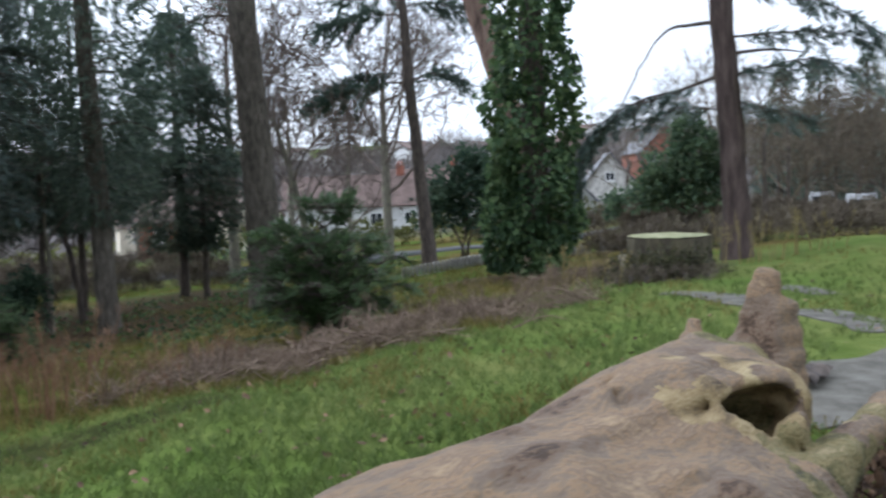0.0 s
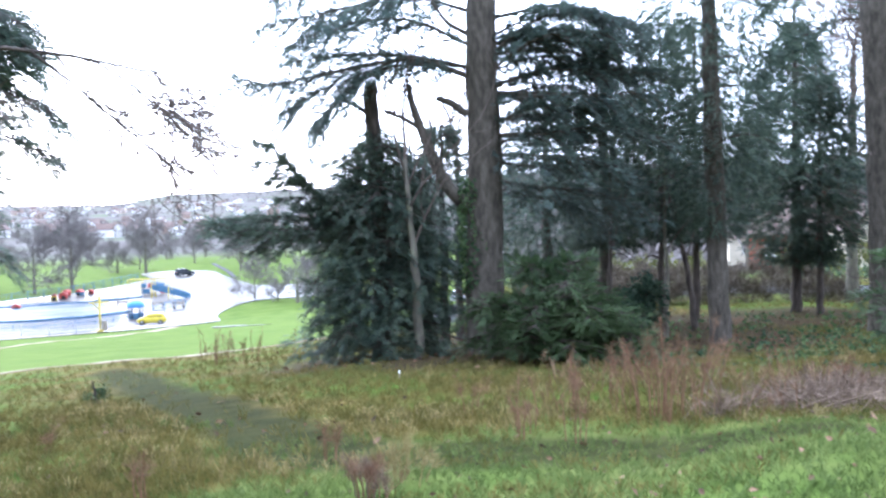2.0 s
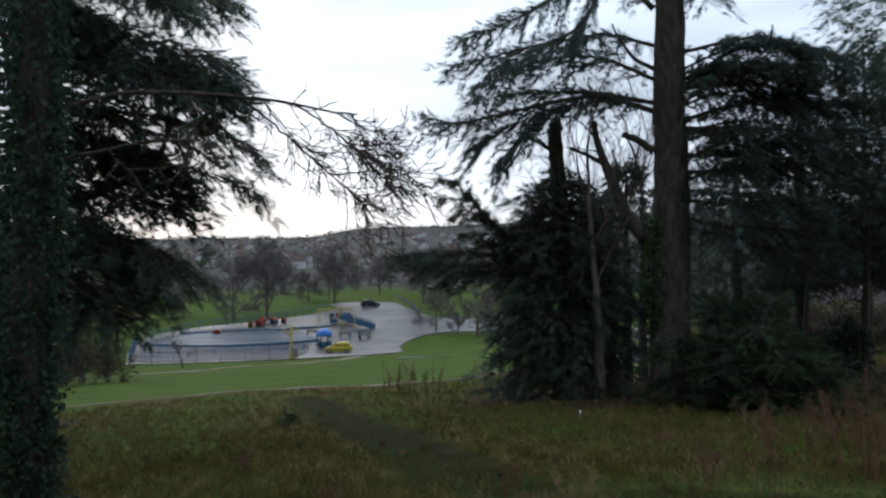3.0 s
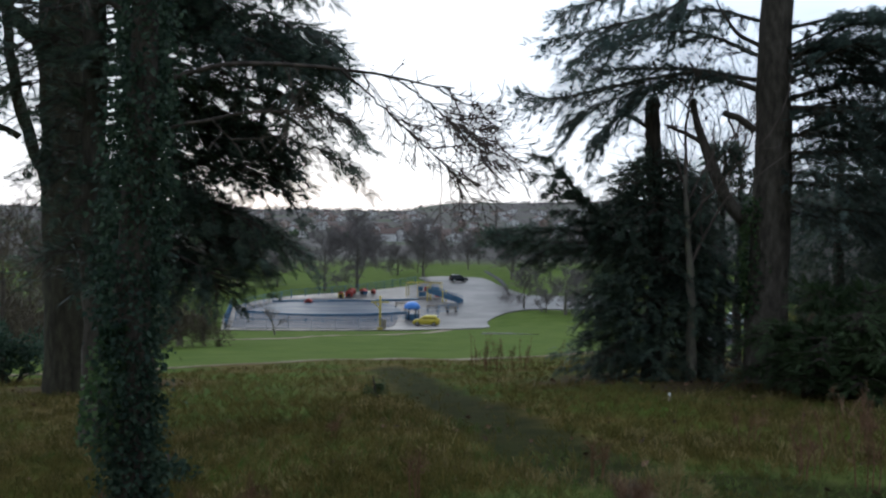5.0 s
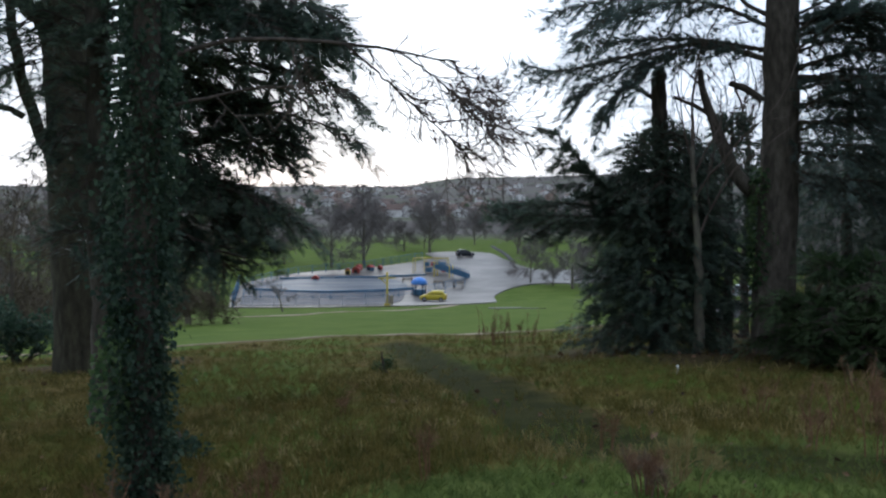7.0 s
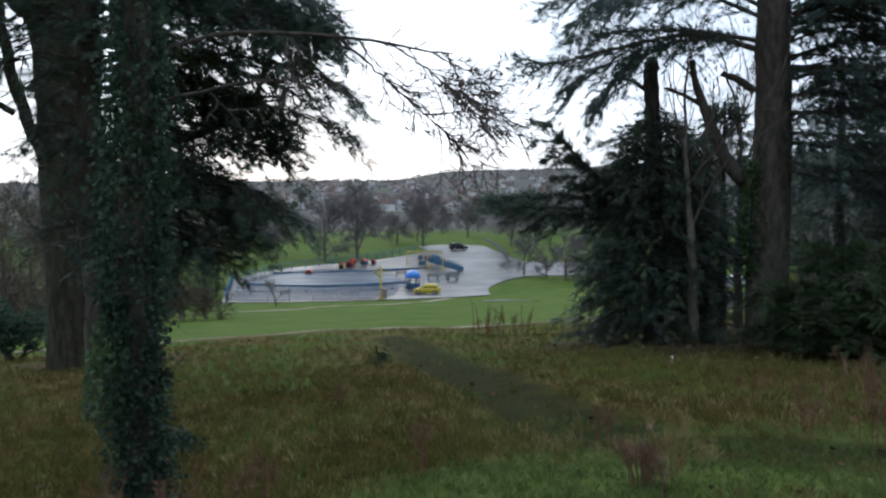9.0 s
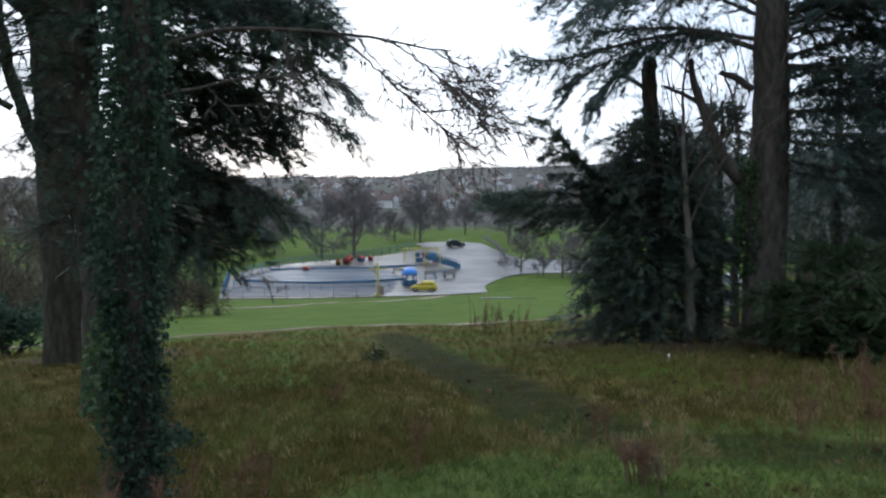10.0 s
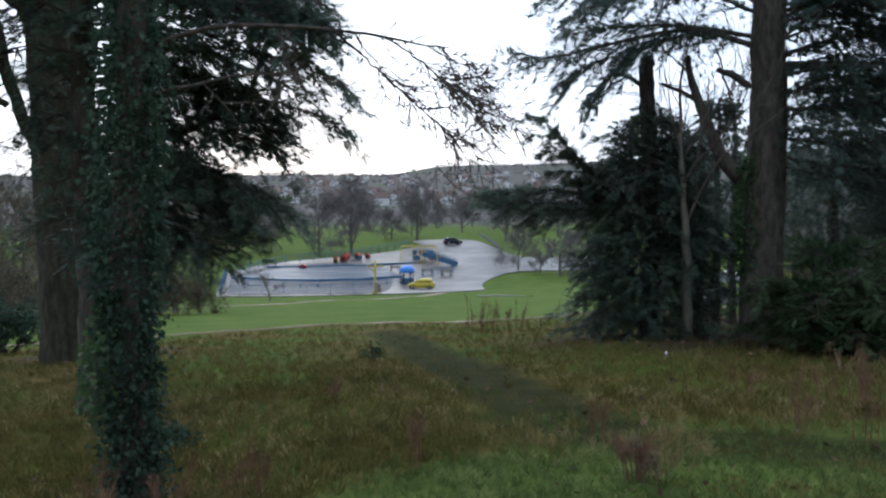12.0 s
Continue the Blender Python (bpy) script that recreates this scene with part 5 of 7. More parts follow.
for pts, rad, twigs in (
    ([(0.05, 0, 3.85), (0.6, -0.05, 4.08), (1.25, -0.1, 4.14), (2.0, -0.1, 4.11), (2.5, -0.1, 4.04), (2.74, -0.1, 4.03)], [0.024, 0.020, 0.016, 0.011, 0.007], 12),
    ([(1.7, -0.1, 4.12), (2.0, -0.12, 3.88), (2.2, -0.14, 3.70), (2.5, -0.15, 3.45), (2.8, -0.15, 3.2)], [0.012, 0.010, 0.008, 0.005], 26),
    ([(2.15, -0.1, 4.10), (2.45, -0.15, 3.9), (2.75, -0.2, 3.65), (3.0, -0.2, 3.4)], [0.010, 0.009, 0.007, 0.005], 24),
    ([(2.7, -0.1, 4.03), (2.72, -0.12, 3.85), (2.8, -0.15, 3.7), (2.95, -0.15, 3.55)], [0.007, 0.006, 0.005, 0.004], 10),
    ([(0.05, 0, 3.5), (0.5, -0.05, 3.62), (1.0, -0.05, 3.74), (1.3, -0.05, 3.72)], [0.018, 0.015, 0.010, 0.006], 5),
    ([(0.05, 0, 4.4), (-0.5, 0.1, 4.8), (-1.1, 0.2, 5.4)], [0.03, 0.025, 0.015], 6),
):
    limb = stem(ivied, pts, rad, BARK_DARK, "bare_limb", 6, 0.04, 139, 18, "leafless drooping branch")
    line = curve_points(pts, 40)
    s = Soup()
    for i in range(twigs):
        k = int(bare_rng.uniform(0.35, 1) * 39)
        way = unit(np.array([bare_rng.uniform(0.3, 1.0), bare_rng.uniform(-0.5, 0.5), bare_rng.uniform(-0.9, 0.1)]))
        grow(s, line[k], way, bare_rng.uniform(0.22, 0.42), 0.0075, 2, bare_rng, twig=0.0058, up=-0.02, bend=0.25, keep=0.66, fork=3)
    part("twig_spray", s.mesh("twig_spray", TWIG), None, limb, kind="stuff")

# ---- the fallen trunk beside the brow ----


def surface(field, lo, cell):
    """The skin of a solid given by a field of signed distances on a grid."""
    inside = field < 0
    c = np.stack([inside[i:field.shape[0] - 1 + i, j:field.shape[1] - 1 + j, k:field.shape[2] - 1 + k] for i in (0, 1) for j in (0, 1) for k in (0, 1)])
    live = c.any(0) & ~c.all(0)
    ids = np.full(live.shape, -1)
    idx = np.argwhere(live)
    ids[live] = np.arange(len(idx))
    total, weight = np.zeros((len(idx), 3)), np.zeros(len(idx))
    corners = list(itertools.product((0, 1), repeat=3))
    for a, b in itertools.combinations(corners, 2):
        if sum(abs(p - q) for p, q in zip(a, b)) != 1:
            continue
        fa = field[idx[:, 0] + a[0], idx[:, 1] + a[1], idx[:, 2] + a[2]]
        fb = field[idx[:, 0] + b[0], idx[:, 1] + b[1], idx[:, 2] + b[2]]
        cross = (fa < 0) != (fb < 0)
        t = np.where(cross, fa / np.where(cross, fa - fb, 1), 0)[:, None]
        total += np.where(cross[:, None], np.array(a) + (np.array(b) - np.array(a)) * t, 0)
        weight += cross
    verts = (idx + total / weight[:, None]) * cell + lo
    faces = []
    for axis in range(3):
        u, v = [(1, 2), (2, 0), (0, 1)][axis]
        sl0, sl1 = [slice(None)] * 3, [slice(None)] * 3
        sl0[axis], sl1[axis] = slice(0, -1), slice(1, None)
        edge = np.argwhere(inside[tuple(sl0)] != inside[tuple(sl1)])
        edge = edge[(edge[:, u] > 0) & (edge[:, v] > 0) & (edge[:, u] < live.shape[u]) & (edge[:, v] < live.shape[v])]
        eu, ev = np.eye(3, dtype=int)[u], np.eye(3, dtype=int)[v]
        quad = np.stack([ids[tuple((edge - d).T)] for d in (0 * eu, eu, eu + ev, ev)], 1)
        flip = inside[tuple(edge.T)]
        quad[~flip] = quad[~flip][:, ::-1]
        faces.append(quad)
    return verts, np.concatenate(faces)[:, ::-1]


def capsule(p, a, b, ra, rb, flat=1.0):
    a, b = np.array(a), np.array(b)
    ab = b - a
    t = np.clip(((p - a) @ ab) / (ab @ ab), 0, 1)
    d = p - a - t[..., None] * ab
    d[..., 2] /= flat
    return np.sqrt((d ** 2).sum(-1)) - (ra + (rb - ra) * t)


def merge(a, b, k):
    h = np.clip(0.5 + 0.5 * (b - a) / k, 0, 1)
    return b + (a - b) * h - k * h * (1 - h)


def splinter(p, a, b, wide, thick):
    """A tapering slab of split wood: half widths at foot and tip along y, half depths along x."""
    a, b = np.array(a), np.array(b)
    ab = b - a
    t = np.clip(((p - a) @ ab) / (ab @ ab), 0, 1)
    d = np.abs(p - a - t[..., None] * ab)
    q = np.stack([d[..., 0] - (thick[0] + (thick[1] - thick[0]) * t), d[..., 1] - (wide[0] + (wide[1] - wide[0]) * t), d[..., 2]], -1)
    return np.sqrt((np.maximum(q, 0) ** 2).sum(-1)) + np.minimum(q[..., :2].max(-1), 0) - 0.015


def fallen_trunk():
    lo, hi, cell = np.array([0.7, 0.0, -0.25]), np.array([5.8, 2.4, 1.2]), 0.022
    grids = np.meshgrid(*[np.arange(l, h, cell) for l, h in zip(lo, hi)], indexing="ij")
    p = np.stack(grids, -1)
    x, y, z = grids
    d = capsule(p, (1.75, 1.36, 0.29), (3.3, 1.29, 0.29), 0.445, 0.43)
    d = merge(d, capsule(p, (3.2, 1.32, 0.32), (4.3, 1.36, 0.34), 0.43, 0.36), 0.12)
    d = merge(d, capsule(p, (1.3, 1.74, 0.20), (2.1, 1.46, 0.29), 0.33, 0.36), 0.14)
    d = merge(d, capsule(p, (1.2, 1.1, 0.15), (2.2, 1.05, 0.28), 0.34, 0.44), 0.25)
    d = merge(d, capsule(p, (4.2, 1.38, 0.36), (4.75, 1.46, 0.42), 0.30, 0.22), 0.08)
    d = merge(d, splinter(p, (4.74, 1.36, 0.42), (5.05, 1.40, 0.95), (0.17, 0.045), (0.08, 0.02)), 0.03)
    d = merge(d, splinter(p, (4.84, 1.24, 0.34), (5.04, 1.30, 0.80), (0.09, 0.04), (0.09, 0.03)), 0.05)
    d = merge(d, splinter(p, (4.28, 1.52, 0.56), (4.46, 1.57, 0.77), (0.10, 0.03), (0.07, 0.02)), 0.04)
    d = merge(d, capsule(p, (3.5, 1.42, 0.66), (4.2, 1.44, 0.66), 0.09, 0.12), 0.08)
    d = merge(d, capsule(p, (2.7, 0.84, 0.28), (3.45, 0.86, 0.30), 0.38, 0.20), 0.15)
    d = merge(d, capsule(p, (3.4, 1.27, 0.40), (4.05, 1.30, 0.38), 0.40, 0.38), 0.06)
    # The mossy side limb lying along the near flank.
    for a, b, ra, rb in (((3.15, 0.76, 0.34), (3.75, 0.74, 0.40), 0.15, 0.085), ((3.75, 0.74, 0.40), (4.65, 0.73, 0.41), 0.085, 0.075), ((4.65, 0.73, 0.41), (5.5, 0.82, 0.12), 0.075, 0.06)):
        d = merge(d, capsule(p, a, b, ra, rb), 0.05)
    # The eye-shaped rotted hollow: a raised lip, the cavity, and ribs of sound wood across it.
    along = unit(np.array([0.42, -0.26, 0.15]))
    view = unit(np.array([0.93, 0.33, -0.30]))
    over = unit(np.cross(along, view))
    over = over * np.sign(over[2])
    view = np.cross(over, along) * np.sign(np.dot(np.cross(over, along), view))
    frame_ = np.stack([along, over, view], -1)

    def egg(centre, half):
        q = (p - np.array(centre)) @ frame_ / np.array(half)
        return (np.sqrt((q ** 2).sum(-1)) - 1) * min(half)

    d = merge(d, egg((3.60, 1.09, 0.53), (0.40, 0.19, 0.17)), 0.06)
    d = merge(d, capsule(p, (3.50, 1.02, 0.47), (3.66, 0.86, 0.50), 0.07, 0.05), 0.04)
    d = -merge(-d, egg((3.54, 1.08, 0.525), (0.29, 0.115, 0.30)), 0.012)
    d = -merge(-d, egg((3.10, 0.87, 0.47), (0.07, 0.07, 0.14)), 0.012)
    for off, r in ((-0.06, 0.034), (-0.015, 0.026), (0.035, 0.018)):
        foot, tip = np.array([3.58, 1.15, 0.45]) + over * off, np.array([4.02, 0.94, 0.55]) + over * (off * 0.6)
        d = merge(d, capsule(p, tuple(foot), tuple(tip), r, r * 0.6), 0.012)
    d = merge(d, capsule(p, (3.60, 0.86, 0.53), (3.68, 0.84, 0.57), 0.05, 0.035), 0.03)
    # Drying cracks along the trunk.
    for a, b, r in (((2.1, 1.20, 0.72), (2.9, 1.16, 0.73), 0.016), ((2.6, 1.36, 0.74), (3.25, 1.40, 0.74), 0.013), ((1.7, 1.05, 0.63), (2.3, 1.00, 0.68), 0.015), ((2.9, 1.02, 0.68), (3.3, 1.06, 0.68), 0.014), ((2.3, 0.86, 0.62), (2.75, 0.82, 0.65), 0.018), ((3.0, 1.22, 0.73), (3.12, 1.34, 0.74), 0.018)):
        d = -merge(-d, capsule(p, a, b, r, r * 0.5), 0.008)
    grain = 0.006 * np.sin(y * 26 + 5 * np.sin(x * 1.7) + 2 * np.sin(z * 9)) * np.sin(x * 3.1 + y * 7) + 0.005 * np.sin(z * 47 + x * 3 + 3 * np.sin(y * 11))
    knobs = 0.008 * np.sin(x * 5 + 2 * np.sin(y * 5)) * np.sin(y * 8 + z * 6) + 0.003 * np.sin(x * 19 + z * 13) * np.sin(y * 17 - x * 5)
    verts, faces = surface(d + grain + knobs, lo, cell)
    c = verts[faces].mean(1)
    wave = 0.07 * np.sin(c[:, 0] * 9 + c[:, 1] * 13) + 0.04 * np.sin(c[:, 0] * 23 - c[:, 1] * 17 + c[:, 2] * 11)
    raw = capsule(c, (3.36, 1.14, 0.54), (4.1, 0.90, 0.56), 0.25, 0.2)
    moss = np.minimum(np.minimum(capsule(c, (3.3, 0.74, 0.40), (5.5, 0.80, 0.20), 0.17, 0.16), capsule(c, (4.3, 1.35, 0.66), (4.6, 1.30, 0.56), 0.16, 0.12)), capsule(c, (3.75, 1.12, 0.48), (4.1, 0.92, 0.52), 0.09, 0.07))
    pick = np.where(moss + wave < 0, 2, np.where(raw + wave < 0, 1, 0))
    t = thing("fallen_trunk", (3.0, 1.0, ground(3.0, 1.0)), "huge fallen tree trunk, weathered pale, with a rotted hollow", "log")
    verts = verts - np.array([3.0, 1.0, 0.0])
    stub = (c[:, 0] + 0.4 * (c[:, 2] - 0.5) > 4.72) & (c[:, 1] > 1.12)
    arm = (c[:, 0] > 3.75) & (c[:, 1] < 0.84) & ~stub
    for name, keep, label in (("trunk", ~stub & ~arm, ""), ("broken_stub", stub, "upright splintered limb stub"), ("side_limb", arm, "mossy rotting side limb")):
        used, back = np.unique(faces[keep], return_inverse=True)
        part(name, mesh_of(name, verts[used], back.reshape(-1, 4), [LOG_WOOD, HEARTWOOD, MOSSY_WOOD], pick[keep]), None, t, label)
    return t


fallen_trunk()
shrub("bark_rubble", spot(81.5, 4.3), [(0, 0, 0.02, 1.2, 0.6, 0.10), (-0.6, 0.1, 0.02, 0.7, 0.5, 0.09), (0.9, 0.1, 0, 0.6, 0.4, 0.05)], 3600, 0.06, LITTER, "dark rubble of bark and rotten wood beside the fallen trunk", 141, "debris", stems=0)


def stump(where, turn):
    t = thing("tree_stump", where, "wide old tree stump with a pale mossy cut top", "stump", turn=turn)
    rng = np.random.default_rng(151)
    n, m = 48, 9
    a = np.linspace(0, 2 * np.pi, n, endpoint=False)
    lob = 1 + 0.06 * np.sin(5 * a + 1) + 0.05 * np.sin(8 * a) + 0.03 * np.sin(13 * a + 2)
    rows = []
    for h, r in zip(np.linspace(-0.2, 0.64, m), [0.86, 0.80, 0.74, 0.70, 0.68, 0.67, 0.66, 0.66, 0.65]):
        rr = r * (1 + (lob - 1) * (1.8 if h < 0.1 else 1)) + rng.normal(0, 0.008, n)
        rows.append(np.stack([np.cos(a) * rr, np.sin(a) * rr, np.full(n, h)], -1))
    i, j = np.meshgrid(np.arange(m - 1), np.arange(n), indexing="ij")
    k = (j + 1) % n
    f = np.stack([i * n + j, i * n + k, (i + 1) * n + k, (i + 1) * n + j], -1).reshape(-1, 4)
    part("side", mesh_of("side", np.concatenate(rows), f, STUMP_BARK), None, t)
    rings = [rows[-1] * [s, s, 1] + np.array([0, 0, 0.02 + 0.05 * (1 - s)]) + rng.normal(0, 0.004, (n, 3)) for s in (1.01, 0.8, 0.55, 0.3, 0.02)]
    i, j = np.meshgrid(np.arange(4), np.arange(n), indexing="ij")
    k = (j + 1) % n
    f = np.stack([i * n + j, i * n + k, (i + 1) * n + k, (i + 1) * n + j], -1).reshape(-1, 4)
    part("cut_top", mesh_of("cut_top", np.concatenate(rings), f, CUT_WOOD), None, t, "pale mossy sawn top")


stump(spot(67.5, 15.7), -67)


def box(bm, x0, x1, y0, y1, z0, z1, bevel=0.0):
    made = bmesh.ops.create_cube(bm, size=1.0, matrix=Matrix.Translation(((x0 + x1) / 2, (y0 + y1) / 2, (z0 + z1) / 2)) @ Matrix.Diagonal((x1 - x0, y1 - y0, z1 - z0, 1)))
    if bevel:
        edges = list({e for v in made["verts"] for e in v.link_edges})
        bmesh.ops.bevel(bm, geom=edges, offset=bevel, segments=2, affect="EDGES")
    return made


def block(name, dims, mat, parent, label="", bevel=0.0, at=None):
    bm = bmesh.new()
    box(bm, *dims, bevel)
    return part(name, bm, mat, parent, label, at)


def rod(name, a, b, r, mat, parent, label="", sides=8):
    s = Soup()
    tube(s, np.array([a, b], float), [r, r], sides)
    return part(name, s.mesh(name, mat), None, parent, label)


post = thing("timber_post", spot(64.9, 15.4), "short weathered timber post beside the stump", "post")
block("shaft", (-0.06, 0.06, -0.06, 0.06, -0.2, 0.42), WOOD_POST, post, bevel=0.012)
block("cap", (-0.07, 0.07, -0.07, 0.07, 0.42, 0.45), WOOD_POST, post, bevel=0.01)

stake = thing("marker_stake", spot(13.8, 16.4), "small white-topped marker stake in the grass", "stake")
rod("shaft", (0, 0, -0.1), (0, 0, 0.12), 0.018, WOOD_POST, stake)
rod("tip", (0, 0, 0.12), (0, 0, 0.17), 0.018, WHITE_PAINT, stake, "white painted tip")

flake = thing("bark_piece", spot(76.4, 6.7, 0.03), "dark curled piece of fallen bark on the gravel", "bark")
s = Soup()
u, v = np.meshgrid(np.linspace(-0.24, 0.24, 9), np.linspace(-0.8, 0.8, 7), indexing="ij")
for inner in (1.0, 0.86):
    q = np.stack([u, 0.13 * np.sin(v) * inner, 0.13 * np.cos(v) * inner - 0.05 + 0.02 * np.sin(u * 20 + v * 3)], -1).reshape(-1, 3)
    fi, fj = np.meshgrid(np.arange(8), np.arange(6), indexing="ij")
    s.add(q, np.stack([fi * 7 + fj, fi * 7 + fj + 1, (fi + 1) * 7 + fj + 1, (fi + 1) * 7 + fj], -1).reshape(-1, 4))
part("shell", s.mesh("shell", BARK_DARK), None, flake)

# ---- houses, walls and hedges beyond the park road ----


def window(parent, x, z, w, h, y, frame_mat=WHITE_PAINT):
    """A window on a wall that faces -y: a frame, a pane and a sill."""
    bm = bmesh.new()
    for dims in ((x - w / 2, x + w / 2, y - 0.05, y, z + h / 2 - 0.07, z + h / 2), (x - w / 2, x + w / 2, y - 0.05, y, z - h / 2, z - h / 2 + 0.07),
                 (x - w / 2, x - w / 2 + 0.07, y - 0.05, y, z - h / 2 + 0.07, z + h / 2 - 0.07), (x + w / 2 - 0.07, x + w / 2, y - 0.05, y, z - h / 2 + 0.07, z + h / 2 - 0.07),
                 (x - 0.03, x + 0.03, y - 0.045, y, z - h / 2 + 0.07, z + h / 2 - 0.07)):
        box(bm, *dims)
    f = part("window", bm, frame_mat, parent, "white framed window")
    block("pane", (x - w / 2 + 0.07, x + w / 2 - 0.07, y - 0.02, y - 0.012, z - h / 2 + 0.07, z + h / 2 - 0.07), GLASS_DARK, f)
    block("sill", (x - w / 2 - 0.06, x + w / 2 + 0.06, y - 0.12, y, z - h / 2 - 0.07, z - h / 2 - 0.002), WHITE_PAINT, f)


def house(name, where, turn, w, d, eaves, ridge, wall, roof, label, gable_front=True, windows=(), chimney=True, drop=1.0):
    """A pitched house facing -y: walls with gables, two roof slopes, chimney and windows."""
    t = thing(name, where, label, "house", turn=turn)
    bm = bmesh.new()
    if gable_front:
        prof = [(-w / 2, -drop), (w / 2, -drop), (w / 2, eaves), (0, ridge), (-w / 2, eaves)]
        a = [bm.verts.new((x, -d / 2, z)) for x, z in prof]
        b = [bm.verts.new((x, d / 2, z)) for x, z in prof]
    else:
        prof = [(-d / 2, -drop), (d / 2, -drop), (d / 2, eaves), (0, ridge), (-d / 2, eaves)]
        a = [bm.verts.new((-w / 2, y, z)) for y, z in prof]
        b = [bm.verts.new((w / 2, y, z)) for y, z in prof]
    bm.faces.new(a), bm.faces.new(b[::-1])
    for i in range(5):
        j = (i + 1) % 5
        bm.faces.new((a[j], a[i], b[i], b[j]))
    bmesh.ops.recalc_face_normals(bm, faces=bm.faces[:])
    part("wall", bm, wall, t)
    span, run = (w, d) if gable_front else (d, w)
    slope = math.hypot(span / 2, ridge - eaves)
    ang = math.atan2(ridge - eaves, span / 2)
    for sg in (-1, 1):
        bm = bmesh.new()
        over, th = 0.3, 0.12
        box(bm, -over, slope, -run / 2 - over, run / 2 + over, 0.01, th)
        m = Matrix.Translation((sg * span / 2, 0, eaves)) @ Matrix.Rotation(0 if sg < 0 else math.pi, 4, "Z") @ Matrix.Rotation(-ang, 4, "Y")
        bm.transform(m if gable_front else Matrix.Rotation(math.pi / 2, 4, "Z") @ m)
        part("roof", bm, roof, t)
    if chimney:
        cx, cy = (0.0, d * 0.25) if gable_front else (w * 0.3, 0.0)
        c = block("chimney", (cx - 0.35, cx + 0.35, cy - 0.3, cy + 0.3, ridge - 0.5, ridge + 0.9), BRICK_RED, t, "brick chimney stack")
        for ox in (-0.16, 0.16):
            rod("chimney_pot", (cx + ox, cy, ridge + 0.9), (cx + ox, cy, ridge + 1.2), 0.11, BRICK_RED, c)
    for x, z, ww, hh in windows:
        window(t, x, z, ww, hh, -d / 2)
    return t


house("stone_house", spot(63.4, 84), -60, 4.4, 7, 2.6, 5.2, STONE_PALE, ROOF_SLATE, "small house with a pale stone gable", windows=[(0, 1.2, 1.0, 1.1), (0, 3.2, 0.8, 0.8)], chimney=False)
house("brick_house", spot(66.2, 118), -50, 6, 9, 5.0, 8.0, BRICK_RED, ROOF_SLATE, "tall red brick house with a slate roof", windows=[(-1.4, 4.0, 0.9, 1.3), (1.4, 4.0, 0.9, 1.3)])
house("cream_house", spot(41.2, 72), -30, 3.8, 7, 2.6, 4.3, RENDER_CREAM, ROOF_BROWN, "cream rendered house with a pitched gable", windows=[(0, 1.3, 0.9, 1.1)], chimney=False)
house("white_house", spot(48.0, 84), -46, 13, 7, 2.6, 5.2, RENDER_WHITE, ROOF_BROWN, "long low white house under a brown tiled roof", gable_front=False, windows=[(-4.5, 1.4, 1.1, 1.1), (-1.8, 1.4, 1.1, 1.1), (1.4, 1.4, 1.1, 1.1), (4.4, 1.4, 1.1, 1.1)])
house("white_house", spot(52.4, 88), -50, 8, 7, 2.7, 5.4, RENDER_WHITE, ROOF_BROWN, "white house under a brown tiled roof", gable_front=False, windows=[(-2.4, 1.4, 1.0, 1.1), (1.8, 1.4, 1.0, 1.1)])
house("pale_house", spot(36, 108), -30, 9, 7, 2.6, 4.8, RENDER_CREAM, ROOF_BROWN, "pale bungalow glimpsed through the trees", gable_front=False, windows=[(-2.6, 1.4, 1.1, 1.1), (1.8, 1.4, 1.1, 1.1)])
house("cottage", spot(60.9, 66), -58, 3.6, 6, 2.0, 3.8, RENDER_WHITE, ROOF_SLATE, "small white outbuilding beside the hedge", windows=[(0, 1.1, 0.7, 0.8)], chimney=False)
house("house", spot(37.6, 80), -40, 7, 7, 2.6, 5.0, BRICK_RED, ROOF_BROWN, "brick house glimpsed through the conifers", gable_front=False, windows=[(-1.8, 1.4, 1.0, 1.1), (1.6, 1.4, 1.0, 1.1)])


def low_wall(line, height, label, seed):
    """A park wall of rough stones under a coping, following the ground."""
    t = thing("stone_wall", (line[0][0], line[0][1], ground(*line[0])), label, "wall")
    rng = np.random.default_rng(seed)
    base = np.array([line[0][0], line[0][1], ground(*line[0])])
    pts = curve_points(line, max(8, int(len(line) * 14)))
    for i in range(len(pts) - 1):
        a, b = pts[i], pts[i + 1]
        d = b - a
        ln = np.hypot(*d)
        yaw = math.atan2(d[1], d[0])
        for course in range(2):
            h0, h1 = -0.25 + course * (height + 0.25) / 2, -0.25 + (course + 1) * (height + 0.25) / 2 - 0.02
            bm = bmesh.new()
            box(bm, 0.01 + 0.04 * course, ln - 0.01, -0.2 + rng.uniform(-0.02, 0.02), 0.2, h0, h1, 0.02)
            z = min(ground(*a), ground(*b))
            bm.transform(Matrix.Translation(Vector((a[0], a[1], z)) - Vector(base)) @ Matrix.Rotation(yaw, 4, "Z"))
            part("stone", bm, HEDGE_STONE, t)
    return t


low_wall([(26, 13.5), (23.5, 15.5), (21.5, 17.5)], 0.35, "low dark stone wall at the edge of the grass", 161)
low_wall([(29, 11.8), (27.5, 12.6), (26.3, 13.3)], 0.5, "low dark stone wall at the edge of the grass", 162)


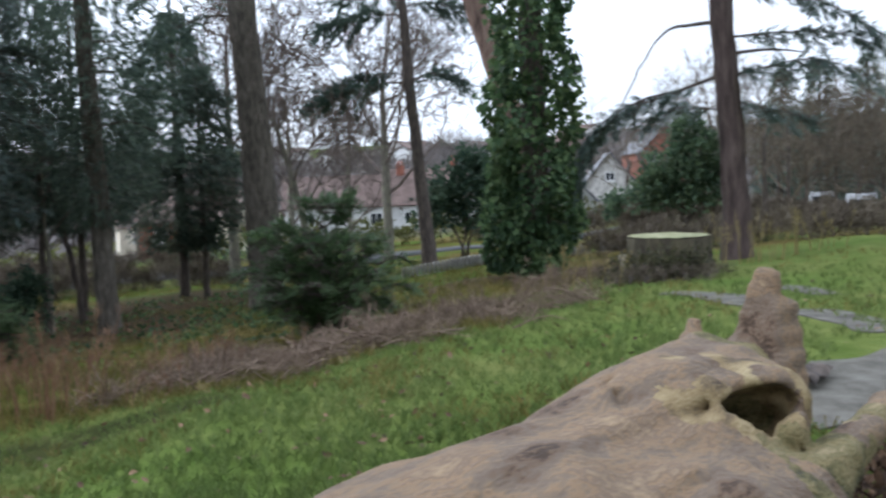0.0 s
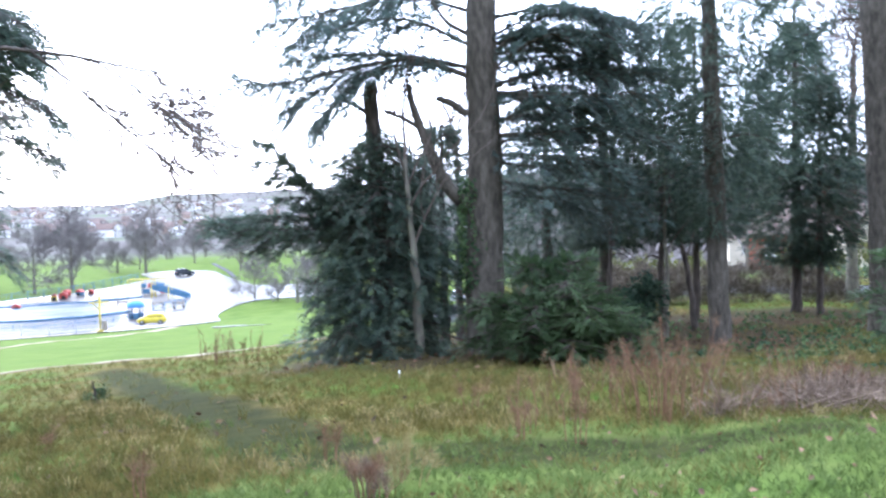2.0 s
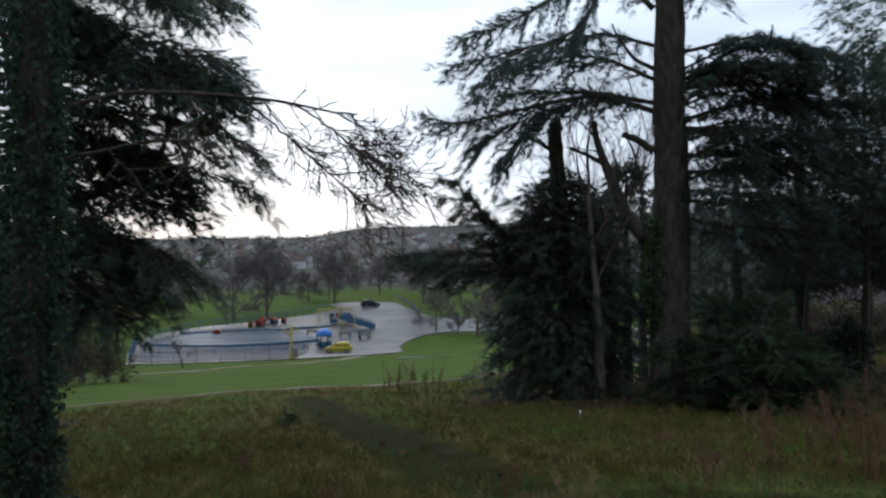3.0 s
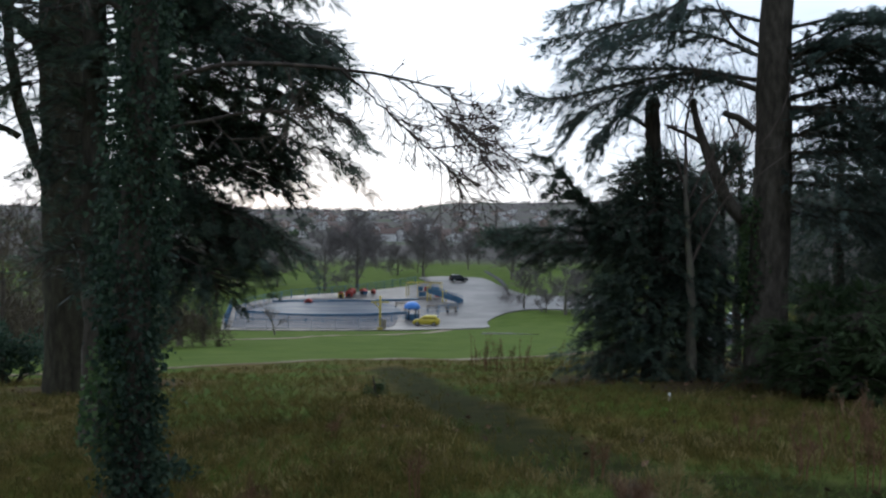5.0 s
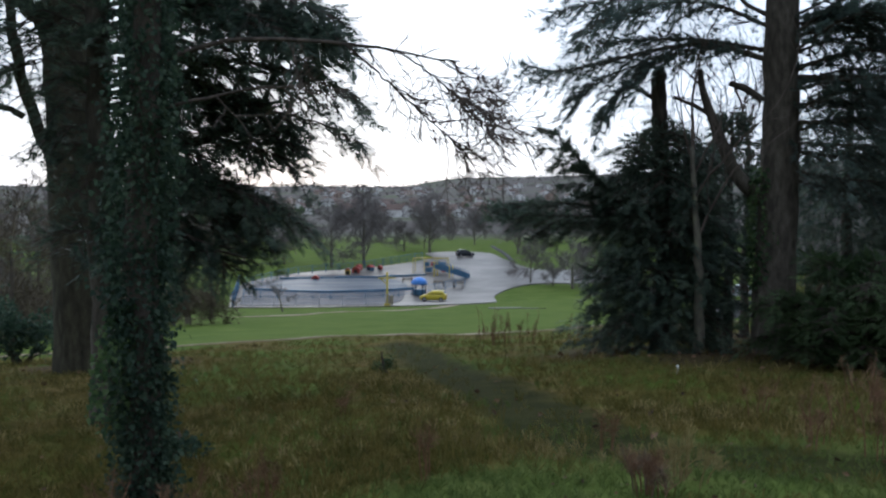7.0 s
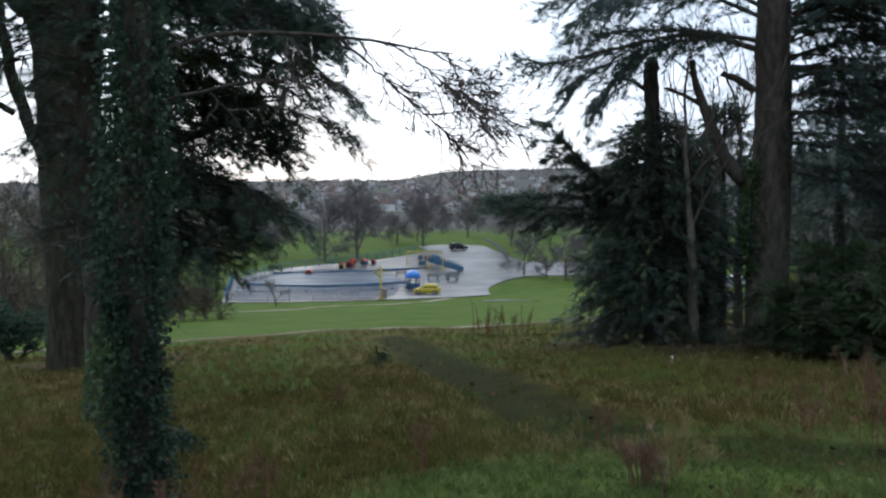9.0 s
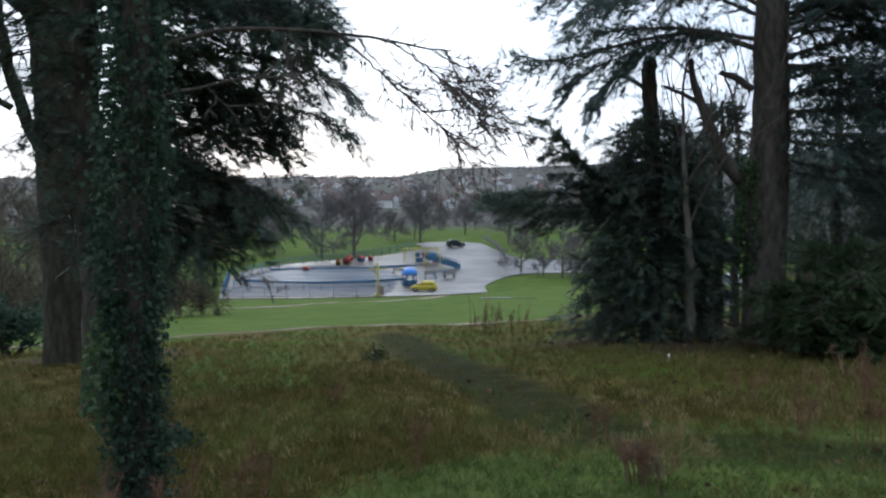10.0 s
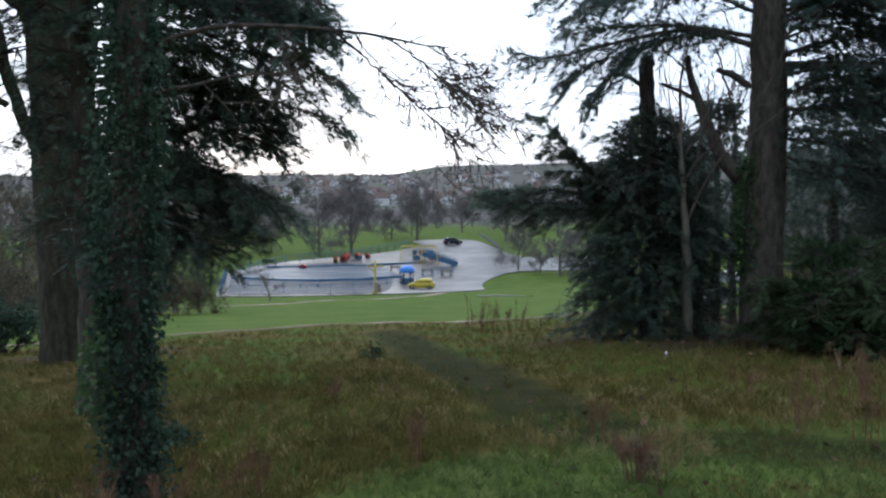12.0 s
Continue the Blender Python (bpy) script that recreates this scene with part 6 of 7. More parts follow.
def hedge(line, width, height, mat, count, size, label, seed, template=LEAF):
    """A clipped hedge along a line, a mass of leaves over a dark core of stems."""
    rng = np.random.default_rng(seed)
    base = np.array([line[0][0], line[0][1], ground(*line[0])])
    t = thing("hedge", base, label, "hedge")
    pts = curve_points(line, 60)
    k = rng.integers(0, 60, count)
    f = rng.uniform(0, 1, count)
    nxt = np.minimum(k + 1, 59)
    p = pts[k] * (1 - f[:, None]) + pts[nxt] * f[:, None]
    a = rng.uniform(0, np.pi, count)
    lump = 1 + 0.25 * np.sin(k * 0.9 + seed) + 0.2 * np.sin(k * 2.3 + seed)
    q = np.column_stack([p + rng.normal(0, 1, (count, 2)) * 0.1, np.zeros(count)])
    d = unit(np.gradient(pts, axis=0))[k]
    side = np.column_stack([d[:, 1], -d[:, 0]])
    q[:, :2] += side * (np.cos(a) * width / 2)[:, None]
    q[:, 2] = ground_np(q[:, 0], q[:, 1]) + np.abs(np.sin(a)) ** 0.6 * height * lump * rng.uniform(0.25, 1.0, count) ** 0.5
    way = np.column_stack([side * np.cos(a)[:, None], np.sin(a)]) + rng.normal(0, 0.6, (count, 3))
    s = Soup()
    scatter(s, *template, q - base, way, size * rng.uniform(0.6, 1.3, count), rng, 0.7)
    part("foliage", s.mesh("foliage", mat, False), None, t)
    for i in range(4, 60, 8):
        x, y = pts[i]
        rod("stem", np.array([x, y, ground(x, y) - 0.1]) - base, np.array([x, y, ground(x, y) + height * 0.7]) - base, 0.04, BARK_DARK, t)
    return t


STUMP_GREEN = leafy("dull_olive_leaves", (0.028, 0.030, 0.014), (0.060, 0.060, 0.028), (0.10, 0.095, 0.048))
HEDGE_GOLD = leafy("golden_hedge_leaves", (0.05, 0.06, 0.02), (0.11, 0.115, 0.035), (0.17, 0.17, 0.06))
hedge([(64, 22), (52, 32), (42, 40), (34, 46)], 1.4, 1.5, HEDGE_GOLD, 7000, 0.30, "yellow-green clipped hedge beyond the park road", 171)
hedge([(31, 47), (26, 52), (22, 60)], 1.4, 1.3, HEDGE_GOLD, 3500, 0.30, "yellow-green clipped hedge beyond the park road", 172)
hedge([(18, 47), (24, 43), (31, 39)], 1.2, 0.9, BROWN_TWIGS, 2600, 0.4, "brown leafless undergrowth along the road verge", 178, TWIGGY)
hedge([(13, 32), (18, 31), (24, 28)], 1.6, 0.7, BROWN_TWIGS, 2200, 0.4, "brown leafless undergrowth beneath the conifers", 179, TWIGGY)
hedge([(30, 40), (33, 38.5), (36, 37)], 0.8, 0.7, LEAF_FAR, 900, 0.2, "low row of clipped box bushes on the verge", 173)
hedge([(70, 14), (58, 24), (48, 33)], 1.6, 1.1, BROWN_TWIGS, 4500, 0.4, "brown leafless hedge beside the road", 174, TWIGGY)
hedge([(30, 9.5), (26, 10.8), (22.5, 11.2)], 1.4, 0.6, BROWN_TWIGS, 900, 0.4, "rough brown undergrowth behind the stump", 175, TWIGGY)
hedge([(14.0, 7.0), (13.5, 6.2), (13.5, 5.5), (14.2, 4.9)], 0.35, 0.16, BROWN_TWIGS, 260, 0.16, "brown dead growth against the old stump", 180, TWIGGY)
hedge([(14.25, 6.75), (13.8, 6.3), (13.72, 5.7), (14.05, 5.2)], 0.2, 0.40, STUMP_GREEN, 1300, 0.075, "low olive-green growth on the flank of the stump", 181)
hedge([(31, 2), (30, 5.5), (26.5, 8.2)], 2.4, 0.7, BROWN_TWIGS, 1100, 0.42, "rough brown undergrowth at the edge of the lawn", 176, TWIGGY)
hedge([(50, 6), (47, 14), (44, 21)], 3.0, 1.0, BROWN_TWIGS, 3600, 0.5, "tall brown thicket of leafless shrubs", 177, TWIGGY)

shrub("round_evergreen", spot(54.8, 38), [(0, 0, 2.3, 1.5, 1.3, 1.5), (0.8, 0, 3.2, 1.0, 1.0, 1.0), (-0.8, 0, 1.8, 1.0, 1.0, 1.1), (0.2, 0, 3.9, 0.7, 0.7, 0.6)], 6000, 0.22, LEAF_HOLLY, "rounded dark evergreen tree beside the road", 181, "tree", turn=-55)
shrub("round_evergreen", spot(67.8, 44), [(0, 0, 2.0, 1.7, 1.4, 1.7), (0.8, 0, 3.4, 1.2, 1.1, 1.2), (-0.9, 0, 1.5, 1.2, 1.0, 1.2), (0.3, 0, 4.5, 0.7, 0.7, 0.8), (1.5, 0, 1.8, 1.0, 1.0, 1.5)], 8000, 0.24, LEAF_FAR, "full green evergreen tree near the houses", 182, "tree", turn=-68)
shrub("round_evergreen", spot(65.2, 50), [(0, 0, 1.0, 1.6, 1.2, 1.0), (1.4, 0, 0.8, 1.3, 1.0, 0.9)], 3500, 0.24, LEAF_FAR, "low green evergreen bush near the houses", 183, "shrub", turn=-65)
for i, (b, r, h) in enumerate(((72.6, 44, 7.0), (73.9, 50, 8), (74.8, 66, 10), (76.4, 68, 10.5), (79.6, 50, 8.0), (81.5, 50, 9.0), (73.3, 68, 10.0), (77.6, 66, 10.5), (78.8, 70, 11), (80, 66, 11), (69.5, 52, 9), (70.6, 60, 11), (64.6, 74, 8), (62.6, 96, 11), (67, 90, 12))):
    bare_tree(spot(b, r), -b, h, 0.12, "brown leafless tree in the thicket by the parked vans" if b > 69 else "brown leafless tree among the houses", 191 + i, depth=4, fork=5, first=0.10, spread=0.9, twig=0.011, mat=BARK_DARK, twig_mat=BROWN_TWIGS, group="thicket trees")
for i, (b, r, h) in enumerate(((75.5, 74, 12), (78.0, 80, 13.5), (80.5, 76, 12.5), (73.4, 84, 12), (83.5, 78, 13))):
    dense_conifer(b, r, h, 0.2, [(1.5, 1.5), (h * 0.4, 2.2), (h * 0.75, 1.3), (h, 0.2)], 1500, "tall dark conifer behind the thicket", 211 + i, size=1.1)


# ---- vehicles ----


def wheel(parent, x, y, r=0.31, w=0.2):
    for name, rr, ww, mat, bev in (("wheel", r, w, DARK_MATT, 0.04),):
        bm = bmesh.new()
        bmesh.ops.create_cone(bm, cap_ends=True, segments=20, radius1=rr, radius2=rr, depth=ww, matrix=Matrix.Translation((x, y, r)) @ Matrix.Rotation(math.pi / 2, 4, "X"))
        bmesh.ops.bevel(bm, geom=[e for e in bm.edges if len(e.link_faces) == 2 and e.calc_face_angle() > 1], offset=bev, segments=2, affect="EDGES")
        t = part(name, bm, mat, parent, "black tyre")
    bm = bmesh.new()
    bmesh.ops.create_cone(bm, cap_ends=True, segments=16, radius1=r * 0.6, radius2=r * 0.5, depth=w + 0.02, matrix=Matrix.Translation((x, y, r)) @ Matrix.Rotation(math.pi / 2, 4, "X"))
    part("rim", bm, CHROME, t, "silver wheel rim")


def hull(name, sections, mat, parent, label=""):
    """A shell through cross-sections: rows of (x, half width, bottom, top, tuck of the top)."""
    s = Soup()
    rows = []
    for x, hw, z0, z1, tuck in sections:
        rows.append([(x, -hw * 0.94, z0), (x, -hw, z0 + (z1 - z0) * 0.3), (x, -hw, z0 + (z1 - z0) * 0.7), (x, -hw * tuck, z1), (x, hw * tuck, z1), (x, hw, z0 + (z1 - z0) * 0.7), (x, hw, z0 + (z1 - z0) * 0.3), (x, hw * 0.94, z0)])
    v = np.array(rows)
    n, m = v.shape[:2]
    i, j = np.meshgrid(np.arange(n - 1), np.arange(m), indexing="ij")
    k = (j + 1) % m
    s.add(v.reshape(-1, 3), np.stack([i * m + j, i * m + k, (i + 1) * m + k, (i + 1) * m + j], -1).reshape(-1, 4))
    for r in (0, n - 1):
        b = r * m
        ends = [(b, b + 1, b + 6, b + 7), (b + 1, b + 2, b + 5, b + 6), (b + 2, b + 3, b + 4, b + 5)]
        s.q.append(np.array(ends if r else [e[::-1] for e in ends]))
    me = s.mesh(name, mat)
    bm = bmesh.new()
    bm.from_mesh(me)
    bmesh.ops.recalc_face_normals(bm, faces=bm.faces[:])
    return part(name, bm, mat, parent, label)


def car(where, turn, mat, label, name="car"):
    t = thing(name, where, label, "car", turn=turn)
    hull("body", [(-1.8, 0.72, 0.30, 0.72, 0.92), (-1.72, 0.80, 0.22, 0.92, 0.94), (-0.9, 0.84, 0.2, 0.95, 0.95), (0.3, 0.84, 0.2, 0.93, 0.95), (1.0, 0.82, 0.2, 0.88, 0.93), (1.65, 0.78, 0.22, 0.74, 0.9), (1.85, 0.66, 0.32, 0.62, 0.9)], mat, t)
    cabin = hull("cabin", [(-1.66, 0.70, 0.92, 1.05, 0.95), (-1.35, 0.72, 0.92, 1.40, 0.80), (-0.6, 0.74, 0.93, 1.47, 0.80), (0.15, 0.74, 0.92, 1.43, 0.80), (0.95, 0.72, 0.88, 0.96, 0.95)], mat, t)
    for sg in (-1, 1):
        s = Soup()
        y = sg * 0.742
        s.add([(-1.3, y, 0.99), (-0.4, y, 0.99), (-0.4, y * 0.86, 1.36), (-1.18, y * 0.86, 1.34), (-1.3, y * 0.99, 0.985), (-0.4, y * 0.99, 0.985), (-0.4, y * 0.85, 1.355), (-1.18, y * 0.85, 1.335)], [(0, 1, 2, 3), (7, 6, 5, 4), (0, 4, 5, 1), (1, 5, 6, 2), (2, 6, 7, 3), (3, 7, 4, 0)])
        s.add([(-0.32, y, 0.99), (0.62, y, 0.99), (0.16, y * 0.86, 1.34), (-0.32, y * 0.86, 1.36), (-0.32, y * 0.99, 0.985), (0.62, y * 0.99, 0.985), (0.16, y * 0.85, 1.335), (-0.32, y * 0.85, 1.355)], [(0, 1, 2, 3), (7, 6, 5, 4), (0, 4, 5, 1), (1, 5, 6, 2), (2, 6, 7, 3), (3, 7, 4, 0)])
        part("side_window", s.mesh("side_window", GLASS_DARK, False), None, cabin, "dark car glass")
        for x in (-1.15, 1.15):
            wheel(t, x, sg * 0.74)
        block("headlight", (1.70, 1.80, sg * 0.60 - 0.12, sg * 0.60 + 0.12, 0.60, 0.70), CHROME, t, "clear headlight", 0.02)
        block("tail_light", (-1.80, -1.72, sg * 0.66 - 0.08, sg * 0.66 + 0.08, 0.66, 0.86), LAMP_RED, t, "red tail light", 0.02)
        block("door_mirror", (0.55, 0.70, sg * 0.90 - 0.08, sg * 0.90 + 0.08, 0.95, 1.07), mat, t, "", 0.03)
    block("windscreen", (-0.42, 0.42, -0.58, 0.58, -0.01, 0.01), GLASS_DARK, cabin, "sloping windscreen", at=Matrix.Translation((0.57, 0, 1.21)) @ Matrix.Rotation(radians(30), 4, "Y"))
    block("rear_window", (-0.18, 0.18, -0.55, 0.55, -0.01, 0.01), GLASS_DARK, cabin, "rear window", at=Matrix.Translation((-1.53, 0, 1.24)) @ Matrix.Rotation(radians(-48), 4, "Y"))
    return t


def on_lot(bearing, reach):
    return spot(bearing, reach, 0.13)


car(on_lot(-1.35, 126), 172, CAR_YELLOW, "bright yellow hatchback parked on the wet yard")
car(on_lot(0.6, 185), 20, CAR_DARK, "dark car parked at the far edge of the car park")
for b, r, tn in ((17.4, 108, 60), (18.3, 104, 60)):
    car(spot(b, r, 0.06), tn, VAN_WHITE, "pale car parked on the road below the trees")


def van(where, turn, label):
    t = thing("van", where, label, "van", turn=turn)
    hull("body", [(-2.5, 0.92, 0.35, 2.1, 0.9), (-2.4, 0.97, 0.28, 2.25, 0.9), (1.2, 0.97, 0.28, 2.25, 0.9), (1.75, 0.96, 0.28, 1.55, 0.92), (2.35, 0.92, 0.30, 1.1, 0.92), (2.5, 0.82, 0.38, 0.95, 0.92)], VAN_WHITE, t)
    block("windscreen", (-0.42, 0.42, -0.78, 0.78, -0.01, 0.012), GLASS_DARK, t, "van windscreen", at=Matrix.Translation((1.49, 0, 1.93)) @ Matrix.Rotation(radians(52), 4, "Y"))
    block("rear_window", (-2.53, -2.49, -0.7, 0.7, 1.35, 1.95), GLASS_DARK, t, "dark rear window", 0.01)
    for sg in (-1, 1):
        block("side_window", (0.4, 1.2, sg * 0.972 - 0.012, sg * 0.972 + 0.012, 1.35, 1.9), GLASS_DARK, t, "dark side window", 0.005)
        block("tail_light", (-2.54, -2.48, sg * 0.85 - 0.06, sg * 0.85 + 0.06, 0.9, 1.3), LAMP_RED, t, "red tail light", 0.01)
        for x in (-1.6, 1.6):
            wheel(t, x, sg * 0.82, 0.34, 0.24)


van(spot(77.7, 66, 0.05), 12, "white van parked beyond the undergrowth")
van(spot(75.7, 74, 0.05), 14, "white van parked beyond the undergrowth")

# ---- the play yard in the valley ----


def fence(line, height, mat, label, gap=2.4, rails=(0.25, 0.95), lift=0.12, bars=True):
    """A painted metal fence: posts, rails and thin bars along a line."""
    base = Vector((line[0][0], line[0][1], ground(*line[0]) + lift))
    t = thing("fence", base, label, "fence")
    total = sum(math.dist(a, b) for a, b in zip(line, line[1:]))
    n = max(2, int(total / gap) + 1)
    u = np.linspace(0, 1, n)
    cum = np.concatenate([[0], np.cumsum([math.dist(a, b) for a, b in zip(line, line[1:])])]) / total
    xs, ys = np.interp(u, cum, [p[0] for p in line]), np.interp(u, cum, [p[1] for p in line])
    feet = [Vector((x, y, ground(x, y) + lift)) - base for x, y in zip(xs, ys)]
    for f in feet:
        rod("post", f, f + Vector((0, 0, height)), 0.06, mat, t)
    for f, g in zip(feet, feet[1:]):
        for h in rails:
            up = Vector((0, 0, h * height))
            rod("rail", f + up, g + up, 0.03, mat, t, sides=6)
        if bars:
            s = Soup()
            for k in range(1, 9):
                p = f.lerp(g, k / 9)
                tube(s, np.array([p + Vector((0, 0, rails[0] * height)), p + Vector((0, 0, rails[-1] * height))]), [0.016, 0.016], 4)
            part("bar_infill", s.mesh("bar_infill", mat), None, t, kind="stuff")
    return t


sheet("pool_floor", np.array([(-30, 127), (-26, 115), (-14, 111.5), (-9, 113), (-7.5, 128), (-8, 140), (-12, 152), (-20, 156), (-28, 153), (-32, 142)], float), PALE_BLUE, "pale blue paddling pool floor, wet and shallow", "pool", 0.20, 0.2)
sheet("pool_floor", np.array([(-30.5, 140.5), (-25, 137.6), (-19, 136.6), (-12, 137.6), (-7.5, 141), (-9, 148), (-13, 151), (-20, 151), (-27, 150)], float), POOL_BLUE, "deep blue painted basin of the paddling pool", "pool", 0.25, 0.2)
fence([(-27.6, 112.6), (-20, 110.2), (-12, 108.8), (-8, 110.6)], 1.4, GREY_STEEL, "thin grey steel fence along the yard", gap=2.6)
fence([(-27.6, 112.8), (-30.5, 126), (-33.4, 141)], 1.9, BLUE, "blue metal fence at the corner of the yard", gap=2.0)
fence([(-33, 142), (-27.5, 156), (-16, 164.5), (-6.5, 180)], 1.5, BLUE, "blue metal fence behind the paddling pool", gap=2.6)
fence([(-30, 129), (-18, 128), (-8.5, 131), (-3, 137), (1.5, 143)], 1.3, BLUE, "low blue railing round the paddling pool", gap=2.4)


def low_kerb(line, w, h, mat, label):
    base = Vector((line[0][0], line[0][1], ground(*line[0])))
    t = thing("pool_wall", base, label, "low wall")
    for a, b in zip(line, line[1:]):
        ln, yaw = math.dist(a, b), math.atan2(b[1] - a[1], b[0] - a[0])
        z = (ground(*a) + ground(*b)) / 2
        bm = bmesh.new()
        box(bm, 0, ln, -w / 2, w / 2, -0.3, h, 0.04)
        bm.transform(Matrix.Translation(Vector((a[0], a[1], z)) - base) @ Matrix.Rotation(yaw, 4, "Z"))
        part("segment", bm, mat, t)


low_kerb([(-32, 139), (-26, 136.5), (-19, 135.5), (-12, 136.5), (-6, 140)], 0.4, 0.45, BLUE, "low blue painted wall across the paddling pool")
low_kerb([(-29, 151), (-20, 152), (-12, 153), (-5, 156)], 0.4, 0.4, BLUE, "low blue painted wall at the back of the pool")


def sign_mast(where):
    t = thing("yellow_mast", where, "tall yellow painted mast with a cross arm", "post")
    rod("pole", (0, 0, -0.1), (0, 0, 4.0), 0.13, YELLOW, t, sides=12)
    rod("arm", (-1.1, 0, 3.3), (1.0, 0, 3.35), 0.08, YELLOW, t)
    rod("brace", (-0.8, 0, 3.3), (0, 0, 2.5), 0.07, YELLOW, t)
    block("foot", (-0.35, 0.35, -0.35, 0.35, -0.1, 0.25), YELLOW, t, "", 0.05)
    block("box", (0.25, 0.75, -0.2, 0.2, 0.1, 1.2), WOOD_POST, t, "small dark cabinet beside the mast", 0.03)


sign_mast(on_lot(-4.25, 111))


def kiosk(where):
    t = thing("play_kiosk", where, "round blue canopied play hut on dark legs", "play hut")
    bm = bmesh.new()
    prof = [(1.12, 1.55), (1.2, 1.75), (1.05, 2.15), (0.7, 2.45), (0.25, 2.6)]
    rings = [[bm.verts.new((r * math.cos(a), r * math.sin(a), z)) for a in np.linspace(0, 2 * np.pi, 16, endpoint=False)] for r, z in prof]
    for lo, hi in zip(rings, rings[1:]):
        for i in range(16):
            bm.faces.new((lo[i], lo[(i + 1) % 16], hi[(i + 1) % 16], hi[i]))
    bm.faces.new(rings[-1])
    bm.faces.new(rings[0][::-1])
    part("canopy", bm, SKY_BLUE, t, "bright blue domed canopy")
    for i in range(6):
        a = i * math.pi / 3
        rod("leg", (0.95 * math.cos(a), 0.95 * math.sin(a), -0.05), (0.95 * math.cos(a), 0.95 * math.sin(a), 1.6), 0.06, DARK_MATT, t)
    bm = bmesh.new()
    bmesh.ops.create_cone(bm, cap_ends=True, segments=12, radius1=0.9, radius2=0.9, depth=0.8, matrix=Matrix.Translation((0, 0, 0.38)))
    part("counter", bm, BLUE, t, "dark blue round base")


kiosk(on_lot(-2.25, 134))


def climbing_frame(where, turn):
    t = thing("climbing_frame", where, "yellow and blue climbing frame with a slide", "climbing frame", turn=turn)
    for x, y in itertools.product((-3.2, -1.0, 1.2, 3.4), (-1.2, 1.2)):
        rod("post", (x, y, -0.1), (x, y, 2.9), 0.06, YELLOW, t)
    for y in (-1.2, 1.2):
        rod("top_rail", (-3.2, y, 2.85), (3.4, y, 2.85), 0.055, YELLOW, t)
    for x in (-3.2, 3.4):
        rod("cross_rail", (x, -1.2, 2.85), (x, 1.2, 2.85), 0.055, YELLOW, t)
    block("deck", (-1.0, 3.4, -1.2, 1.2, 1.1, 1.22), WOOD_POST, t, "timber deck", 0.02)
    for x0, mat in ((-0.9, BLUE), (0.3, RED), (1.3, BLUE), (2.3, BLUE)):
        block("panel", (x0, x0 + 0.9, -1.28, -1.20, 1.25, 2.1), mat, t, "painted side panel", 0.02)
    block("panel", (2.4, 3.4, -1.28, -1.2, 0.1, 1.1), RED, t, "red painted panel", 0.02)
    block("panel", (-0.8, 0.6, -1.28, -1.2, 0.1, 1.0), BLUE, t, "blue painted panel", 0.02)
    for k in range(5):
        rod("rung", (-3.2 + 0.5 * k, -1.2, 2.85), (-3.2 + 0.5 * k, 1.2, 2.85), 0.05, YELLOW, t)
    t.scale = (0.9, 0.9, 0.85)


climbing_frame(on_lot(-1.55, 160), -8)


def slide(where, turn):
    t = thing("blue_ramp", where, "long sloping blue play ramp with panelled sides", "slide", turn=turn)
    for sg in (-1, 1):
        s = Soup()
        y = 0.8 * sg
        s.add([(-2.6, y - 0.05, 1.75), (2.6, y - 0.05, -0.02), (2.6, y - 0.05, 0.75), (-2.6, y - 0.05, 2.7), (-2.6, y + 0.05, 1.75), (2.6, y + 0.05, -0.02), (2.6, y + 0.05, 0.75), (-2.6, y + 0.05, 2.7)],
              [(0, 1, 2, 3), (7, 6, 5, 4), (0, 4, 5, 1), (1, 5, 6, 2), (2, 6, 7, 3), (3, 7, 4, 0)])
        part("side_panel", s.mesh("side_panel", BLUE, False), None, t)
        rod("handrail", (-2.6, y, 3.1), (2.6, y, 1.1), 0.06, BLUE, t)
    s = Soup()
    s.add([(-2.6, -0.8, 1.9), (2.6, -0.8, 0.1), (2.6, 0.8, 0.1), (-2.6, 0.8, 1.9), (-2.6, -0.8, 1.8), (2.6, -0.8, 0.0), (2.6, 0.8, 0.0), (-2.6, 0.8, 1.8)], [(3, 2, 1, 0), (4, 5, 6, 7), (0, 1, 5, 4), (2, 3, 7, 6), (1, 2, 6, 5), (0, 4, 7, 3)])
    part("bed", s.mesh("bed", BLUE, False), None, t, "blue slide bed")
    for x in (-2.4, 0):
        for y in (-0.8, 0.8):
            rod("post", (x, y, -0.1), (x, y, 3.1 if x < -1 else 2.2), 0.09, YELLOW, t)
    t.scale = (1.2, 0.8, 0.85)


slide(on_lot(-0.25, 153), -25)


def spring_toy(where, mat, w, h, label, turn=0):
    t = thing("play_house", where, label, "play house", turn=turn)
    block("body", (-w / 2, w / 2, -w / 3, w / 3, 0, h), mat, t, "", 0.06)
    bm = bmesh.new()
    a = [bm.verts.new(p) for p in ((-w * 0.6, -w * 0.4, h), (w * 0.6, -w * 0.4, h), (0, -w * 0.4, h + w * 0.35))]
    b = [bm.verts.new(p) for p in ((-w * 0.6, w * 0.4, h), (w * 0.6, w * 0.4, h), (0, w * 0.4, h + w * 0.35))]
    bm.faces.new(a), bm.faces.new(b[::-1])
    for i in range(3):
        bm.faces.new((a[(i + 1) % 3], a[i], b[i], b[(i + 1) % 3]))
    bmesh.ops.recalc_face_normals(bm, faces=bm.faces[:])
    part("roof", bm, RED, t, "red pitched roof")
    block("doorway", (-0.3, 0.3, -w / 3 - 0.03, -w / 3 + 0.01, 0.02, h * 0.75), DARK_MATT, t, "dark door opening")


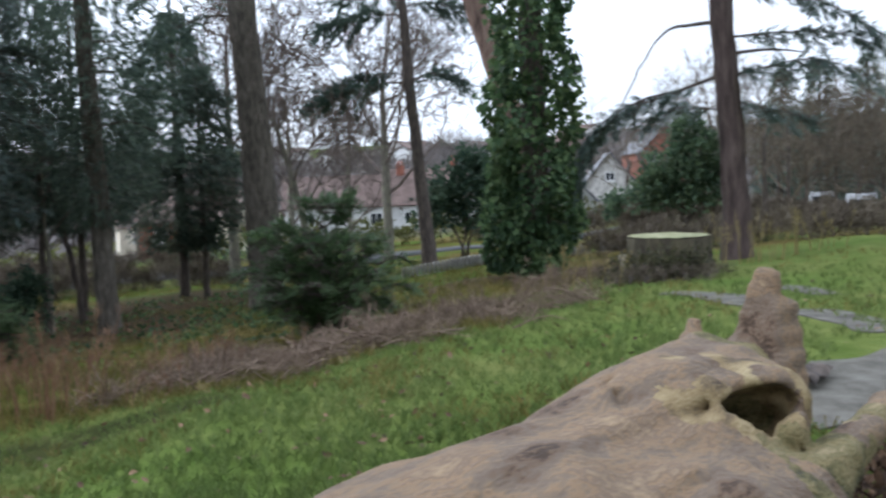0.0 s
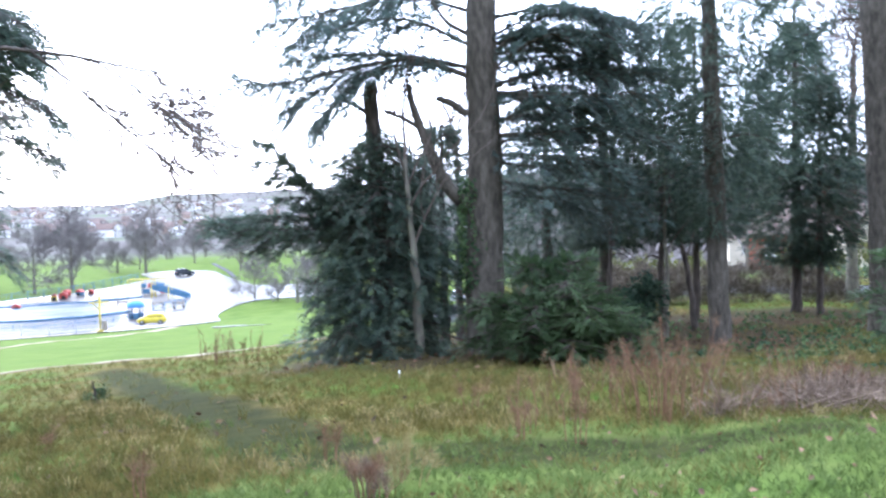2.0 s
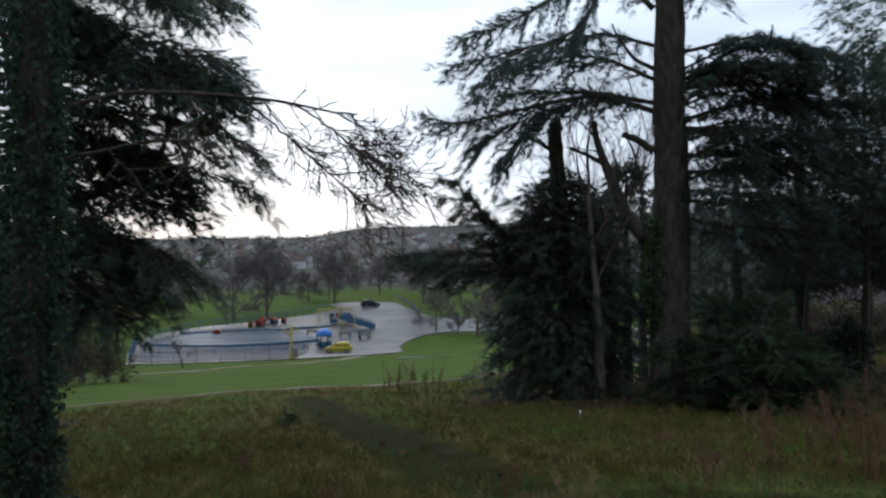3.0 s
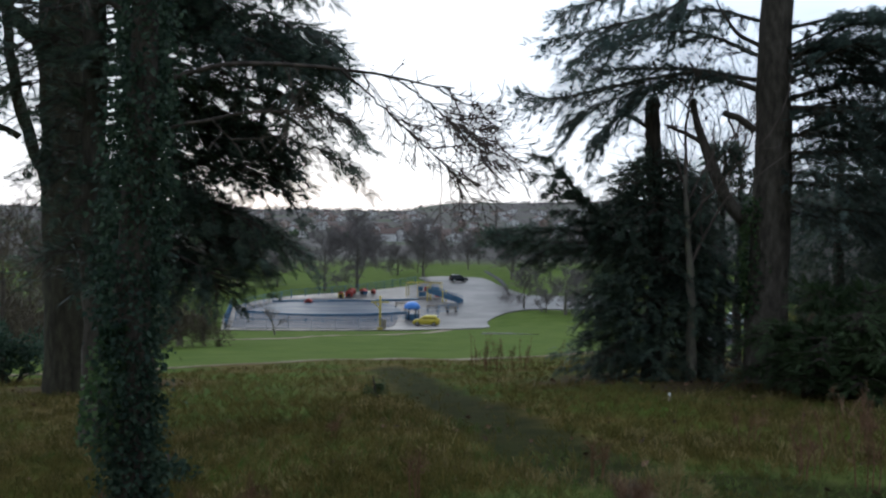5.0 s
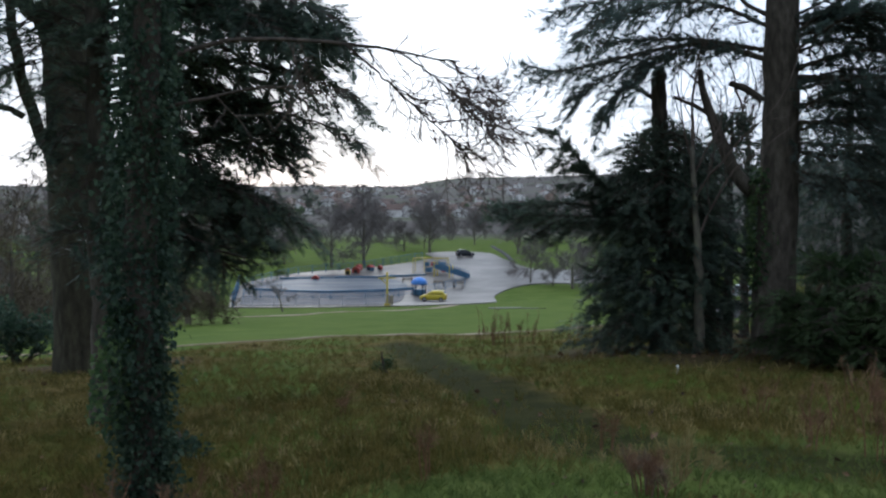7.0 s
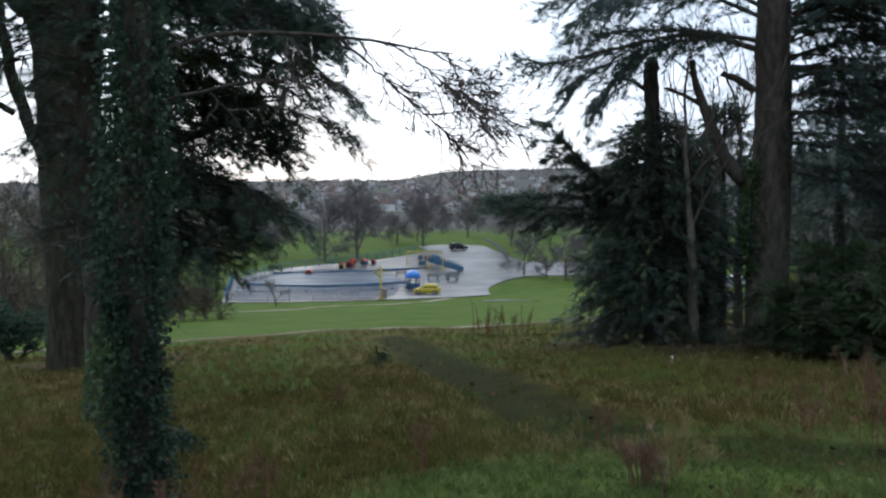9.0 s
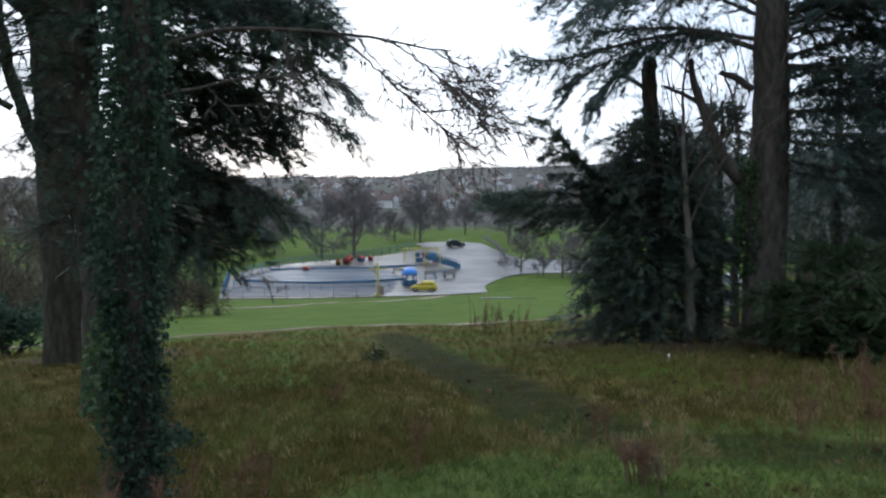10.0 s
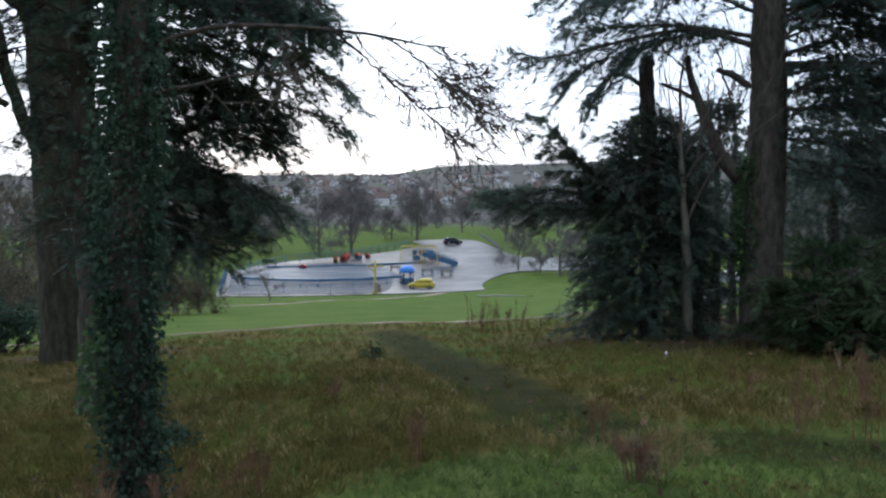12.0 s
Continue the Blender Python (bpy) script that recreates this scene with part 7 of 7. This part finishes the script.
spring_toy(on_lot(-6.7, 158), YELLOW, 0.9, 0.8, "little yellow play house with a red roof")
spring_toy(on_lot(-6.2, 160), RED, 1.3, 0.7, "low red play house")
spring_toy(on_lot(-8.7, 152), RED, 1.2, 0.35, "low red play box by the pool")


for b, r, mat, w, h, label in ((-6.0, 164, RED, 1.1, 0.6, "small red play house at the back of the yard"), (-4.7, 164, RED, 0.8, 0.5, "small red play house at the back of the yard"), (-5.3, 163, BLUE, 1.2, 0.6, "dull blue play house with a red roof")):
    spring_toy(on_lot(b, r), mat, w, h, label, b * 7)


def bench(where, turn):
    t = thing("bench", where, "weathered timber bench on the play yard", "bench", turn=turn)
    for y in (-0.2, 0.0, 0.2):
        block("seat_slat", (-0.9, 0.9, y - 0.08, y + 0.08, 0.42, 0.47), WOOD_POST, t, "", 0.01)
    for z in (0.65, 0.85):
        block("back_slat", (-0.9, 0.9, 0.28, 0.33, z - 0.07, z + 0.07), WOOD_POST, t, "", 0.01)
    for x in (-0.7, 0.7):
        block("leg", (x - 0.05, x + 0.05, -0.25, 0.33, 0, 0.42), DARK_MATT, t)
        block("back_post", (x - 0.05, x + 0.05, 0.33, 0.40, 0, 0.95), DARK_MATT, t)


bench(on_lot(-1.0, 142), 0)
bench(on_lot(0.2, 141), 10)
bench(on_lot(-3.0, 146), -5)
strip("path", curve_points([(11, 178), (10.5, 195), (9.5, 212), (9, 225)], 30), 0.9, ROAD, "wet pale footpath climbing away from the car park", "path", lift=0.1)

# ---- bare trees of the park and the valley ----
bare_tree(spot(-10.7, 98.5), 0, 3.4, 0.10, "small leaning leafless sapling on the lawn", 231, depth=4, fork=4, first=0.3, lean=(-0.22, 0), spread=0.8, twig=0.016, twig_mat=TWIG_HAZED)
bare_tree(spot(-16.4, 70), 0, 8.5, 0.17, "leafless leaning tree at the edge of the lawn", 233, depth=5, fork=4, first=0.35, lean=(-0.1, 0), spread=0.7, twig=0.013, twig_mat=BROWN_TWIGS)
bare_tree(spot(-15.0, 78), 0, 9.0, 0.17, "leafless tree at the edge of the lawn", 234, depth=5, fork=4, first=0.3, spread=0.8, twig=0.013, twig_mat=BROWN_TWIGS)

for i, (b, r, h) in enumerate(((-27.6, 48, 8.0), (-26.0, 43, 7.0), (-24.6, 54, 8.5), (-23.2, 47, 7.5), (-28.5, 56, 9.0), (-18.2, 60, 7.5), (-17.2, 66, 8.0))):
    bare_tree(spot(b, r), -b, h, 0.11, "brown leafless tree in the thicket below the great trunk", 271 + i, depth=4, fork=5, first=0.08, spread=0.9, twig=0.012, mat=BARK_DARK, twig_mat=BROWN_TWIGS, group="thicket trees")

kinds = []
for i, (h, r, d) in enumerate(((12, 0.28, 4), (14, 0.32, 4), (10, 0.22, 4))):
    kinds.append(bare_tree(spot((-7.7, -5.7, 7.3)[i], (170, 174, 137)[i]), 0, (12, 15, 7.5)[i], r, "leafless park tree with a spreading crown", 241 + i, depth=d, fork=6, first=0.14, spread=0.85, twig=0.032, twig_mat=TWIG_HAZED, group="park trees"))
tree_rng = random.Random(5)
spots = [(4.7, 146, 0.55), (6.1, 141, 0.5), (8.6, 139, 0.6), (-1.6, 200, 0.9), (-3.2, 206, 0.95), (-10.6, 178, 0.9), (-13.0, 182, 1.0), (3.9, 196, 0.7), (5.4, 190, 0.75), (-20, 92, 0.8), (-23.5, 110, 0.9), (-26, 95, 0.9), (-29, 105, 1.0)]
for row, (r0, r1, n) in enumerate(((208, 238, 15), (242, 280, 15), (288, 340, 14))):
    for k in range(n):
        spots.append((-30 + 43 * (k + tree_rng.uniform(0, 0.9)) / n, tree_rng.uniform(r0, r1), tree_rng.uniform(0.5, 0.85)))
for k in range(30):
    spots.append((24 + 34 * (k + tree_rng.uniform(0, 0.9)) / 30, tree_rng.uniform(95, 170), tree_rng.uniform(0.6, 0.95)))
for b, r, s in spots:
    src = tree_rng.choice(kinds)
    one = copy_thing(src, Matrix.Translation(spot(b, r)) @ Matrix.Rotation(tree_rng.uniform(0, 6.28), 4, "Z"))
    one.scale = (s, s, s)

hedge([(-16.5, 62), (-21.5, 54), (-23.5, 45), (-26.5, 36)], 4.2, 2.2, BROWN_TWIGS, 4200, 0.6, "tall dark thicket of leafless shrubs below the big trunk", 178, TWIGGY)
# Far houses on the hillside.
far_wall, far_roof = bmesh.new(), bmesh.new()
prof = [(-4, -1.5), (4, -1.5), (4, 4.6), (0, 7.4), (-4, 4.6)]
fa = [far_wall.verts.new((x, -4.5, z)) for x, z in prof]
fb = [far_wall.verts.new((x, 4.5, z)) for x, z in prof]
far_wall.faces.new(fa), far_wall.faces.new(fb[::-1])
for i in range(5):
    far_wall.faces.new((fa[(i + 1) % 5], fa[i], fb[i], fb[(i + 1) % 5]))
for sg in (-1, 1):
    v = [far_roof.verts.new(p) for p in ((sg * 4.5, -5, 4.3), (sg * 4.5, 5, 4.3), (0, 5, 7.6), (0, -5, 7.6), (sg * 4.5, -5, 4.55), (sg * 4.5, 5, 4.55), (0, 5, 7.85), (0, -5, 7.85))]
    for f in ((0, 1, 2, 3), (7, 6, 5, 4), (0, 4, 5, 1), (1, 5, 6, 2), (2, 6, 7, 3), (3, 7, 4, 0)):
        far_roof.faces.new([v[k] for k in f])
for bm in (far_wall, far_roof):
    bmesh.ops.recalc_face_normals(bm, faces=bm.faces[:])
first = thing("far_house", spot(-2, 620), "distant pale house with a pitched roof on the hillside", "house", "hillside houses", turn=40)
w = part("wall", far_wall, FAR_WALL, first)
part("roof", far_roof, ROOF_BROWN, first)
for k in range(8):
    x, z = (-2.2, 2.2)[k % 2], (1.2, 3.4)[(k // 2) % 2]
    block("window", (x - 0.6, x + 0.6, (-4.55, 4.5)[k // 4], (-4.5, 4.55)[k // 4], z - 0.6, z + 0.6), GLASS_DARK, w)
town = random.Random(9)
for k in range(300):
    if k < 265:
        b, r = town.uniform(-22, 12), 620 + 1700 * town.random()
    else:
        b, r = town.uniform(26, 62), town.uniform(180, 640)
    s = town.uniform(0.8, 1.35)
    m = Matrix.Translation(spot(b, r)) @ Matrix.Rotation(town.choice((0.2, 0.5, 1.7, 2.0, -0.3)) + town.uniform(-0.2, 0.2), 4, "Z")
    copy_thing(first, m).scale = (s * town.uniform(0.9, 1.6), s, s)

# Far woods: twigs over the valley side and along the skyline, haze in their colour.
far_rng = np.random.default_rng(251)


def far_woods(name, n, b0, b1, r0, r1, size, mat, template, label, clump):
    b = np.radians(far_rng.uniform(b0, b1, n))
    r = r0 + (r1 - r0) * far_rng.uniform(0, 1, n) ** 1.1
    x, y = r * np.sin(b), r * np.cos(b)
    keep = np.sin(x * clump + 2 * np.sin(y * clump * 0.7)) + np.sin(y * clump * 1.3 + 1) > far_rng.uniform(-1.6, 0.9, n)
    x, y, n = x[keep], y[keep], int(keep.sum())
    p = np.stack([x, y, ground_np(x, y) + far_rng.uniform(0, 2.5, n)], -1)
    way = np.stack([far_rng.normal(0, 0.35, n), far_rng.normal(0, 0.35, n), np.ones(n)], -1)
    s = Soup()
    scatter(s, *template, p, way, size * far_rng.uniform(0.6, 1.4, n), far_rng)
    tagged(new(name, s.mesh(name, mat, False)), label, "woods", kind="stuff")


FOREST = tuft(16, 0.9, 0.05, 8)
far_woods("far_woods", 2600, -34, 16, 560, 2300, 5.5, TWIG_HAZED, FOREST, "leafless woods and gardens on the far hillside", 0.02)
far_woods("far_woods", 1300, -34, 16, 2300, 2960, 7.0, TWIG_HAZED, FOREST, "leafless trees along the far skyline", 0.01)
far_woods("far_woods", 3600, 20, 84, 110, 420, 5.0, TWIG_HAZED, FOREST, "leafless woods behind the houses", 0.03)
far_woods("far_evergreens", 420, -34, 84, 360, 1200, 5.0, LEAF_FAR, tuft(18, 0.7, 0.12, 9), "dark evergreens scattered over the hillside", 0.013)

# ---- grass, dead stems, brash and litter ----
veg = np.random.default_rng(301)


def plant(name, n, b0, b1, r0, r1, size, mat, template, label, category, accept, stiff=0.35, power=1.0, lift=0.0):
    """Many small plants on the slope, each rooted in the ground, thinning out with distance."""
    b = np.radians(veg.uniform(b0, b1, n))
    r = r0 * (r1 / r0) ** (veg.uniform(0, 1, n) ** power)
    x, y = r * np.sin(b), r * np.cos(b)
    keep = veg.uniform(0, 1, n) < accept(x, y)
    x, y = x[keep], y[keep]
    n = len(x)
    p = np.stack([x, y, ground_np(x, y) - 0.01 + lift], -1)
    way = np.stack([veg.normal(0, stiff, n), veg.normal(0, stiff, n), np.ones(n)], -1)
    s = Soup()
    scatter(s, *template, p, way, size * veg.uniform(0.5, 1.5, n), veg, 0.9)
    return tagged(new(name, s.mesh(name, mat, False)), label, category, kind="stuff")


def patchy(x, y, s, lo, hi):
    return smooth_step(lo, hi, wobble(x, y, s) * 0.6 + wobble(x + 11, y - 7, s * 2.3) * 0.4)


GRASS_A, GRASS_B = tuft(7, 0.55, 0.035, 21), tuft(9, 0.8, 0.03, 22)


def away_from_log(x, y):
    return ~((x > 1.0) & (x < 5.3) & (y > 0.3) & (y < 1.9))


def off_track(x, y):
    return smooth_step(0.55, 1.1, near_line(x, y, TRACK_LINE))


plant("grass", 46000, -6, 84, 2.4, 16, 0.075, LUSH_GRASS, GRASS_A, "short lush green turf on the brow", "grass", lambda x, y: turf_mask(x, y) * away_from_log(x, y) * off_gravel(x, y) * (0.45 + 0.55 * off_track(x, y)) * (0.5 + 0.5 * patchy(x, y, 1.1, -0.6, 0.4)))
plant("grass", 9000, 5, 84, 2.6, 26, 0.10, ROUGH_GRASS, GRASS_B, "duller coarse grass in the turf", "grass", lambda x, y: turf_mask(x, y) * away_from_log(x, y) * off_gravel(x, y) * patchy(x, y, 0.7, -0.1, 0.5))
plant("rough_grass", 40000, -32, 62, 4.6, 36, 0.12, ROUGH_GRASS, GRASS_B, "coarse tussocky winter grass on the bank", "grass", lambda x, y: (1 - turf_mask(x, y)) * (1 - 0.9 * litter_shade_mask(x, y)) * (1 - lawn_mask(x, y)) * (0.1 + 0.9 * off_track(x, y)) * smooth_step(2.5, 9, near_line(x, y, PATH_LINE)))
plant("straw_grass", 18000, -32, 62, 5.0, 34, 0.12, STRAW, GRASS_B, "dead straw-coloured grass on the bank", "grass", lambda x, y: (1 - turf_mask(x, y)) * (1 - 0.9 * litter_shade_mask(x, y)) * (1 - lawn_mask(x, y)) * off_track(x, y) * smooth_step(2.5, 9, near_line(x, y, PATH_LINE)) * patchy(x, y, 0.55, -0.35, 0.6))
plant("straw_grass", 1500, -6, 14, 6.5, 24, 0.13, STRAW, GRASS_B, "pale dead tussocks along the edge of the trodden track", "grass", lambda x, y: smooth_step(0.55, 0.15, near_line(x, y, TRACK_LINE - np.array([1.25, 0.15]))))
plant("lush_grass", 7000, -25, 40, 5.0, 30, 0.11, LUSH_GRASS, GRASS_A, "green grass coming through on the bank", "grass", lambda x, y: (1 - turf_mask(x, y)) * (1 - litter_shade_mask(x, y)) * patchy(x + 5, y, 0.45, 0.0, 0.6))
plant("leaf_litter", 9000, -35, 62, 8, 32, 0.09, LITTER, LEAF, "fallen brown leaves under the trees", "leaf litter", lambda x, y: np.clip(litter_shade_mask(x, y) + 0.04, 0, 1), stiff=2.5, lift=0.03)
plant("leaf_litter", 900, 5, 84, 2.5, 14, 0.05, LITTER, LEAF, "fallen brown leaves scattered in the turf", "leaf litter", lambda x, y: turf_mask(x, y) * away_from_log(x, y) * off_gravel(x, y), stiff=2.5, lift=0.05)

plant("grass", 15000, 84, 354, 0.7, 9, 0.085, LUSH_GRASS, GRASS_A, "short lush green turf behind the brow", "grass", lambda x, y: away_from_log(x, y) * (0.5 + 0.5 * patchy(x, y, 1.1, -0.6, 0.4)))
plant("grass", 2500, -6, 84, 0.7, 2.5, 0.075, LUSH_GRASS, GRASS_A, "short lush green turf beside the fallen trunk", "grass", lambda x, y: away_from_log(x, y) * 0.8)


def dock(where, height, stems, seed, label, spread=0.12, mat=None):
    """A clump of dead upright seed stems with ragged heads."""
    rng = np.random.default_rng(seed)
    t = thing("dead_weed", where, label, "dead plant", "dead weeds")
    for i in range(stems):
        f = rng.normal(0, spread, 2)
        h = height * rng.uniform(0.6, 1.1)
        top = np.array([f[0] * 1.6 + rng.normal(0, 0.05), f[1] * 1.6 + rng.normal(0, 0.05), h])
        s = Soup()
        line = curve_points([(f[0], f[1], -0.05), (f[0] * 1.2, f[1] * 1.2, h * 0.5), top], 7)
        tube(s, line, [0.008, 0.006, 0.003], 4, cap=False)
        one = part("stem", s.mesh("stem", mat or DEAD_STEM, False), None, t)
        s = Soup()
        k = rng.integers(8, 18)
        q = line[-1] + (line[3] - line[-1]) * rng.uniform(0, 0.9, (k, 1)) + rng.normal(0, 0.012, (k, 3))
        way = rng.normal(0, 0.6, (k, 3)) + np.array([0, 0, 0.8])
        scatter(s, *STALKS, q, way, 0.09 * rng.uniform(0.6, 1.3, k), rng)
        part("seed_head", s.mesh("seed_head", mat or DEAD_STEM, False), None, one, kind="stuff")
    return t


weeds = random.Random(13)
for k in range(9):
    b = weeds.uniform(22, 41)
    dock(spot(b, weeds.uniform(10.2, 13.5)), weeds.uniform(0.4, 0.8), 5, 400 + k, "stand of dead rusty brown dock stems", 0.2)
for k in range(5):
    dock(spot(weeds.uniform(28.0, 31.6), weeds.uniform(10.2, 11.4)), weeds.uniform(0.9, 1.15), 7, 430 + k, "stand of tall dead rusty brown dock stems", 0.16)
for k in range(10):
    dock(spot(weeds.uniform(1.0, 9.6), weeds.uniform(25, 30)), weeds.uniform(0.4, 0.8), 3, 440 + k, "dead brown seed stems along the bank edge", 0.15)
for b, r, h in ((2.0, 25.5, 1.0), (2.7, 25.8, 0.95), (3.4, 25.6, 0.8), (4.6, 26, 0.9), (7.4, 25, 0.9)):
    dock(spot(b, r), h, 4, 470 + int(b * 10), "tall dead brown seed stems along the bank edge", 0.12)
for b, r, h in ((-1.0, 7.4, 0.42), (21.5, 9.2, 0.6), (22.0, 9.6, 0.55), (25.2, 9.0, 0.55), (18.5, 11.5, 0.4), (-11.5, 7.2, 0.5), (-13, 7.0, 0.5), (-16.5, 7.0, 0.5), (-21.5, 7.4, 0.55), (9.5, 8.6, 0.35), (-7.0, 12, 0.3)):
    dock(spot(b, r), h, 4, 480 + int(r * 10 + b), "thin dead brown stems in the rough grass", 0.07)
dock(spot(12.7, 6.6), 0.30, 9, 501, "tuft of dead brown bracken in the grass", 0.10, BRASH)
dock(spot(12.5, 6.55), 0.26, 8, 504, "tuft of dead rusty bracken in the grass", 0.07)
dock(spot(14.0, 7.4), 0.30, 10, 502, "tuft of dead straw stems in the grass", 0.16, STRAW)
for b, r, h in ((70.5, 17.5, 0.9), (72.0, 18.5, 1.0), (73.4, 18.0, 0.8), (74.8, 19.5, 0.9), (76.5, 20.0, 0.8), (63.5, 15.0, 0.7), (61.5, 14.0, 0.8), (57.5, 12.2, 0.6), (53.0, 11.4, 0.55), (60.0, 13.0, 0.6)):
    dock(spot(b, r), h, 6, 560 + int(b * 10), "pale dead seed stems beside the old stump", 0.22, STRAW if b > 60 else BRASH)
dock(spot(-18.5, 6.6), 0.4, 9, 503, "dead reddish stems at the foot of the ivied tree", 0.14)


def brash_heap(bearing, reach, length, height, count, seed, label):
    """A heap of cut grey branches and dead stalks."""
    rng = np.random.default_rng(seed)
    t = thing("brash_heap", spot(bearing, reach), label, "brush pile", turn=-bearing)
    base = t.matrix_basis.translation
    fuzz = Soup()
    for i in range(count):
        x = rng.uniform(-length / 2, length / 2)
        env = height * (1 - (2 * x / length) ** 2) * rng.uniform(0.1, 1.0)
        y = rng.normal(0, 0.35)
        a, ln = rng.normal(0, 0.9), rng.uniform(0.25, 0.9)
        d = np.array([math.cos(a), math.sin(a), rng.normal(0, 0.35)])
        w = t.matrix_basis @ Vector((x, y, 0))
        z = ground(w.x, w.y) - base.z + env * 0.6 + 0.03
        p = np.array([x, y, z])
        s = Soup()
        tube(s, curve_points([p - d * ln / 2, p + rng.normal(0, 0.09, 3), p + d * ln / 2 + [0, 0, -0.05]], 6), [0.010, 0.008, 0.003], 4, cap=False)
        k = 8
        q = p + d * rng.uniform(-0.5, 0.5, (k, 1)) * ln
        scatter(fuzz, *STALKS, q, rng.normal(0, 1.0, (k, 3)) + d * 0.3, 0.17 * rng.uniform(0.5, 1.4, k), rng)
        part("branch", s.mesh("branch", BRASH, False), None, t)
    part("twig_mat", fuzz.mesh("twig_mat", BRASH, False), None, t, kind="stuff")


for k, (b, r, ln, h, n) in enumerate(((36, 11.2, 1.8, 0.16, 34), (41.5, 10.9, 1.8, 0.34, 46), (46.5, 11.4, 1.6, 0.22, 36), (50.5, 10.7, 1.8, 0.36, 48), (55, 11.9, 2.0, 0.30, 44), (59, 13.4, 2.2, 0.42, 48), (43, 12.6, 2.0, 0.34, 36), (48.5, 12.9, 1.8, 0.4, 36), (62, 17.0, 2.2, 0.4, 40))):
    brash_heap(b, r, ln, h, n, 520 + k, "heap of grey-brown cut branches and dead stalks")
plant("bracken", 1700, 25, 62, 10.2, 14, 0.26, BRASH, STALKS, "tangle of dead grey bracken along the bank", "dead bracken", lambda x, y: (1 - turf_mask(x, y)) * smooth_step(29, 40, np.degrees(np.arctan2(x, y))) * patchy(x, y, 0.9, -0.3, 0.5), stiff=0.9)
plant("bracken", 230, 23, 46, 10.5, 15, 0.32, DEAD_STEM, STALKS, "dead rusty stems in the rough grass", "dead bracken", lambda x, y: (1 - turf_mask(x, y)) * patchy(x, y, 0.6, -0.2, 0.5), stiff=0.3)
plant("ground_ivy", 2600, 26, 44, 17, 30, 0.10, LEAF_IVY, IVY_LEAF, "low ivy covering the ground under the conifers", "ivy", lambda x, y: patchy(x, y, 0.5, -0.5, 0.3), stiff=1.2, lift=0.05)
